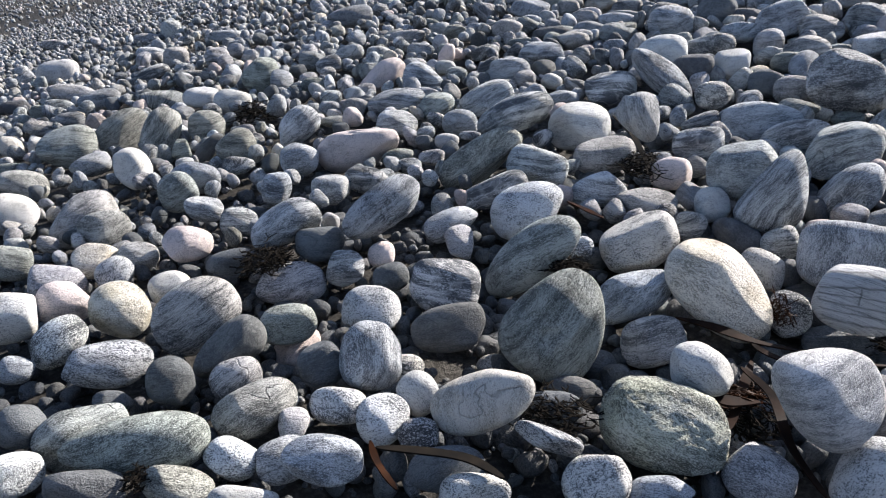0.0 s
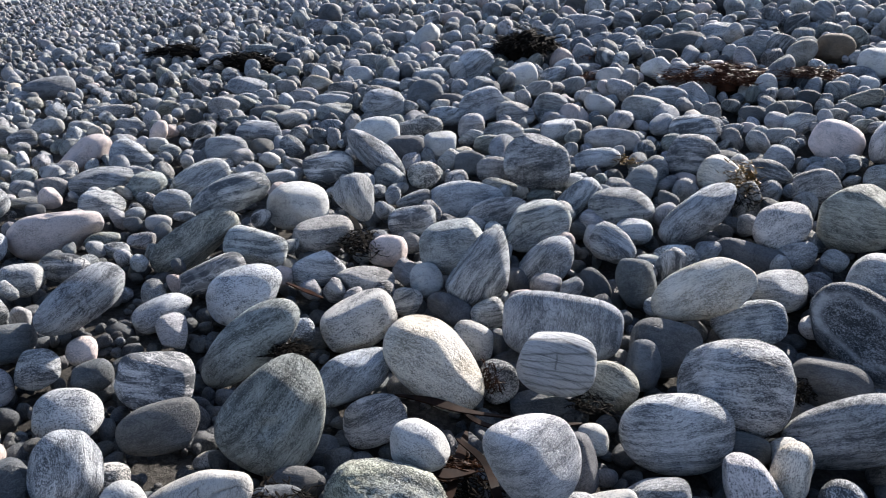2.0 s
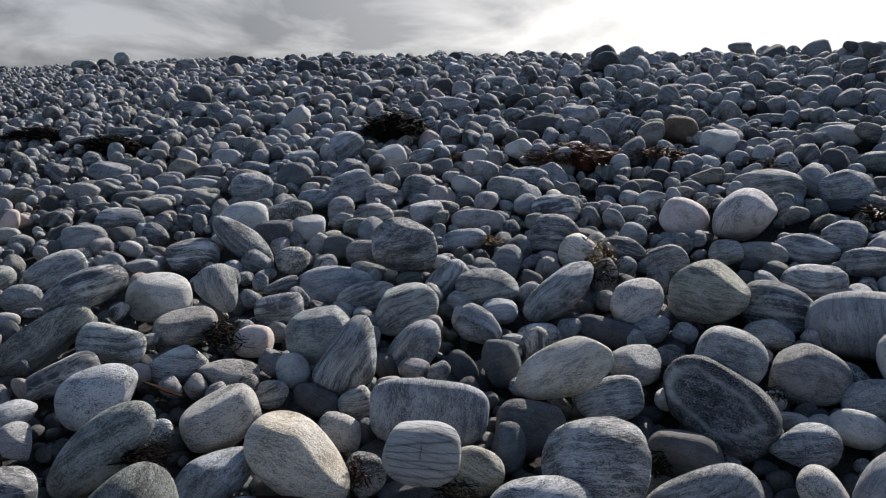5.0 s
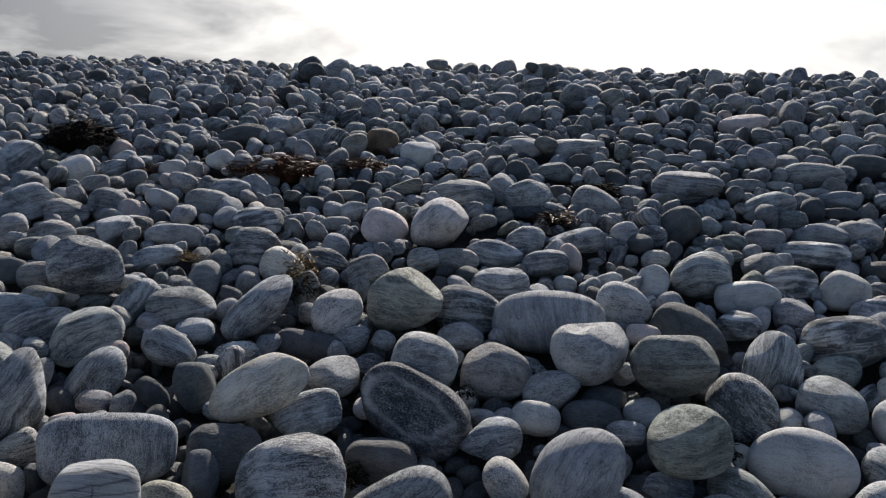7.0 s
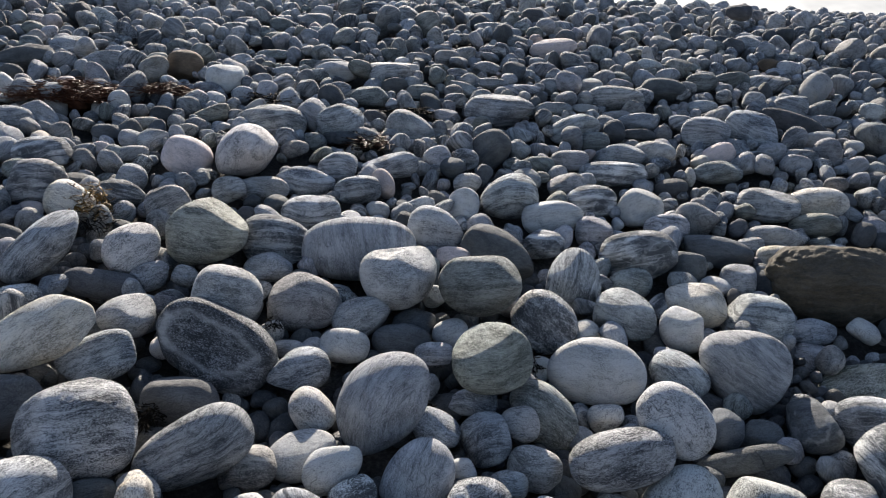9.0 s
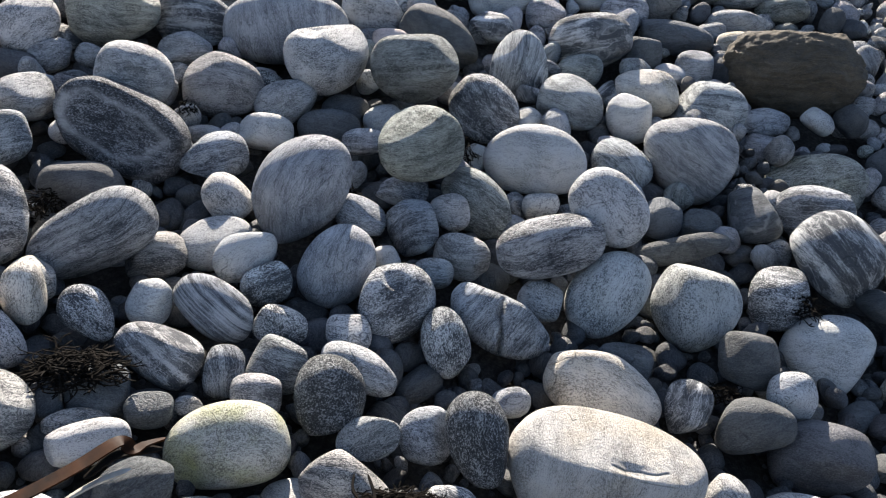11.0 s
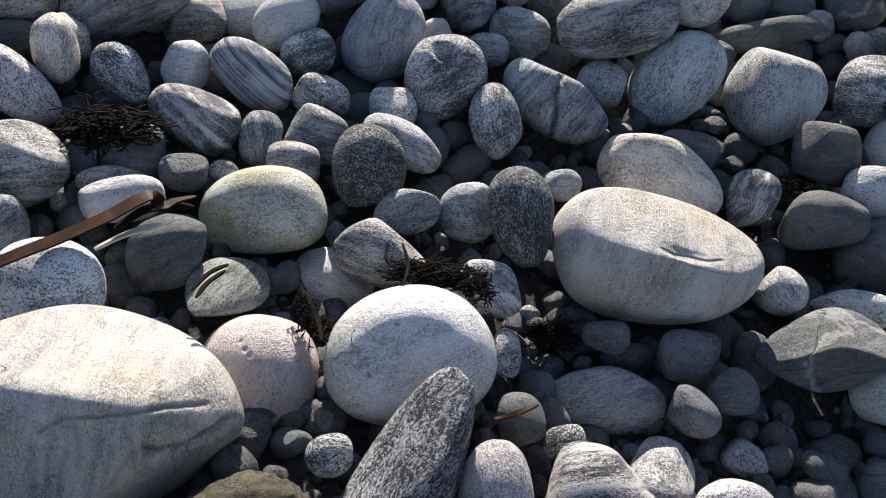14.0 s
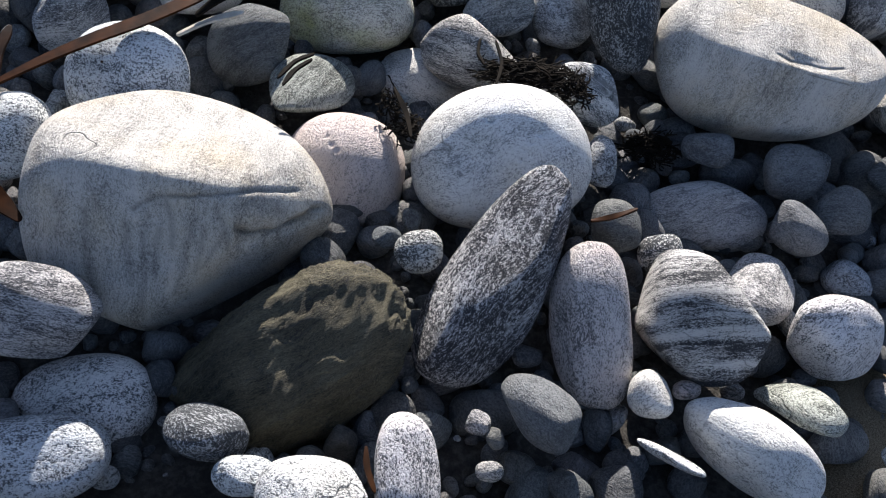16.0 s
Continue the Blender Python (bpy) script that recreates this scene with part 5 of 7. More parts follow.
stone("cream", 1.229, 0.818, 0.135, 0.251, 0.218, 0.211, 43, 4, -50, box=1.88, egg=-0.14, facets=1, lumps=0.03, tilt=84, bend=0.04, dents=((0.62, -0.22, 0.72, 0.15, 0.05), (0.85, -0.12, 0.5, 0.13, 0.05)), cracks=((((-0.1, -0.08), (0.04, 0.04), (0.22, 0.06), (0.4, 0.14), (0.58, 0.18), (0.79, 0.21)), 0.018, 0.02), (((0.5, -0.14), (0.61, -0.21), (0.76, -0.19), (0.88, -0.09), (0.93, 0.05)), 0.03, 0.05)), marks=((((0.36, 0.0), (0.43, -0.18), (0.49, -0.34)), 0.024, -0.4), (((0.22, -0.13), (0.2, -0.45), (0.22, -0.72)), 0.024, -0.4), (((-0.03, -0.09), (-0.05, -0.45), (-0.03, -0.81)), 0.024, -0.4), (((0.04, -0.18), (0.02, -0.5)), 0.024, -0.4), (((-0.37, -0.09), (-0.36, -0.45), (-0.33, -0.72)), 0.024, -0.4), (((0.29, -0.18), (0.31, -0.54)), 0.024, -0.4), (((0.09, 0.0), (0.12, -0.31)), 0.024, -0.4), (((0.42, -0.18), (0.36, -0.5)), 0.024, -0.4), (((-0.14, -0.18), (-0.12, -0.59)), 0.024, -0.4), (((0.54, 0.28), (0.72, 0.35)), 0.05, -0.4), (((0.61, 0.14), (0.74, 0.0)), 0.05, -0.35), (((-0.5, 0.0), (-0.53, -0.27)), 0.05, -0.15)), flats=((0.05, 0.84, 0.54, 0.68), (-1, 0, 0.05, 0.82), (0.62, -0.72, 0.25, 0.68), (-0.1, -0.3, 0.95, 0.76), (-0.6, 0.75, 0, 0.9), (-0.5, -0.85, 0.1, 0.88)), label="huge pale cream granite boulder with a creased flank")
stone("pink", 1.548, 0.766, 0.046, 0.120, 0.126, 0.123, 9, -55, 23, box=2.44, egg=-0.09, facets=1, lumps=0.03, bend=-0.01, dents=((0.6, 0.2, 0.77, 0.04, 0.02), (0.52, 0.1, 0.85, 0.04, 0.02), (0.45, 0.0, 0.89, 0.04, 0.02)))
stone("pale", 1.752, 0.524, 0.097, 0.179, 0.145, 0.136, 44, -6, -45, box=2.16, egg=0.01, facets=0, lumps=0.03, bend=-0.12, dents=((-0.09, 0.42, 0.9, 0.04, 0.06), (0.42, 0.3, 0.86, 0.03, 0.025), (0.38, 0.2, 0.9, 0.03, 0.025), (0.3, 0.1, 0.95, 0.03, 0.025), (0.22, 0.0, 0.98, 0.03, 0.025), (0.16, -0.12, 0.98, 0.03, 0.025), (-0.2, 0.05, 0.98, 0.03, 0.012), (-0.28, -0.1, 0.95, 0.03, 0.012), (-0.33, -0.2, 0.92, 0.03, 0.012)), flats=((0, -0.1, 1, 0.85),), label="round pale granite boulder with small pits and cracks")
stone("flecked", 1.505, 0.326, 0.105, 0.214, 0.092, 0.084, 29, -37, 1, box=2.48, egg=-0.26, facets=2, lumps=0.06, bend=0.11, flats=((0.55, 0.25, 0.8, 0.74), (-0.2, -0.6, 0.8, 0.8)), label="long black and white foliated gneiss boulder standing on end")
stone("rosy", 1.568, 0.170, 0.047, 0.148, 0.070, 0.066, -3, -44, 45, box=2.56, egg=-0.03, facets=3, lumps=0.05, bend=-0.17, dents=((0.2, 0.1, 0.97, 0.1, 0.03), (0.05, 0.3, 0.95, 0.1, 0.03)), flats=((0, 0.9, 0.4, 0.8),))
stone("zebra", 1.723, 0.029, 0.041, 0.113, 0.116, 0.118, 46, 0, -60, box=2.66, egg=-0.17, facets=1, lumps=0.04, bend=0.05, flats=((0.75, 0.66, 0.1, 0.66), (-1, 0.15, 0, 0.86), (-0.6, -0.75, 0.1, 0.78)), label="boulder striped in broad black and white bands")
stone("grey", 1.928, -0.005, -0.029, 0.067, 0.035, 0.097, 83, 1, -77, box=2.55, egg=-0.10)
stone("speckled", 1.919, -0.167, -0.039, 0.086, 0.070, 0.147, -5, -44, -30, box=1.49, egg=0.01)
stone("bluegrey", 2.050, 0.186, -0.061, 0.137, 0.078, 0.074, 40, 1, -48, box=2.43, egg=0.18, facets=2, lumps=0.03, bend=0.04, dents=((0.12, 0.0, 0.99, 0.05, 0.02), (0.14, -0.15, 0.98, 0.05, 0.02)))
stone("dark", 1.788, 0.263, 0.059, 0.048, 0.054, 0.054, 42, -11, -51, box=2.36, egg=-0.09, bend=-0.09)
stone("mottled", 1.819, 0.175, 0.027, 0.043, 0.034, 0.034, 42, -13, -59, egg=0.05)
stone("damp", 2.078, 0.001, 0.006, 0.059, 0.049, 0.063, 40, -2, -106, box=2.21, egg=-0.12, bend=0.05)
stone("pale", 1.573, -0.155, -0.007, 0.120, 0.058, 0.083, 8, -3, -93, box=2.24, egg=0.05, bend=0.07)
stone("green", 1.717, -0.181, -0.023, 0.079, 0.035, 0.057, 62, -10, -80, box=2.11, egg=0.29, bend=-0.11)
stone("speckled", 1.456, -0.065, 0.023, 0.058, 0.010, 0.056, 30, -2, -82, box=2.31, egg=0.03, bend=0.05)
stone("pale", 1.531, 0.022, 0.021, 0.036, 0.041, 0.048, 39, -34, -37, box=2.50, egg=0.33, bend=-0.14)
stone("mossy", 1.168, 0.496, 0.041, 0.223, 0.135, 0.110, 35, -21, -28, egg=0.03, facets=6, lumps=0.08, bend=0.20, ragged=0.035, flats=((0.1, 0.15, 0.97, 0.74), (0.2, -0.8, 0.5, 0.78)), label="dark olive-brown angular boulder with ragged layers")
stone("speckled", 0.896, 0.703, 0.014, 0.112, 0.084, 0.078, 41, -8, -42, egg=-0.04, facets=1, lumps=0.03)
stone("speckled", 0.785, 0.634, 0.081, 0.113, 0.065, 0.079, 41, -5, -45, egg=-0.01, facets=1, lumps=0.03)
stone("peppered", 0.977, 0.465, 0.105, 0.063, 0.040, 0.074, 34, 19, -57, egg=0.06, bend=-0.10)
stone("banded", 0.903, 0.766, 0.212, 0.105, 0.073, 0.079, 34, 29, -45, egg=-0.10)
stone("speckled", 1.004, 0.266, 0.116, 0.079, 0.067, 0.055, 12, 4, -40, box=2.47, egg=-0.06)
stone("speckled", 1.139, 0.215, 0.087, 0.081, 0.047, 0.070, -4, 28, -134, box=2.59, egg=0.14, facets=6, bend=0.01)
stone("dark", 1.363, 0.131, 0.066, 0.073, 0.049, 0.064, 29, 6, -93, box=2.19, egg=0.10, facets=6, bend=-0.06)
stone("grey", 1.287, 0.193, 0.050, 0.020, 0.020, 0.020, 32, 0, -64, egg=-0.07)
stone("speckled", 1.088, 1.086, 0.246, 0.063, 0.077, 0.063, 52, 16, -28, egg=0.06)
stone("mottled", 1.457, 0.477, 0.099, 0.044, 0.040, 0.038, 41, -0, -48, egg=0.09)
stone("dark", 1.441, 0.540, 0.102, 0.027, 0.022, 0.022, 42, 1, -46, egg=-0.12)
stone("speckled", 0.970, 0.369, 0.110, 0.046, 0.029, 0.032, 26, 10, -43, egg=-0.12)
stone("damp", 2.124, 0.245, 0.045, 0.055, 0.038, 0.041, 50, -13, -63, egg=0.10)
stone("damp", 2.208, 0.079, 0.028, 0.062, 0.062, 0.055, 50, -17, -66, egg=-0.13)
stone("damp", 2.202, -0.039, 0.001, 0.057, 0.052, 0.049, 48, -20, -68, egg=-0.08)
stone("speckled", 1.913, 0.387, 0.067, 0.036, 0.054, 0.039, 48, -9, -57, egg=-0.13)
stone("pink", 1.606, -0.017, -0.009, 0.024, 0.017, 0.019, 33, -16, -58, egg=-0.14)
stone("grey", 1.237, 0.130, 0.042, 0.022, 0.016, 0.017, 26, -4, -50, egg=0.10)
stone("dark", 1.287, 0.159, 0.041, 0.015, 0.018, 0.015, 28, -5, -51, egg=-0.05)
stone("banded", 1.531, 1.908, 0.436, 0.169, 0.120, 0.114, 74, -1, -13, box=2.24, egg=0.03, facets=3, lumps=0.05, bend=0.07, label="large grey boulder speckled above and striped below")
stone("pale", 1.296, 1.976, 0.405, 0.048, 0.049, 0.044, 63, -9, -26, egg=-0.10, lumps=0.12)
stone("grey", 1.353, 1.707, 0.347, 0.096, 0.069, 0.073, 60, -12, -29, egg=0.04)
stone("pale", 1.184, 1.702, 0.348, 0.104, 0.050, 0.055, 57, -19, -20, egg=0.13)
stone("dark", 1.748, 1.861, 0.379, 0.078, 0.059, 0.061, 64, -13, -35, egg=0.01)
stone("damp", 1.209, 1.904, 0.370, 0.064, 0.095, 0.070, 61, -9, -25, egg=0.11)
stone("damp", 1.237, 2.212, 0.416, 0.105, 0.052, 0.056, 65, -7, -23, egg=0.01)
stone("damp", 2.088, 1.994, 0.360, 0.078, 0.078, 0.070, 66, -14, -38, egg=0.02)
stone("speckled", 1.861, 1.793, 0.375, 0.063, 0.061, 0.084, 83, 2, -19, box=2.35, egg=0.01, bend=-0.02)
stone("grey", 2.494, 2.645, 0.601, 0.116, 0.087, 0.063, 91, 3, -6, box=2.42, egg=-0.04, bend=-0.03)
stone("pale", 3.440, -0.138, 0.082, 0.155, 0.141, 0.116, 59, -3, -54, box=2.38, egg=0.06)

# ---- the rest of the bank: stones past counting ----
BANK = []  # those farther up that show well enough to stand where they are


def bank_stone(look_of, x, y, z, sx, sy, sz, rx, ry, rz):
    turn = np.array(Euler([radians(a) for a in (rx, ry, rz)]).to_matrix())
    BANK.append((look_of, np.array((x, y, z)), np.array((sx, sy, sz)), turn))
    PLACED.append((x, y, z, max(sx, sy, sz), (sx * sy * sz) ** (1 / 3), turn * (sx, sy, sz)))


bank_stone("grey", 1.113, 11.913, 2.193, 0.101, 0.086, 0.084, 93, -4, -4)
bank_stone("dark", 0.991, 13.369, 2.134, 0.131, 0.114, 0.110, 92, -4, -3)
bank_stone("green", 0.727, 13.785, 2.120, 0.198, 0.108, 0.117, 92, -4, -2)
bank_stone("dark", 2.548, 11.346, 2.211, 0.136, 0.113, 0.112, 93, -4, -12)
bank_stone("banded", 1.915, 11.522, 2.125, 0.167, 0.122, 0.128, 93, -4, -8)
bank_stone("grey", 1.650, 11.844, 2.094, 0.109, 0.086, 0.087, 92, -4, -7)
bank_stone("banded", 0.709, 11.507, 1.875, 0.165, 0.075, 0.081, 91, -4, -2)
bank_stone("dark", 2.975, 9.459, 2.077, 0.135, 0.141, 0.124, 93, -4, -16)
bank_stone("green", 2.725, 9.500, 2.003, 0.141, 0.071, 0.076, 92, -4, -15)
bank_stone("banded", 2.888, 10.755, 2.194, 0.145, 0.087, 0.094, 93, -4, -14)
bank_stone("banded", 2.782, 8.402, 1.866, 0.097, 0.103, 0.090, 92, -3, -17)
bank_stone("green", 3.321, 8.976, 2.045, 0.149, 0.074, 0.080, 93, -3, -19)
bank_stone("green", 3.512, 10.490, 2.261, 0.129, 0.079, 0.085, 93, -4, -17)
bank_stone("grey", 2.125, 8.624, 1.770, 0.127, 0.086, 0.094, 91, -3, -12)
bank_stone("green", 2.180, 9.733, 1.926, 0.143, 0.058, 0.063, 92, -4, -11)
bank_stone("grey", 1.718, 9.246, 1.779, 0.110, 0.073, 0.081, 91, -3, -9)
bank_stone("wavy", 2.425, 7.791, 1.698, 0.106, 0.095, 0.090, 91, -33, -16)
bank_stone("pink", 2.655, 7.768, 1.727, 0.117, 0.074, 0.084, 91, -3, -17)
bank_stone("banded", 2.066, 7.910, 1.636, 0.127, 0.064, 0.069, 90, -3, -13)
bank_stone("grey", 1.954, 7.286, 1.513, 0.132, 0.064, 0.069, 89, -3, -13)
bank_stone("banded", 1.446, 8.299, 1.590, 0.148, 0.071, 0.077, 90, -3, -8)
bank_stone("grey", 1.607, 8.007, 1.575, 0.143, 0.074, 0.080, 90, -3, -9)
bank_stone("dark", 1.458, 7.399, 1.450, 0.118, 0.069, 0.074, 89, -3, -9)
bank_stone("grey", 1.654, 7.550, 1.514, 0.080, 0.080, 0.072, 89, -3, -10)
bank_stone("speckled", 1.155, 7.586, 1.428, 0.100, 0.065, 0.072, 89, -3, -7)
bank_stone("banded", 0.821, 7.506, 1.356, 0.148, 0.054, 0.058, 88, -2, -4)
bank_stone("banded", 0.557, 7.748, 1.351, 0.091, 0.061, 0.067, 88, -2, -2)
bank_stone("wavy", 0.852, 9.029, 1.580, 0.106, 0.053, 0.057, 90, -3, -4)
bank_stone("banded", 0.485, 7.155, 1.260, 0.131, 0.075, 0.081, 87, -2, -2)
bank_stone("dark", 0.957, 7.008, 1.303, 0.083, 0.060, 0.063, 88, -2, -6)
bank_stone("banded", 1.149, 6.483, 1.245, 0.107, 0.056, 0.060, 87, -2, -8)
bank_stone("buff", 1.078, 5.971, 1.161, 0.118, 0.079, 0.087, 86, -1, -8)
bank_stone("pale", 1.399, 6.100, 1.229, 0.110, 0.081, 0.085, 87, -2, -10)
bank_stone("banded", 1.605, 6.505, 1.324, 0.130, 0.069, 0.075, 88, -2, -12)
bank_stone("banded", 1.708, 6.274, 1.296, 0.080, 0.063, 0.064, 87, -2, -13)
bank_stone("banded", 2.128, 6.161, 1.348, 0.084, 0.076, 0.072, 88, -2, -17)
bank_stone("green", 2.176, 6.793, 1.464, 0.078, 0.060, 0.062, 89, -3, -16)
bank_stone("grey", 2.364, 6.665, 1.470, 0.100, 0.055, 0.059, 89, -3, -17)
bank_stone("banded", 1.555, 5.810, 1.188, 0.125, 0.058, 0.063, 86, -2, -12)
bank_stone("grey", 0.594, 6.116, 1.120, 0.141, 0.080, 0.087, 85, -1, -3)
bank_stone("green", 0.755, 6.244, 1.155, 0.098, 0.066, 0.072, 86, -1, -4)
bank_stone("grey", 0.862, 6.077, 1.138, 0.084, 0.056, 0.062, 86, -1, -5)
bank_stone("banded", 0.918, 5.666, 1.083, 0.097, 0.067, 0.073, 85, -1, -6)
bank_stone("banded", 1.234, 5.835, 1.150, 0.105, 0.062, 0.067, 86, -1, -9)
bank_stone("speckled", 1.125, 5.607, 1.089, 0.123, 0.048, 0.052, 85, -1, -9)
bank_stone("grey", 0.692, 5.849, 1.079, 0.058, 0.058, 0.052, 85, -1, -4)
bank_stone("green", 0.547, 5.706, 1.041, 0.083, 0.064, 0.065, 84, -0, -3)
bank_stone("speckled", 0.408, 5.643, 1.019, 0.104, 0.074, 0.079, 84, -0, -1)
bank_stone("grey", 0.930, 5.435, 1.040, 0.122, 0.058, 0.062, 84, -1, -7)
bank_stone("grey", 1.065, 5.218, 1.028, 0.111, 0.076, 0.083, 84, -1, -9)
bank_stone("speckled", 0.796, 5.223, 0.991, 0.104, 0.062, 0.067, 83, -0, -6)
bank_stone("dark", 0.686, 5.415, 1.008, 0.129, 0.057, 0.062, 84, -0, -4)
bank_stone("green", 0.491, 5.353, 0.965, 0.099, 0.035, 0.038, 83, 0, -2)
bank_stone("dark", 3.757, 9.246, 2.167, 0.090, 0.084, 0.078, 93, -3, -21)
bank_stone("dark", 3.816, 8.504, 2.080, 0.102, 0.090, 0.087, 93, -3, -23)
bank_stone("grey", 4.220, 8.024, 2.097, 0.123, 0.105, 0.102, 93, -3, -26)
bank_stone("dark", 3.804, 7.486, 1.920, 0.130, 0.097, 0.101, 92, -3, -25)
bank_stone("grey", 4.348, 7.293, 1.991, 0.175, 0.076, 0.083, 93, -3, -29)
bank_stone("banded", 4.003, 6.790, 1.825, 0.121, 0.071, 0.077, 92, -3, -29)
bank_stone("grey", 4.231, 6.774, 1.875, 0.077, 0.092, 0.076, 92, -3, -30)
bank_stone("speckled", 5.072, 7.155, 2.135, 0.101, 0.096, 0.089, 94, -3, -34)
bank_stone("grey", 5.487, 6.895, 2.175, 0.136, 0.079, 0.086, 94, -2, -37)
bank_stone("wavy", 5.175, 8.376, 2.297, 0.095, 0.070, 0.073, 94, -3, -31)
bank_stone("grey", 5.105, 6.531, 2.023, 0.069, 0.064, 0.060, 93, -2, -37)
bank_stone("banded", 3.309, 6.699, 1.676, 0.111, 0.096, 0.093, 91, -3, -24)
bank_stone("green", 4.311, 6.372, 1.816, 0.108, 0.074, 0.081, 92, -3, -32)
bank_stone("speckled", 4.351, 6.222, 1.794, 0.068, 0.068, 0.061, 91, -3, -33)
bank_stone("banded", 3.857, 6.164, 1.671, 0.102, 0.065, 0.074, 91, -3, -30)
bank_stone("speckled", 4.463, 5.510, 1.673, 0.090, 0.059, 0.066, 91, -3, -37)
bank_stone("wavy", 4.646, 5.886, 1.787, 0.125, 0.048, 0.052, 91, -3, -37)
bank_stone("wavy", 4.787, 5.550, 1.778, 0.093, 0.103, 0.088, 91, -3, -39)
bank_stone("banded", 3.599, 6.156, 1.606, 0.101, 0.050, 0.054, 90, -3, -28)
bank_stone("banded", 3.563, 5.897, 1.555, 0.088, 0.066, 0.069, 90, -3, -29)
bank_stone("speckled", 3.370, 5.937, 1.514, 0.109, 0.048, 0.052, 89, -3, -27)
bank_stone("wavy", 3.651, 5.684, 1.515, 0.095, 0.039, 0.042, 89, -3, -31)
bank_stone("green", 3.037, 6.037, 1.467, 0.087, 0.043, 0.047, 89, -3, -25)
bank_stone("banded", 2.706, 5.510, 1.314, 0.110, 0.071, 0.080, 87, -28, -22)
bank_stone("grey", 2.735, 5.260, 1.262, 0.103, 0.061, 0.066, 86, -23, -24)
bank_stone("banded", 3.064, 5.599, 1.381, 0.061, 0.041, 0.045, 88, -3, -26)
bank_stone("grey", 3.225, 5.331, 1.358, 0.048, 0.044, 0.041, 88, -3, -29)
bank_stone("mottled", 2.496, 4.971, 1.162, 0.118, 0.061, 0.066, 85, -2, -24)
bank_stone("grey", 2.756, 5.006, 1.207, 0.073, 0.051, 0.055, 86, -3, -26)
bank_stone("grey", 2.752, 4.552, 1.107, 0.085, 0.051, 0.055, 85, -3, -28)
bank_stone("banded", 2.622, 4.650, 1.104, 0.048, 0.045, 0.042, 85, -3, -27)
bank_stone("grey", 3.312, 4.666, 1.253, 0.117, 0.088, 0.091, 85, 37, -36)
bank_stone("grey", 3.294, 4.416, 1.180, 0.063, 0.063, 0.057, 85, -3, -34)
bank_stone("green", 3.477, 4.480, 1.220, 0.061, 0.043, 0.046, 86, -3, -35)
bank_stone("dark", 3.514, 4.278, 1.186, 0.099, 0.053, 0.057, 86, -3, -37)
bank_stone("buff", 3.774, 4.296, 1.238, 0.102, 0.040, 0.043, 86, -4, -39)
bank_stone("banded", 3.252, 4.129, 1.097, 0.067, 0.047, 0.050, 84, -3, -35)
bank_stone("pink", 3.350, 4.109, 1.110, 0.054, 0.044, 0.044, 84, -4, -36)
bank_stone("speckled", 3.440, 3.946, 1.092, 0.090, 0.050, 0.054, 84, -4, -38)
bank_stone("green", 3.508, 8.286, 1.970, 0.076, 0.058, 0.060, 92, -3, -21)
bank_stone("grey", 3.774, 8.056, 1.983, 0.069, 0.052, 0.054, 92, -3, -24)
bank_stone("pale", 5.676, 6.377, 2.135, 0.109, 0.077, 0.082, 94, -2, -40)
bank_stone("banded", 6.782, 5.560, 2.269, 0.107, 0.090, 0.088, 94, -1, -50)
bank_stone("banded", 6.819, 5.191, 2.234, 0.115, 0.109, 0.101, 94, -1, -52)
bank_stone("grey", 6.232, 5.094, 2.060, 0.144, 0.087, 0.094, 93, -2, -50)
bank_stone("wavy", 7.062, 5.054, 2.258, 0.144, 0.083, 0.090, 94, -1, -53)
bank_stone("banded", 6.870, 4.537, 2.151, 0.136, 0.131, 0.120, 94, -1, -55)
bank_stone("green", 6.875, 4.311, 2.109, 0.124, 0.129, 0.114, 94, -1, -57)
bank_stone("banded", 5.510, 5.365, 1.919, 0.123, 0.083, 0.091, 92, -2, -44)
bank_stone("banded", 5.669, 5.310, 1.953, 0.099, 0.089, 0.085, 93, -2, -45)
bank_stone("green", 5.946, 5.229, 2.004, 0.111, 0.076, 0.082, 93, -2, -47)
bank_stone("banded", 5.434, 5.683, 1.956, 0.110, 0.075, 0.082, 93, -2, -42)
bank_stone("green", 5.678, 5.043, 1.886, 0.092, 0.053, 0.057, 92, -2, -47)
bank_stone("grey", 6.448, 4.667, 2.030, 0.121, 0.066, 0.071, 93, -2, -53)
bank_stone("banded", 6.312, 4.259, 1.905, 0.121, 0.048, 0.052, 92, -2, -55)
bank_stone("green", 6.023, 4.075, 1.791, 0.115, 0.064, 0.070, 91, -2, -55)
bank_stone("grey", 6.153, 3.887, 1.783, 0.120, 0.051, 0.055, 91, -2, -56)
bank_stone("grey", 5.765, 4.357, 1.774, 0.110, 0.060, 0.064, 91, -3, -52)
bank_stone("grey", 5.475, 4.194, 1.662, 0.183, 0.070, 0.075, 90, -3, -51)
bank_stone("green", 5.421, 4.384, 1.675, 0.106, 0.044, 0.048, 91, -3, -50)
bank_stone("mottled", 5.261, 4.195, 1.595, 0.111, 0.055, 0.060, 90, -3, -50)
bank_stone("green", 5.377, 4.751, 1.739, 0.146, 0.041, 0.044, 91, -3, -47)
bank_stone("speckled", 5.054, 4.794, 1.670, 0.088, 0.058, 0.064, 91, -3, -45)
bank_stone("grey", 5.142, 4.402, 1.604, 0.103, 0.047, 0.051, 90, -3, -48)
bank_stone("speckled", 4.872, 4.381, 1.532, 0.083, 0.058, 0.063, 89, -3, -46)
bank_stone("banded", 4.968, 4.007, 1.485, 0.101, 0.081, 0.081, 89, -3, -49)
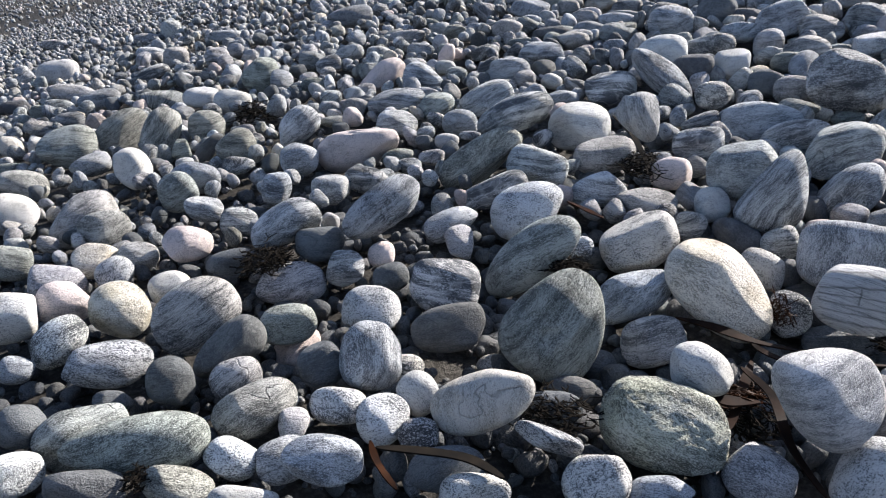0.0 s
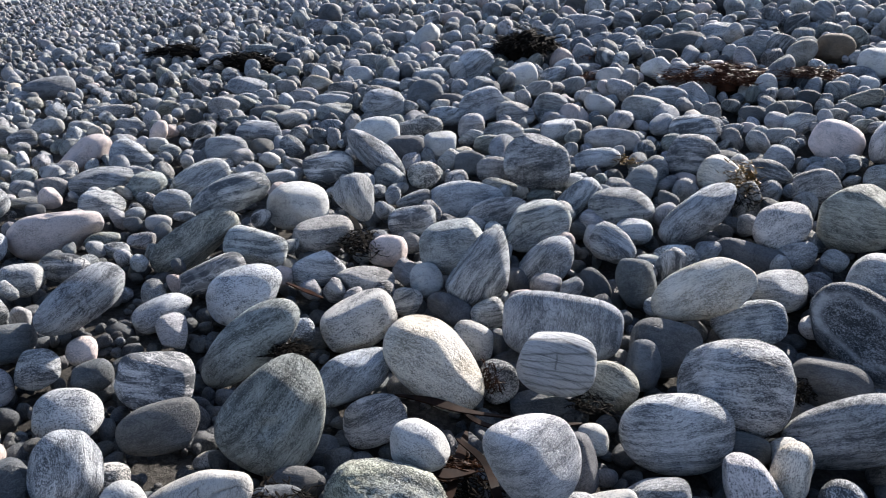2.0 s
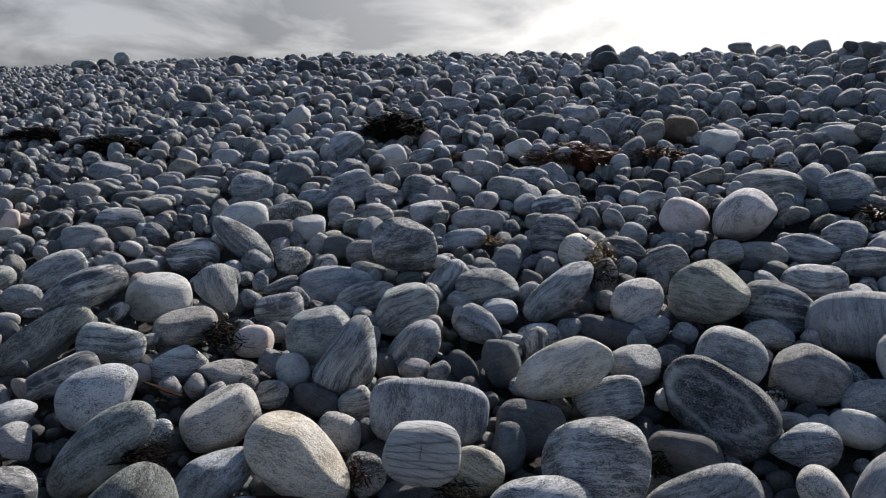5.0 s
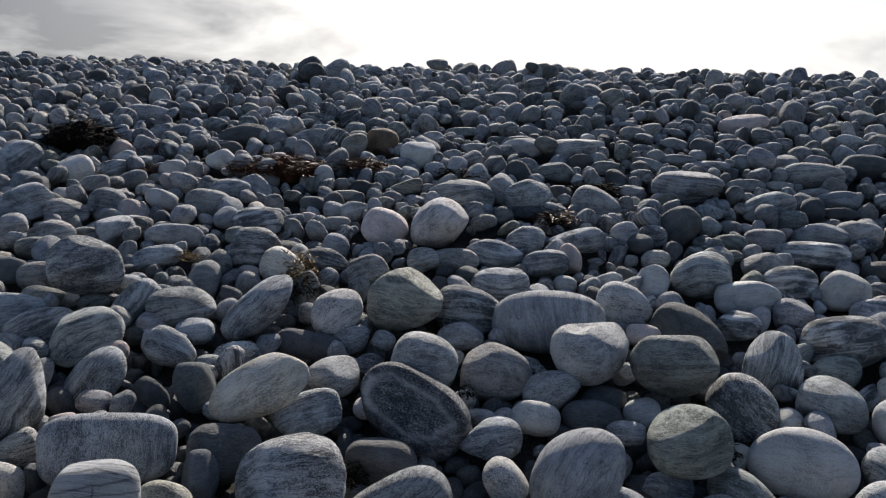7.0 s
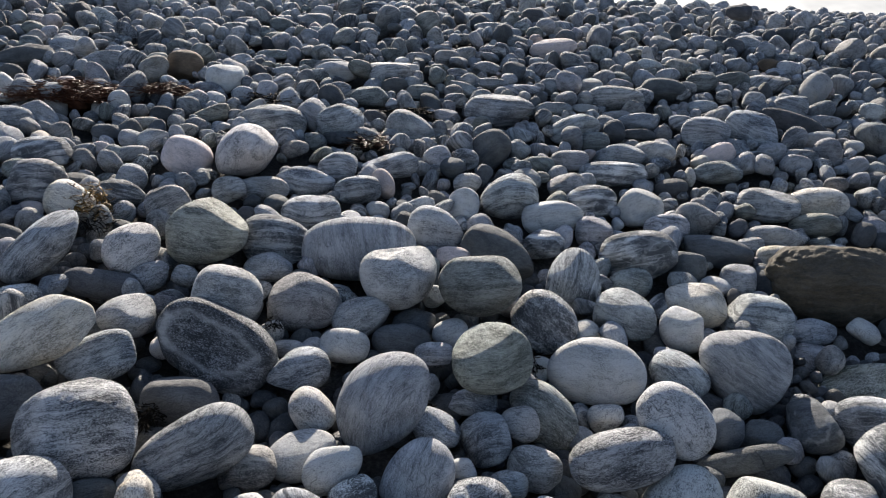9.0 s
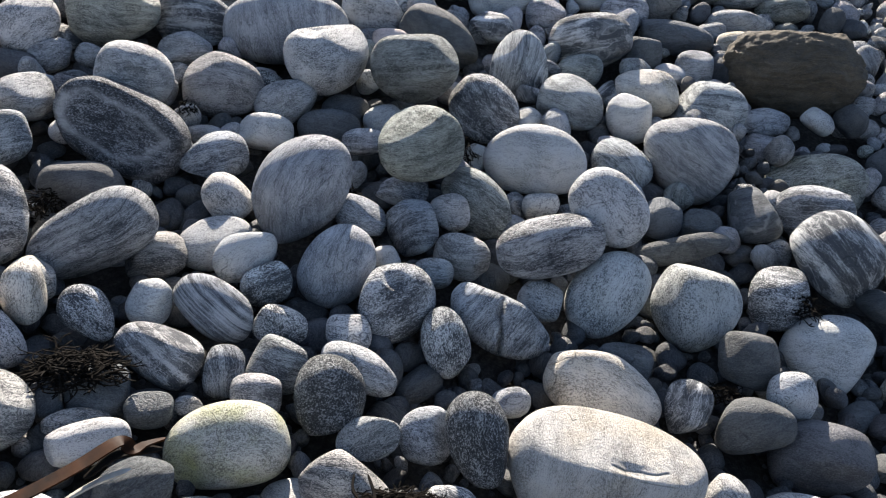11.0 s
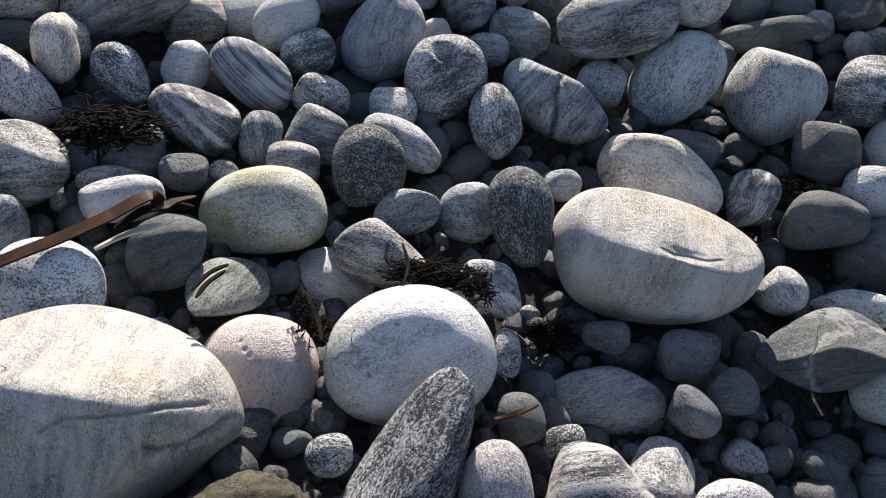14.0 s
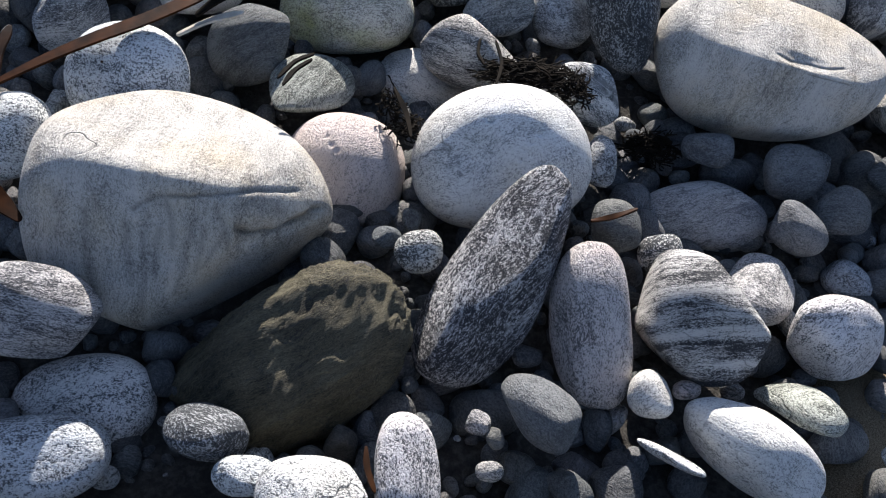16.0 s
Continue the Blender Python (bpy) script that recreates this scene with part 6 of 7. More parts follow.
bank_stone("banded", 5.149, 3.876, 1.497, 0.094, 0.065, 0.070, 89, -3, -51)
bank_stone("green", 5.215, 3.636, 1.466, 0.160, 0.076, 0.082, 89, -4, -53)
bank_stone("green", 5.564, 3.433, 1.514, 0.115, 0.062, 0.067, 89, -4, -57)
bank_stone("grey", 4.474, 4.510, 1.457, 0.101, 0.052, 0.057, 89, -3, -43)
bank_stone("speckled", 4.277, 4.416, 1.389, 0.109, 0.055, 0.059, 88, -23, -41)
bank_stone("green", 4.175, 4.139, 1.301, 0.134, 0.056, 0.060, 87, -19, -42)
bank_stone("banded", 3.910, 4.035, 1.211, 0.064, 0.046, 0.049, 86, -4, -42)
bank_stone("grey", 4.112, 3.962, 1.237, 0.065, 0.040, 0.043, 86, -4, -44)
bank_stone("green", 3.924, 3.843, 1.168, 0.070, 0.045, 0.050, 84, -34, -40)
bank_stone("dark", 3.949, 4.342, 1.294, 0.074, 0.052, 0.056, 87, -3, -40)
bank_stone("wavy", 4.021, 4.267, 1.289, 0.045, 0.045, 0.040, 87, -4, -41)
bank_stone("green", 4.387, 3.403, 1.183, 0.070, 0.063, 0.060, 85, -5, -50)
bank_stone("grey", 4.214, 3.417, 1.141, 0.089, 0.058, 0.065, 85, -5, -49)
bank_stone("dark", 4.597, 3.345, 1.213, 0.086, 0.043, 0.046, 86, -5, -52)
bank_stone("dark", 7.190, 5.549, 2.496, 0.070, 0.052, 0.054, 96, 19, -49)
bank_stone("dark", 7.020, 5.175, 2.436, 0.078, 0.056, 0.059, 96, -1, -53)
bank_stone("grey", 6.475, 6.257, 2.460, 0.116, 0.058, 0.062, 96, -1, -45)
bank_stone("dark", 4.985, 3.406, 1.337, 0.084, 0.053, 0.060, 87, -4, -54)
bank_stone("mottled", 5.634, 3.168, 1.475, 0.080, 0.056, 0.060, 89, -3, -58)
bank_stone("grey", 5.869, 3.245, 1.561, 0.125, 0.050, 0.054, 89, 17, -59)
bank_stone("grey", 6.353, 3.336, 1.734, 0.116, 0.058, 0.063, 91, -3, -60)
bank_stone("banded", 6.095, 3.446, 1.673, 0.087, 0.048, 0.052, 90, -3, -58)
bank_stone("green", 6.077, 3.613, 1.702, 0.079, 0.044, 0.048, 91, -3, -57)
bank_stone("dark", 6.396, 3.104, 1.714, 0.097, 0.088, 0.083, 91, -3, -62)
bank_stone("banded", 6.724, 3.523, 1.885, 0.104, 0.052, 0.056, 92, -3, -60)
bank_stone("grey", 6.857, 3.434, 1.900, 0.115, 0.038, 0.041, 92, -3, -61)
bank_stone("banded", 6.508, 3.649, 1.849, 0.093, 0.061, 0.068, 92, -3, -58)
bank_stone("wavy", 6.445, 3.849, 1.869, 0.094, 0.056, 0.061, 92, -3, -57)
bank_stone("grey", 7.111, 3.470, 1.995, 0.099, 0.059, 0.064, 93, -3, -62)
bank_stone("banded", 6.838, 3.881, 1.988, 0.103, 0.049, 0.053, 93, -3, -58)
bank_stone("grey", 7.483, 4.093, 2.215, 0.118, 0.070, 0.075, 94, -3, -60)
bank_stone("dark", 7.844, 3.729, 2.266, 0.109, 0.098, 0.093, 94, -3, -63)
bank_stone("grey", 7.264, 3.819, 2.108, 0.185, 0.067, 0.072, 94, -3, -60)
bank_stone("grey", 6.118, 3.138, 1.612, 0.128, 0.047, 0.051, 90, -3, -60)
bank_stone("banded", 6.148, 2.909, 1.572, 0.168, 0.051, 0.055, 90, -3, -62)
bank_stone("speckled", 5.376, 3.080, 1.373, 0.092, 0.046, 0.050, 88, -3, -57)
bank_stone("banded", 5.152, 2.975, 1.287, 0.055, 0.066, 0.054, 87, -3, -57)
bank_stone("mottled", 5.197, 2.817, 1.273, 0.080, 0.073, 0.069, 86, -4, -58)
bank_stone("banded", 5.525, 2.827, 1.362, 0.126, 0.054, 0.058, 87, -12, -60)
bank_stone("banded", 5.438, 2.500, 1.268, 0.107, 0.070, 0.078, 86, -4, -62)
bank_stone("dark", 4.571, 3.306, 1.198, 0.105, 0.042, 0.045, 85, -3, -50)
bank_stone("grey", 8.452, 3.385, 2.352, 0.086, 0.074, 0.072, 95, -2, -67)
bank_stone("dark", 8.520, 1.936, 2.396, 0.120, 0.076, 0.086, 95, -1, -76)
bank_stone("grey", 7.942, 2.439, 2.059, 0.114, 0.078, 0.085, 93, -2, -72)
bank_stone("green", 7.931, 2.746, 2.109, 0.100, 0.068, 0.074, 93, -2, -69)
bank_stone("green", 7.493, 2.529, 1.929, 0.088, 0.064, 0.068, 92, -3, -70)
bank_stone("speckled", 7.309, 2.322, 1.831, 0.124, 0.071, 0.077, 92, -3, -71)
bank_stone("green", 7.427, 2.105, 1.830, 0.110, 0.086, 0.088, 92, -3, -73)
bank_stone("grey", 8.227, 2.178, 2.095, 0.117, 0.074, 0.084, 93, -2, -74)
bank_stone("dark", 8.355, 2.045, 2.106, 0.129, 0.070, 0.075, 93, -2, -75)
bank_stone("banded", 8.463, 1.815, 2.104, 0.146, 0.086, 0.093, 93, -2, -77)
bank_stone("brown", 8.088, 1.515, 1.912, 0.097, 0.061, 0.069, 92, -3, -78)
bank_stone("speckled", 8.090, 1.349, 1.885, 0.102, 0.076, 0.079, 92, -3, -79)
bank_stone("green", 7.271, 1.842, 1.720, 0.125, 0.083, 0.092, 91, -3, -74)
bank_stone("green", 7.521, 1.665, 1.760, 0.152, 0.071, 0.077, 91, -3, -76)
bank_stone("banded", 7.627, 1.414, 1.743, 0.182, 0.077, 0.083, 91, -3, -78)
bank_stone("banded", 8.124, 1.042, 1.833, 0.178, 0.081, 0.088, 92, -23, -82)
bank_stone("banded", 7.280, 1.143, 1.571, 0.132, 0.091, 0.098, 90, -4, -80)
bank_stone("grey", 6.841, 1.701, 1.531, 0.122, 0.056, 0.061, 89, -4, -74)
bank_stone("banded", 6.633, 2.973, 1.747, 0.117, 0.063, 0.068, 91, -3, -64)
bank_stone("grey", 6.738, 2.725, 1.729, 0.108, 0.068, 0.073, 91, -3, -66)
bank_stone("grey", 6.356, 2.766, 1.616, 0.077, 0.069, 0.066, 90, -3, -64)
bank_stone("grey", 6.752, 2.340, 1.649, 0.110, 0.066, 0.072, 90, -3, -69)
bank_stone("grey", 6.007, 2.536, 1.449, 0.137, 0.060, 0.065, 88, -4, -65)
bank_stone("pale", 6.212, 2.380, 1.468, 0.098, 0.041, 0.044, 89, -4, -67)
bank_stone("grey", 6.283, 2.156, 1.438, 0.115, 0.037, 0.040, 88, -4, -69)
bank_stone("grey", 6.249, 1.976, 1.402, 0.145, 0.069, 0.074, 88, -4, -70)
bank_stone("dark", 6.074, 1.925, 1.320, 0.145, 0.043, 0.046, 87, -4, -70)
bank_stone("green", 5.747, 2.089, 1.266, 0.109, 0.068, 0.073, 86, -4, -67)
bank_stone("banded", 6.454, 1.716, 1.408, 0.098, 0.066, 0.072, 88, -4, -73)
bank_stone("dark", 6.994, 1.069, 1.454, 0.243, 0.087, 0.094, 88, 14, -80)
bank_stone("grey", 7.244, 0.872, 1.479, 0.112, 0.054, 0.058, 89, -4, -82)
bank_stone("pale", 6.865, 0.882, 1.353, 0.149, 0.059, 0.064, 87, -20, -81)
bank_stone("grey", 6.677, 0.752, 1.277, 0.099, 0.111, 0.094, 87, -5, -82)
bank_stone("banded", 6.517, 0.909, 1.241, 0.133, 0.060, 0.065, 86, -5, -80)
bank_stone("banded", 6.279, 1.167, 1.217, 0.129, 0.055, 0.059, 86, -5, -77)
bank_stone("mottled", 5.763, 1.631, 1.154, 0.081, 0.051, 0.058, 85, -5, -72)
bank_stone("grey", 5.372, 2.090, 1.151, 0.124, 0.071, 0.076, 85, -4, -66)
bank_stone("green", 5.184, 2.223, 1.120, 0.111, 0.059, 0.064, 85, -4, -64)
bank_stone("pale", -3.247, 6.743, 0.564, 0.168, 0.128, 0.132, 83, 3, 26)
bank_stone("grey", -2.694, 5.788, 0.562, 0.161, 0.072, 0.078, 82, 4, 25)
bank_stone("grey", -2.293, 5.319, 0.595, 0.135, 0.069, 0.075, 81, -11, 26)
bank_stone("pale", -1.469, 4.883, 0.688, 0.108, 0.068, 0.073, 81, -7, 19)
bank_stone("banded", -1.758, 4.988, 0.653, 0.147, 0.063, 0.068, 81, 3, 20)
bank_stone("grey", -2.105, 6.346, 0.747, 0.097, 0.088, 0.083, 84, 2, 19)
bank_stone("speckled", -2.691, 7.965, 0.808, 0.099, 0.105, 0.092, 85, 2, 19)
bank_stone("grey", -2.495, 6.884, 0.714, 0.130, 0.063, 0.068, 84, 2, 21)
bank_stone("banded", -2.898, 7.894, 0.735, 0.133, 0.061, 0.066, 85, 2, 21)
bank_stone("banded", -1.690, 6.031, 0.785, 0.091, 0.082, 0.078, 83, 2, 16)
bank_stone("banded", -1.878, 6.935, 0.844, 0.141, 0.066, 0.071, 85, 1, 16)
bank_stone("grey", -1.620, 6.294, 0.813, 0.064, 0.056, 0.054, 84, 2, 15)
bank_stone("banded", -1.736, 5.610, 0.713, 0.124, 0.047, 0.050, 82, 2, 18)
bank_stone("wavy", -2.165, 5.910, 0.674, 0.158, 0.058, 0.063, 82, -22, 24)
bank_stone("banded", -4.661, 9.638, 0.499, 0.176, 0.070, 0.076, 85, 3, 26)
bank_stone("banded", -2.600, 5.398, 0.535, 0.096, 0.056, 0.060, 81, 4, 26)
bank_stone("banded", -2.271, 4.831, 0.548, 0.089, 0.064, 0.068, 80, 5, 25)
bank_stone("pink", -2.056, 4.734, 0.571, 0.065, 0.052, 0.052, 80, 4, 24)
bank_stone("banded", -2.450, 4.821, 0.508, 0.097, 0.054, 0.058, 80, 5, 27)
bank_stone("dark", -3.087, 5.735, 0.465, 0.113, 0.061, 0.065, 81, 5, 28)
bank_stone("green", -2.721, 5.350, 0.505, 0.060, 0.056, 0.052, 81, 5, 27)
bank_stone("buff", -2.426, 4.421, 0.481, 0.068, 0.068, 0.061, 79, 6, 29)
bank_stone("green", -1.260, 3.863, 0.601, 0.049, 0.060, 0.049, 77, 4, 19)
bank_stone("dark", -1.121, 3.870, 0.614, 0.092, 0.043, 0.047, 74, -40, 28)
bank_stone("mottled", -0.902, 3.570, 0.603, 0.072, 0.042, 0.046, 76, 3, 15)
bank_stone("grey", -1.687, 3.792, 0.543, 0.098, 0.056, 0.061, 77, -14, 29)
bank_stone("green", -2.198, 3.993, 0.469, 0.074, 0.034, 0.037, 77, 7, 29)
bank_stone("grey", -0.801, 6.766, 1.021, 0.187, 0.089, 0.096, 86, -9, 8)
bank_stone("banded", -0.282, 5.857, 0.956, 0.127, 0.050, 0.054, 85, 0, 4)
bank_stone("grey", -0.042, 5.505, 0.939, 0.054, 0.068, 0.055, 84, 0, 2)
bank_stone("green", 0.064, 5.771, 0.991, 0.094, 0.057, 0.061, 85, -0, 0)
bank_stone("wavy", 0.424, 5.777, 1.036, 0.094, 0.057, 0.061, 85, -20, -1)
bank_stone("banded", 0.577, 5.802, 1.057, 0.076, 0.053, 0.057, 86, -0, -5)
bank_stone("grey", 0.727, 5.882, 1.085, 0.046, 0.050, 0.043, 86, -0, -6)
bank_stone("banded", 0.838, 5.293, 1.004, 0.091, 0.052, 0.057, 85, -1, -8)
bank_stone("green", 0.746, 5.459, 1.020, 0.090, 0.050, 0.054, 85, -1, -7)
bank_stone("banded", -0.163, 5.381, 0.909, 0.088, 0.056, 0.063, 84, 0, 3)
bank_stone("speckled", -0.426, 5.438, 0.884, 0.082, 0.054, 0.060, 83, 1, 6)
bank_stone("speckled", -0.653, 5.542, 0.871, 0.103, 0.059, 0.063, 83, -19, 10)
bank_stone("grey", -0.890, 5.471, 0.835, 0.091, 0.066, 0.070, 83, 1, 10)
bank_stone("wavy", -0.757, 5.318, 0.829, 0.085, 0.057, 0.062, 82, -19, 12)
bank_stone("grey", -0.443, 5.015, 0.827, 0.079, 0.056, 0.060, 82, 1, 6)
bank_stone("pink", 0.051, 5.250, 0.906, 0.076, 0.041, 0.045, 83, -0, 1)
bank_stone("mottled", 0.245, 5.180, 0.921, 0.095, 0.051, 0.055, 83, -20, 1)
bank_stone("pale", 0.004, 4.954, 0.860, 0.065, 0.046, 0.049, 83, 0, 1)
bank_stone("banded", 0.073, 4.792, 0.843, 0.063, 0.044, 0.047, 82, -0, 0)
bank_stone("green", -0.770, 4.810, 0.766, 0.077, 0.058, 0.060, 81, 1, 10)
bank_stone("grey", -0.599, 4.362, 0.720, 0.067, 0.041, 0.044, 80, 1, 9)
bank_stone("banded", -0.630, 4.568, 0.743, 0.061, 0.043, 0.046, 81, 1, 9)
bank_stone("grey", -0.456, 4.292, 0.733, 0.072, 0.057, 0.058, 80, 1, 7)
bank_stone("green", -0.541, 4.128, 0.693, 0.083, 0.033, 0.036, 79, 1, 9)
bank_stone("pale", 0.038, 3.732, 0.683, 0.057, 0.037, 0.042, 78, 0, 1)
bank_stone("dark", -0.070, 3.736, 0.676, 0.042, 0.035, 0.035, 77, 0, 3)
bank_stone("banded", -0.026, 3.535, 0.652, 0.059, 0.038, 0.043, 76, 0, 2)
bank_stone("banded", -0.122, 3.456, 0.635, 0.056, 0.035, 0.038, 76, 1, 4)
bank_stone("green", -0.186, 3.581, 0.648, 0.077, 0.034, 0.036, 76, -14, 8)
bank_stone("grey", 0.624, 4.222, 0.799, 0.084, 0.045, 0.048, 81, -1, -7)
bank_stone("wavy", 0.718, 4.432, 0.837, 0.059, 0.035, 0.038, 81, -1, -8)
bank_stone("pale", 0.596, 4.514, 0.846, 0.060, 0.045, 0.047, 82, -1, -6)
bank_stone("banded", 0.147, 3.812, 0.693, 0.051, 0.023, 0.025, 78, -0, -0)
bank_stone("green", 1.097, 5.268, 1.037, 0.108, 0.070, 0.078, 84, -26, -8)
bank_stone("banded", 1.186, 5.684, 1.107, 0.113, 0.041, 0.045, 86, -1, -11)
bank_stone("grey", 0.969, 5.802, 1.106, 0.088, 0.054, 0.058, 86, -1, -8)
bank_stone("banded", 1.023, 5.015, 0.974, 0.073, 0.050, 0.055, 84, -1, -10)
bank_stone("mottled", 1.490, 4.777, 0.991, 0.169, 0.072, 0.077, 84, -17, -14)
bank_stone("banded", 1.754, 5.004, 1.062, 0.124, 0.062, 0.067, 85, -2, -18)
bank_stone("dark", 1.891, 5.307, 1.134, 0.102, 0.051, 0.055, 86, -1, -18)
bank_stone("green", 1.827, 4.425, 0.954, 0.084, 0.062, 0.065, 83, -3, -21)
bank_stone("grey", 1.740, 4.055, 0.872, 0.101, 0.072, 0.076, 82, -3, -21)
bank_stone("green", 1.681, 3.841, 0.814, 0.096, 0.055, 0.059, 80, -4, -22)
bank_stone("green", 1.859, 3.710, 0.794, 0.073, 0.038, 0.041, 80, -5, -24)
bank_stone("grey", 1.137, 3.882, 0.772, 0.040, 0.048, 0.039, 80, -3, -14)
bank_stone("banded", 1.223, 3.809, 0.762, 0.092, 0.037, 0.040, 78, -23, -12)
bank_stone("grey", 2.279, 4.476, 1.025, 0.098, 0.072, 0.075, 84, -3, -26)
bank_stone("banded", 2.402, 4.852, 1.138, 0.112, 0.105, 0.098, 86, -2, -25)
bank_stone("pale", 2.291, 5.189, 1.166, 0.095, 0.048, 0.052, 87, -1, -23)
bank_stone("green", 2.151, 4.589, 1.012, 0.079, 0.030, 0.032, 84, -3, -24)

MIX = ["banded"] * 16 + ["grey"] * 26 + ["bluegrey"] * 16 + ["wavy"] * 5 + ["speckled"] * 9 + ["dark"] * 9 + ["pale"] * 2 + ["pink"] * 2 + ["green"] * 6 + ["mottled"] * 3 + ["buff"] * 2
DEEP = ["damp"] * 12 + ["dark"] * 3 + ["grey"] * 1  # small stones down in the gaps, mostly with the shade there put into their colour
KINDS = sorted(ROCKS)


def spread():
    """Packs stones of falling size over the bank, clear of those placed singly and of one another."""
    rs = np.random.RandomState(5)
    cell = 0.25
    grid = {}

    def put(x, y, r):
        grid.setdefault((int(x // cell), int(y // cell)), []).append((x, y, r))

    def free(x, y, r, gap):
        reach = int((r + 0.32) // cell) + 1
        cx, cy = int(x // cell), int(y // cell)
        for i in range(cx - reach, cx + reach + 1):
            for j in range(cy - reach, cy + reach + 1):
                for px, py, pr in grid.get((i, j), ()):
                    if (px - x) ** 2 + (py - y) ** 2 < (gap * (pr + r)) ** 2:
                        return False
        return True

    for x, y, z, big, size, ax in PLACED:
        cov = ax @ ax.T
        put(x, y, 0.5 * (math.sqrt(cov[0, 0]) + math.sqrt(cov[1, 1])))
    out = []
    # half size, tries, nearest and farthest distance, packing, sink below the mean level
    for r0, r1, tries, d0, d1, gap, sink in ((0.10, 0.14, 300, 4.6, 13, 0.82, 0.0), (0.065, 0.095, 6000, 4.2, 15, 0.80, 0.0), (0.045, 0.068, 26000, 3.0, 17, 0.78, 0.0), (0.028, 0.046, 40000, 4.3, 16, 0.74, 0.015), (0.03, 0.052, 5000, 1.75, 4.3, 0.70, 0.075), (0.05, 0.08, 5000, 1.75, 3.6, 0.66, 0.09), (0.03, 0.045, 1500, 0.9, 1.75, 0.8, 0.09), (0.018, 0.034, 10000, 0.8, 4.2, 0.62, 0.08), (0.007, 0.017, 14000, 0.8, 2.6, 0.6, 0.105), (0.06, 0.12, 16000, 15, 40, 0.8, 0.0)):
        for _ in range(tries):
            az = radians(rs.uniform(-42, 108))
            d = math.sqrt(rs.uniform(d0 * d0, d1 * d1))
            x, y = HUB[0] + d * math.sin(az), HUB[1] + d * math.cos(az)
            if dy_crest(x, y) > 1.8:
                continue
            t = min(max((math.degrees(az) + 25) / 55, 0), 1)
            r = rs.uniform(r0, r1) * (0.55 + 0.45 * t * t * (3 - 2 * t)) * (1 - 0.35 * (1 - t) * min(max((d - 6) / 6, 0), 1))  # the stones are smaller towards the low end of the beach
            if free(x, y, r, gap):
                put(x, y, r)
                out.append((x, y, r, d, sink))
    # the beach goes on beside and behind the way: coarser, since it is only seen from afar
    for r0, r1, tries, d0, d1, gap, sink in ((0.09, 0.15, 1800, 0.1, 11, 0.85, 0.02), (0.05, 0.085, 7000, 0.1, 9, 0.82, 0.03), (0.03, 0.05, 2500, 0.1, 4, 0.8, 0.05)):
        for _ in range(tries):
            d = math.sqrt(rs.uniform(d0 * d0, d1 * d1))
            az = radians(rs.uniform(104, 321) if d > 0.75 else rs.uniform(0, 360))
            x, y, r = HUB[0] + d * math.sin(az), HUB[1] + d * math.cos(az), rs.uniform(r0, r1)
            if free(x, y, r, gap):
                put(x, y, r)
                out.append((x, y, r, d + 4.5, sink))
    return out


def dy_crest(x, y):
    return (x - HUB[0]) * 0.848 + (y - HUB[1]) * 0.530 - 9.2


def scatter():
    rs = np.random.RandomState(11)
    forms = {lv: [pebble_form(lv, 900 + i, rs.uniform(2.0, 2.9), rs.uniform(-0.28, 0.28), 5, 0.08)[0] for i in range(24)] for lv in (2, 3, 4)}
    bins = {}
    for x, y, r, d, sink in spread():
        px = r / d
        lv = 4 if px > 0.028 else 3 if px > 0.006 else 2
        key = "near_cobbles" if d < 4.5 else "bank_stones" if d < 11 else "far_stones"
        bins.setdefault((key), []).append((x, y, r, lv, sink))
    made = []
    for key, rows in bins.items():
        V, F, G, I, n = [], [], [], [], 0
        for look_of, at, half, M in BANK if key == "bank_stones" else ():
            p, f = forms[4][rs.randint(24)], BALLS[4][1]
            q = p * half
            V.append(q @ M.T + at)
            T = np.array(Euler((math.pi / 2 + rs.normal(0, 0.4), rs.normal(0, 0.4), 0)).to_matrix())
            G.append(q @ T.T + rs.uniform(0, 40, 3))
            F.append(f + n)
            n += len(p)
            I.append(np.full(len(f), KINDS.index(look_of)))
        for x, y, r, lv, sink in rows:
            p = forms[lv][rs.randint(24)]
            ax = r * np.array((rs.uniform(1.0, 1.4), rs.uniform(0.85, 1.1), rs.uniform(0.66, 1.0)))
            q = p * ax
            M = np.array(Euler((rs.normal(0, 0.65), rs.normal(0, 0.65), rs.uniform(0, 6.28))).to_matrix())
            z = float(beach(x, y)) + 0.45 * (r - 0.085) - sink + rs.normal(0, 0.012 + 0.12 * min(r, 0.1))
            V.append(q @ M.T + (x, y, z))
            T = np.array(Euler((rs.normal(0, 0.5), rs.normal(0, 0.5), rs.uniform(0, 6.28))).to_matrix())
            G.append(q @ T.T + rs.uniform(0, 40, 3))
            f = BALLS[lv][1]
            F.append(f + n)
            n += len(p)
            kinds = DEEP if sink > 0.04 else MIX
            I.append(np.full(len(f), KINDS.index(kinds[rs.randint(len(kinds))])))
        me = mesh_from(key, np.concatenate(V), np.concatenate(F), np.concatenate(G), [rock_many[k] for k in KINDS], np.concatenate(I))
        made.append(tagged(new(key, me), "countless sea-rounded grey stones heaped on the bank", "stones", kind="stuff"))
    return made


scatter()

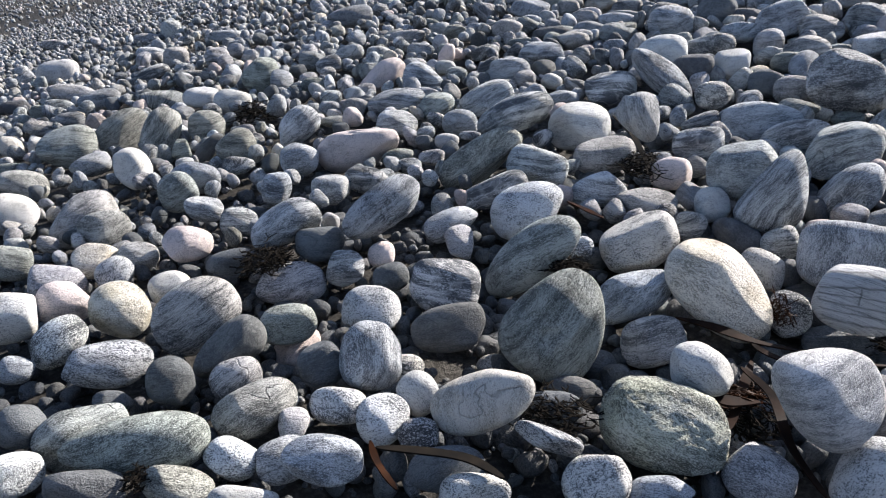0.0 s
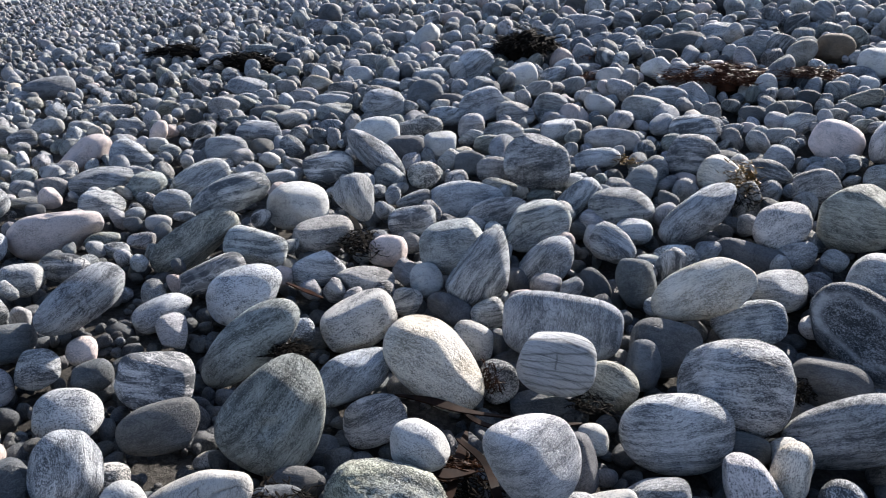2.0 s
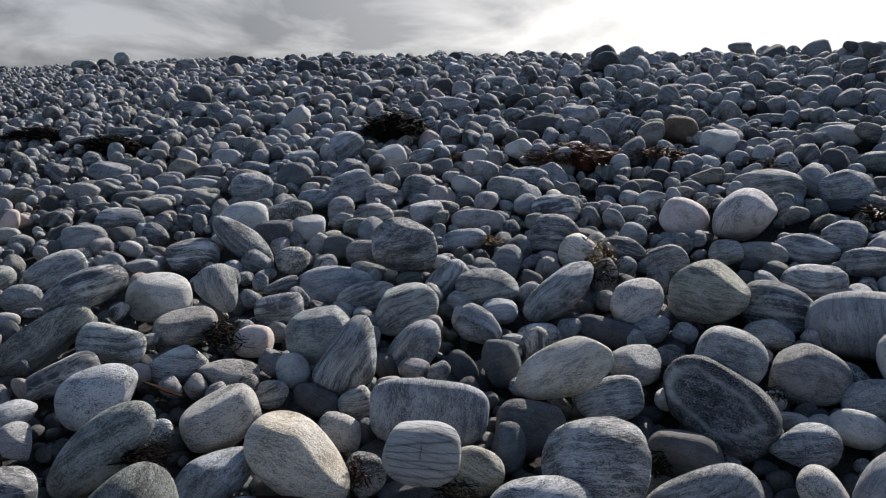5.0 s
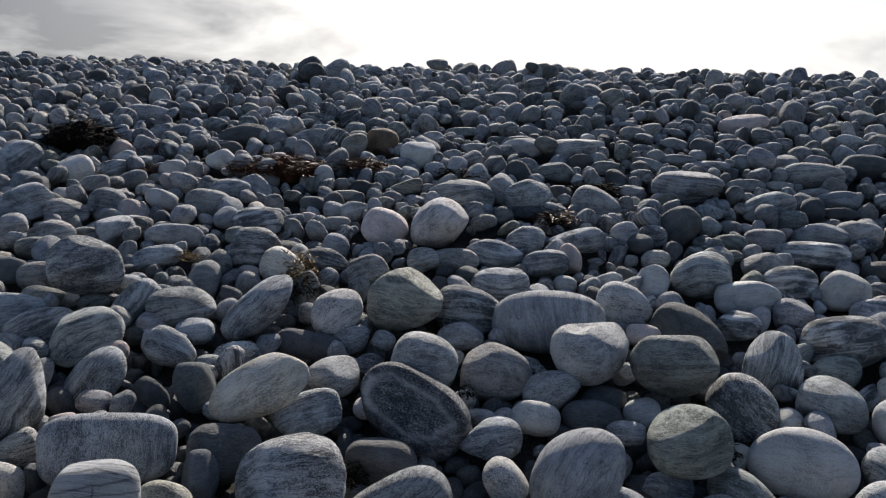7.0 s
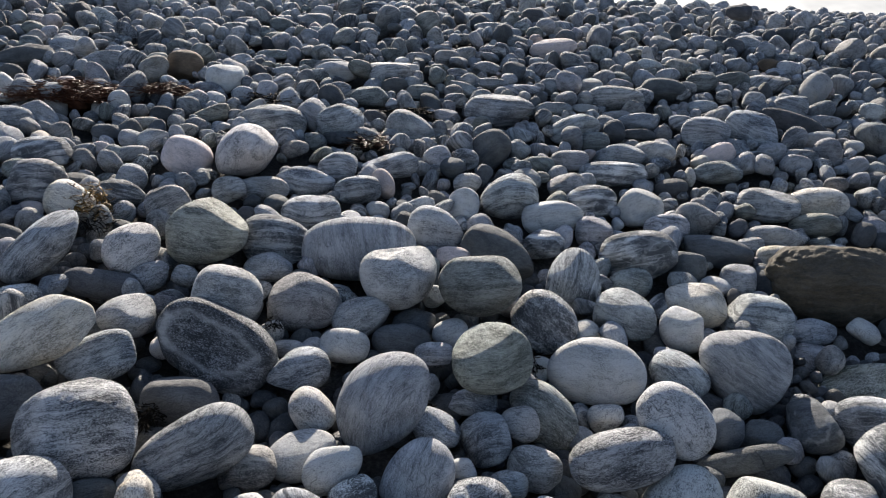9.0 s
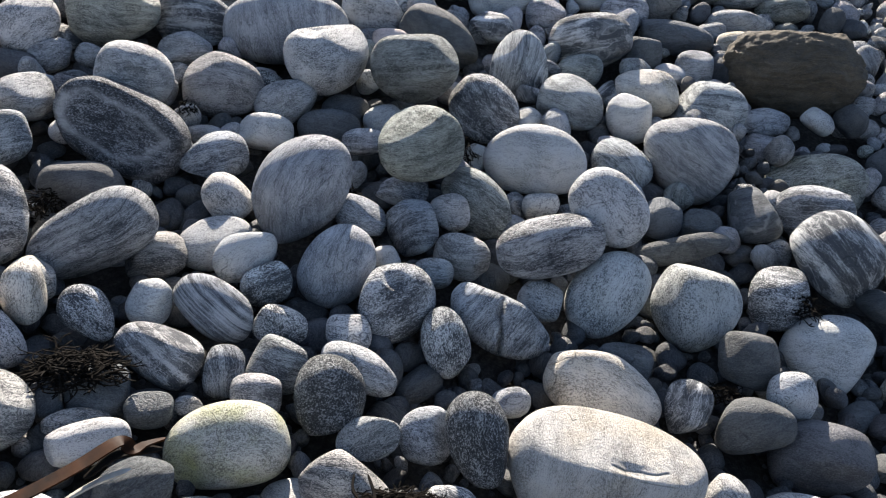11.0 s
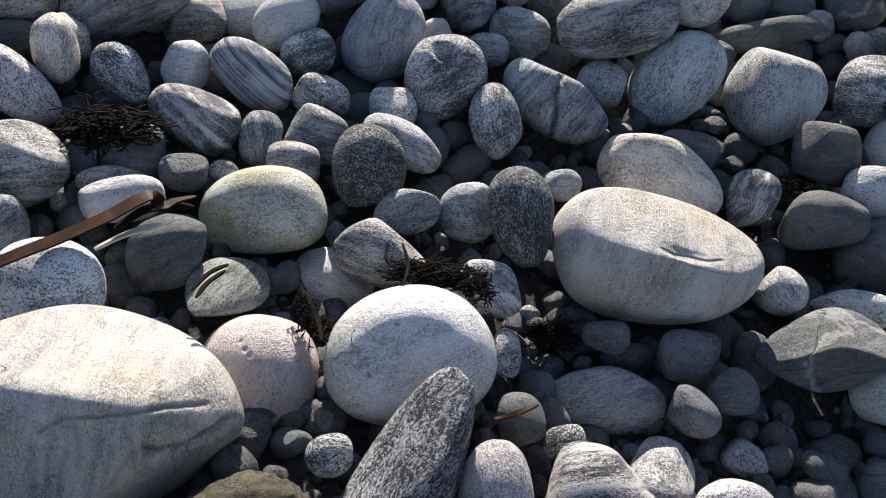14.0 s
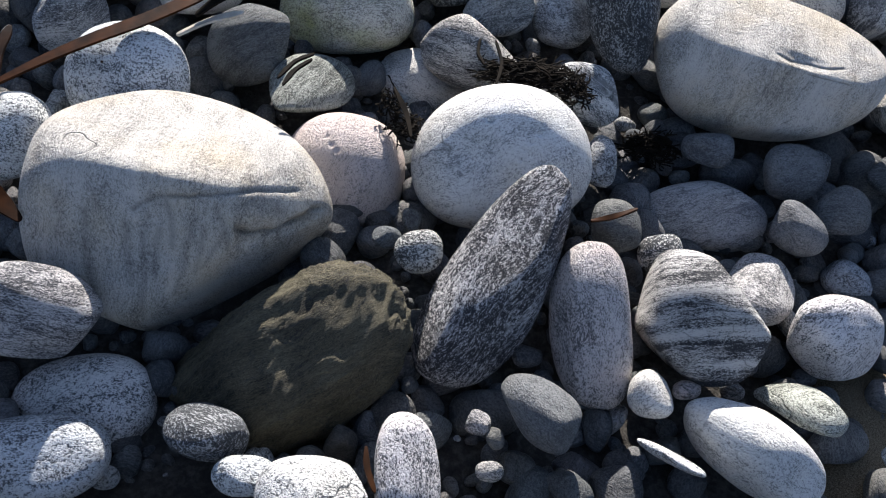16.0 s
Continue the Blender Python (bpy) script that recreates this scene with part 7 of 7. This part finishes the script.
# ---- seaweed ----
WEEDS = {"kelp": (kelp_mat, "brown leathery kelp blade lying over the stones", "brown kelp scraps caught between the stones"),
         "brown": (brown_mat, "", ""),
         "wrack": (wrack_mat, "black dried kelp strand lying on the stones", "black dried seaweed tangled between the stones"),
         "red": (redweed_mat, "", "reddish-brown wrack washed up along the bank"),
         "golden": (golden_mat, "", "golden-brown wrack caught between the stones"),
         "stipe": (stipe_mat, "bleached pale kelp stalk between the stones", "")}


def strip(pts, width, thick, rs, ripple=0.3, taper=True, twist=0.6):
    """A ribbon of flat section along pts, narrowed at its ends, rippled and twisted a little."""
    pts = np.asarray(pts, dtype=float)
    n = len(pts)
    V, F = [], []
    tw = rs.uniform(-twist, twist)
    ph = rs.uniform(0, 6.28)
    for i in range(n):
        d = pts[min(i + 1, n - 1)] - pts[max(i - 1, 0)]
        d /= np.linalg.norm(d) + 1e-9
        side = np.cross(d, (0, 0, 1.0))
        side /= np.linalg.norm(side) + 1e-9
        up = np.cross(side, d)
        a = tw * math.sin(i * 7.0 / n + ph)
        s, u = side * math.cos(a) + up * math.sin(a), up * math.cos(a) - side * math.sin(a)
        e = math.sin(math.pi * (i + 0.35) / (n - 0.3)) ** 0.5 if taper else 1.0
        w = width * e * (1 + ripple * math.sin(i * 14.0 / n + ph))
        c = [pts[i] + q for q in (s * w + u * thick, -s * w + u * thick, -s * w - u * thick, s * w - u * thick)]
        for k in range(4):  # each side has corners of its own, so the flat faces stay flat
            V += [c[k], c[(k + 1) % 4]]
        if i:
            b = i * 8
            for k in (0, 2, 4, 6):
                F.append((b - 8 + k, b - 7 + k, b + 1 + k, b + k))
    F.append((6, 4, 2, 0))
    F.append(tuple(len(V) - 8 + k for k in (0, 2, 4, 6)))
    return V, F


def weed_mesh(name, pieces, mat):
    V, F = [], []
    for v, f in pieces:
        F += [tuple(i + len(V) for i in q) for q in f]
        V += v
    c = np.mean(V, axis=0)
    me = bpy.data.meshes.new(name)
    me.from_pydata([tuple(p - c) for p in V], [], F)
    me.polygons.foreach_set("use_smooth", [True] * len(me.polygons))
    me.materials.append(mat)
    ob = new(name, me)
    ob.location = c
    return ob


def smooth_path(pts, per=12):
    pts = [Vector(p) for p in pts]
    out = []
    for i in range(len(pts) - 1):
        a, b, c, d = pts[max(i - 1, 0)], pts[i], pts[i + 1], pts[min(i + 2, len(pts) - 1)]
        for k in range(per):
            t = k / per
            out.append(0.5 * ((2 * b) + (c - a) * t + (2 * a - 5 * b + 4 * c - d) * t * t + (3 * b - a - 3 * c + d) * t ** 3))
    out.append(pts[-1])
    return [p[:] for p in out]


def kelp(kind, width, *pts):
    rs = np.random.RandomState(int(abs(pts[0][0]) * 1000) + len(pts))
    ob = weed_mesh("kelp_strand", [strip(smooth_path(pts), width, 0.0022, rs, 0.07, True, 0.35)], WEEDS[kind][0])
    return tagged(ob, WEEDS[kind][1], "seaweed")


def kelp_plant(label, x, y, z):
    ob = new("kelp")
    ob.location = (x, y, z)
    ob.empty_display_size = 0.05
    return tagged(ob, label, "seaweed")


def plant_part(plant, name, kind, width, *pts):
    rs = np.random.RandomState(int(abs(pts[0][0]) * 1000) + len(pts))
    ob = weed_mesh(name, [strip(smooth_path(pts), width, 0.0022, rs, 0.07, True, 0.35)], WEEDS[kind][0])
    ob.location = ob.location - plant.location
    ob.parent = plant
    return ob


def wrack(kind, x, y, z, rx, ry, rz, turn, count):
    """A tangle of narrow forked fronds heaped over an uneven dome of half sizes rx, ry, rz."""
    rs = np.random.RandomState(int(abs(x * 531 + y * 977)))
    ca, sa = math.cos(radians(turn)), math.sin(radians(turn))
    scale = (rx * ry) ** 0.5
    pieces = []
    fine = count > 100
    for _ in range(count * 9 if fine else int(count * 3.2)):
        a, r = rs.uniform(0, 6.28), math.sqrt(rs.uniform(0, 1))
        p = np.array((r * math.cos(a), r * math.sin(a), rs.uniform(0, 1) * (1 - r * r)))
        head, lift = rs.uniform(0, 6.28), rs.uniform(-0.5, 0.5)
        step = rs.uniform(0.03, 0.09) if fine else rs.uniform(0.06, 0.15)
        path = []
        for k in range(7):
            q = p * (rx, ry, rz)
            path.append((x + q[0] * ca - q[1] * sa, y + q[0] * sa + q[1] * ca, z + q[2]))
            head += rs.normal(0, 0.55)
            lift += rs.normal(0, 0.45)
            p = p + step * np.array((math.cos(head), math.sin(head), 0.8 * math.sin(lift) - 0.25))
            p[2] = max(p[2], -0.2)
        w = min(max(scale * rs.uniform(0.008, 0.032), 0.0012), 0.0028 if fine else 0.007)
        pieces.append(strip(path, w, 0.0012, rs, 0.45))
        if rs.uniform() < 0.6:  # a fork
            b = np.array(path[3])
            d = np.array(path[4]) - b
            d = np.array((d[0] * 0.6 - d[1] * 0.8, d[0] * 0.8 + d[1] * 0.6, d[2] * 0.5 + 0.2 * np.linalg.norm(d)))
            pieces.append(strip([b + d * k for k in (0, 0.9, 1.7, 2.3)], w * 0.8, 0.0012, rs, 0.45))
    if count > 100:  # a matted heart under the loose fronds
        d, f = BALLS[4]
        lump = 0.9 + 0.25 * np.sin(d @ (5.0, 3.0, 4.0)) * np.cos(d @ (-3.0, 6.0, 2.0)) + 0.16 * np.sin(d @ (17.0, 11.0, 21.0)) * np.cos(d @ (-19.0, 13.0, 8.0))
        q = d * lump[:, None] * (0.8 * rx, 0.8 * ry, 0.75 * rz)
        q = np.stack([x + q[:, 0] * ca - q[:, 1] * sa, y + q[:, 0] * sa + q[:, 1] * ca, z + q[:, 2]], 1)
        pieces.append((list(q), [tuple(int(k) for k in t) for t in f]))
    ob = weed_mesh("seaweed_clump", pieces, WEEDS[kind][0])
    return tagged(ob, WEEDS[kind][2], "seaweed", kind="stuff")


kelp("kelp", 0.0100, (0.497, 2.887, 0.647), (0.555, 2.822, 0.637), (0.611, 2.752, 0.626))
kelp("wrack", 0.0114, (0.812, 3.796, 0.793), (0.860, 3.551, 0.752), (0.864, 3.200, 0.689))
kelp("wrack", 0.0044, (1.461, 0.822, 0.301), (1.516, 0.836, 0.301), (1.558, 0.830, 0.299))
kelp("wrack", 0.0035, (1.892, 0.661, 0.241), (1.851, 0.612, 0.230), (1.793, 0.581, 0.224))
kelp("kelp", 0.0053, (1.340, 1.138, 0.299), (1.279, 1.095, 0.294))
kelp("wrack", 0.0046, (1.450, 0.795, 0.306), (1.491, 0.810, 0.307), (1.537, 0.813, 0.306))
kelp("wrack", 0.0034, (1.870, 0.683, 0.245), (1.835, 0.660, 0.240), (1.821, 0.631, 0.234))
kelp("kelp", 0.0045, (1.106, 0.258, 0.146), (1.083, 0.233, 0.145), (1.066, 0.202, 0.141))
kelp("wrack", 0.0050, (1.663, 0.729, 0.216), (1.633, 0.669, 0.204), (1.594, 0.621, 0.196))
wrack("wrack", -0.533, 2.487, 0.556, 0.074, 0.113, 0.063, 1, 50)
wrack("wrack", 0.451, 2.453, 0.560, 0.062, 0.051, 0.028, 1, 34)
wrack("wrack", 0.858, 3.306, 0.673, 0.094, 0.142, 0.079, 1, 40)
wrack("wrack", -0.570, 1.455, 0.450, 0.031, 0.039, 0.022, 1, 24)
wrack("wrack", -1.007, 4.346, 0.686, 0.104, 0.156, 0.087, 1, 40)
wrack("kelp", 1.056, 2.225, 0.497, 0.030, 0.048, 0.074, 1, 26)
wrack("kelp", 0.814, 1.853, 0.428, 0.073, 0.061, 0.034, 1, 36)
wrack("wrack", 0.857, 1.878, 0.368, 0.074, 0.118, 0.077, 1, 46)
wrack("wrack", 0.349, 1.764, 0.433, 0.084, 0.098, 0.054, 1, 40)
wrack("golden", 2.844, 3.475, 0.908, 0.103, 0.165, 0.119, -29, 40)
wrack("wrack", 2.779, 3.312, 0.846, 0.076, 0.122, 0.099, -29, 30)
wrack("wrack", 2.795, 2.183, 0.591, 0.032, 0.051, 0.042, -29, 16)
wrack("wrack", 2.055, 2.005, 0.458, 0.027, 0.043, 0.056, -29, 18)
wrack("wrack", 1.338, 2.083, 0.461, 0.059, 0.065, 0.032, -29, 24)
wrack("wrack", 0.446, 2.457, 0.550, 0.073, 0.062, 0.030, -29, 30)
wrack("golden", 2.436, 3.917, 0.945, 0.076, 0.084, 0.041, -29, 18)
wrack("wrack", 1.689, 1.391, 0.326, 0.107, 0.067, 0.059, -55, 90)
wrack("wrack", 1.889, 0.582, 0.194, 0.081, 0.040, 0.035, -55, 70)
wrack("wrack", 1.924, 0.495, 0.185, 0.044, 0.047, 0.041, -55, 40)
wrack("wrack", 2.088, 2.048, 0.462, 0.051, 0.055, 0.049, -55, 26)
wrack("wrack", 3.420, 1.308, 0.450, 0.046, 0.074, 0.082, -55, 26)
wrack("wrack", 2.914, 0.092, 0.120, 0.048, 0.043, 0.037, -55, 30)
wrack("wrack", 3.465, -0.024, 0.209, 0.061, 0.069, 0.061, -55, 30)
wrack("wrack", 2.869, 1.451, 0.399, 0.027, 0.043, 0.055, -55, 16)
wrack("wrack", 1.640, 0.678, 0.157, 0.030, 0.034, 0.030, -55, 20)
wrack("wrack", 1.653, 0.731, 0.171, 0.022, 0.036, 0.049, -49, 20)
wrack("wrack", 2.811, 6.251, 1.481, 0.279, 0.397, 0.193, -20, 150)
wrack("red", 3.110, 5.856, 1.457, 0.134, 0.143, 0.070, -20, 50)
wrack("red", 3.687, 4.898, 1.363, 0.361, 0.257, 0.125, -20, 170)
wrack("red", 4.210, 4.616, 1.425, 0.237, 0.148, 0.072, -20, 90)
wrack("red", 2.978, 5.382, 1.316, 0.125, 0.133, 0.065, -20, 36)
wrack("wrack", 0.177, 7.628, 1.280, 0.305, 0.210, 0.102, -20, 105)
wrack("wrack", 0.671, 6.938, 1.254, 0.276, 0.221, 0.108, -20, 105)
wrack("red", 4.637, 3.131, 1.185, 0.148, 0.158, 0.077, -54, 36)
wrack("wrack", 4.649, 4.025, 1.399, 0.162, 0.151, 0.074, -54, 40)
wrack("wrack", 5.189, 3.225, 1.383, 0.182, 0.078, 0.038, -29, 40)
wrack("wrack", 4.583, 3.143, 1.176, 0.136, 0.145, 0.071, -29, 40)
kelp("kelp", 0.0047, (1.663, 0.259, 0.175), (1.705, 0.237, 0.170), (1.754, 0.218, 0.165))
wrack("wrack", 2.069, 0.351, 0.018, 0.064, 0.040, 0.043, -51, 50)
plant = kelp_plant("torn brown kelp plant draped between boulders", 0.730, 2.161, 0.515)
plant_part(plant, "stipe", "brown", 0.0170, (0.730, 2.161, 0.515), (0.826, 2.122, 0.506), (0.933, 2.055, 0.491), (1.059, 2.016, 0.480))
plant_part(plant, "blade", "brown", 0.0123, (0.853, 1.942, 0.473), (0.899, 1.833, 0.452), (0.886, 1.654, 0.420), (0.909, 1.502, 0.392))
plant_part(plant, "blade", "brown", 0.0105, (0.908, 2.029, 0.497), (0.992, 1.960, 0.482), (1.240, 1.953, 0.475))
plant_part(plant, "blade", "brown", 0.0184, (0.723, 1.845, 0.462), (0.770, 1.806, 0.453), (0.861, 1.805, 0.448))
plant_part(plant, "blade", "brown", 0.0137, (0.902, 1.997, 0.461), (0.763, 1.724, 0.419))
plant = kelp_plant("black dried kelp with torn brown end", -0.076, 1.543, 0.477)
plant_part(plant, "blade", "wrack", 0.0145, (-0.076, 1.543, 0.477), (0.030, 1.542, 0.470), (0.131, 1.526, 0.462), (0.205, 1.475, 0.450))
plant_part(plant, "torn_end", "kelp", 0.0082, (-0.091, 1.564, 0.480), (-0.067, 1.492, 0.471), (-0.020, 1.418, 0.459))
plant = kelp_plant("long brown kelp strap with pale stalk lying over cobbles", 1.382, 1.092, 0.338)
plant_part(plant, "blade", "kelp", 0.0165, (1.069, 1.143, 0.316), (1.124, 1.127, 0.329), (1.208, 1.121, 0.333), (1.293, 1.109, 0.336), (1.379, 1.092, 0.338), (1.473, 1.079, 0.342), (1.566, 1.070, 0.348), (1.578, 1.049, 0.326), (1.612, 1.047, 0.322), (1.654, 1.035, 0.316))
plant_part(plant, "blade", "wrack", 0.0150, (1.473, 1.066, 0.315), (1.539, 1.060, 0.330), (1.590, 1.050, 0.318), (1.640, 1.030, 0.300))
plant_part(plant, "stipe", "stipe", 0.0085, (1.420, 1.060, 0.300), (1.490, 1.050, 0.303), (1.560, 1.035, 0.296))
plant_part(plant, "torn_end", "brown", 0.0120, (1.209, 1.261, 0.330), (1.143, 1.196, 0.326), (1.082, 1.118, 0.316))
kelp("kelp", 0.0150, (0.930, 1.000, 0.305), (0.975, 0.960, 0.303), (0.977, 0.918, 0.284), (0.982, 0.880, 0.262))


# ---- coarse sand at the foot of the bank ----
def build_sand():
    n_r, n_a = 26, 48
    cx, cy = 1.92, -0.45
    V, F = [], []
    for i in range(n_r):
        for j in range(n_a):
            a = 2 * math.pi * j / n_a
            r = 0.50 * i / (n_r - 1) * (1 + 0.18 * math.sin(2 * a + 1) + 0.1 * math.sin(5 * a))
            x, y = cx + r * math.cos(a), cy + r * math.sin(a)
            z = float(beach(x, y)) - 0.098 + 0.012 * noise.noise((x * 6, y * 6, 0)) - 0.10 * (i / (n_r - 1)) ** 3
            V.append((x, y, z))
    for i in range(n_r - 1):
        for j in range(n_a):
            F.append((i * n_a + j, (i + 1) * n_a + j, (i + 1) * n_a + (j + 1) % n_a, i * n_a + (j + 1) % n_a))
    me = bpy.data.meshes.new("sand")
    me.from_pydata(V, [], F)
    me.polygons.foreach_set("use_smooth", [True] * len(F))
    me.materials.append(sand_mat)
    return tagged(new("sand", me), "coarse damp brown sand between the stones", "sand", kind="structure")


build_sand()


# ---- a thin stick up on the crest ----
def build_stick():
    bm = bmesh.new()
    bmesh.ops.create_cone(bm, cap_ends=True, segments=8, radius1=0.009, radius2=0.005, depth=0.42)
    for v in bm.verts:
        v.co.x += 0.03 * (v.co.z + 0.21) ** 2
    me = bpy.data.meshes.new("stick")
    bm.to_mesh(me)
    bm.free()
    me.materials.append(wrack_mat)
    ob = new("stick", me)
    ob.location = (8.741, 5.186, 2.434)
    return tagged(ob, "thin dark stick standing among the crest stones", "stick")


build_stick()
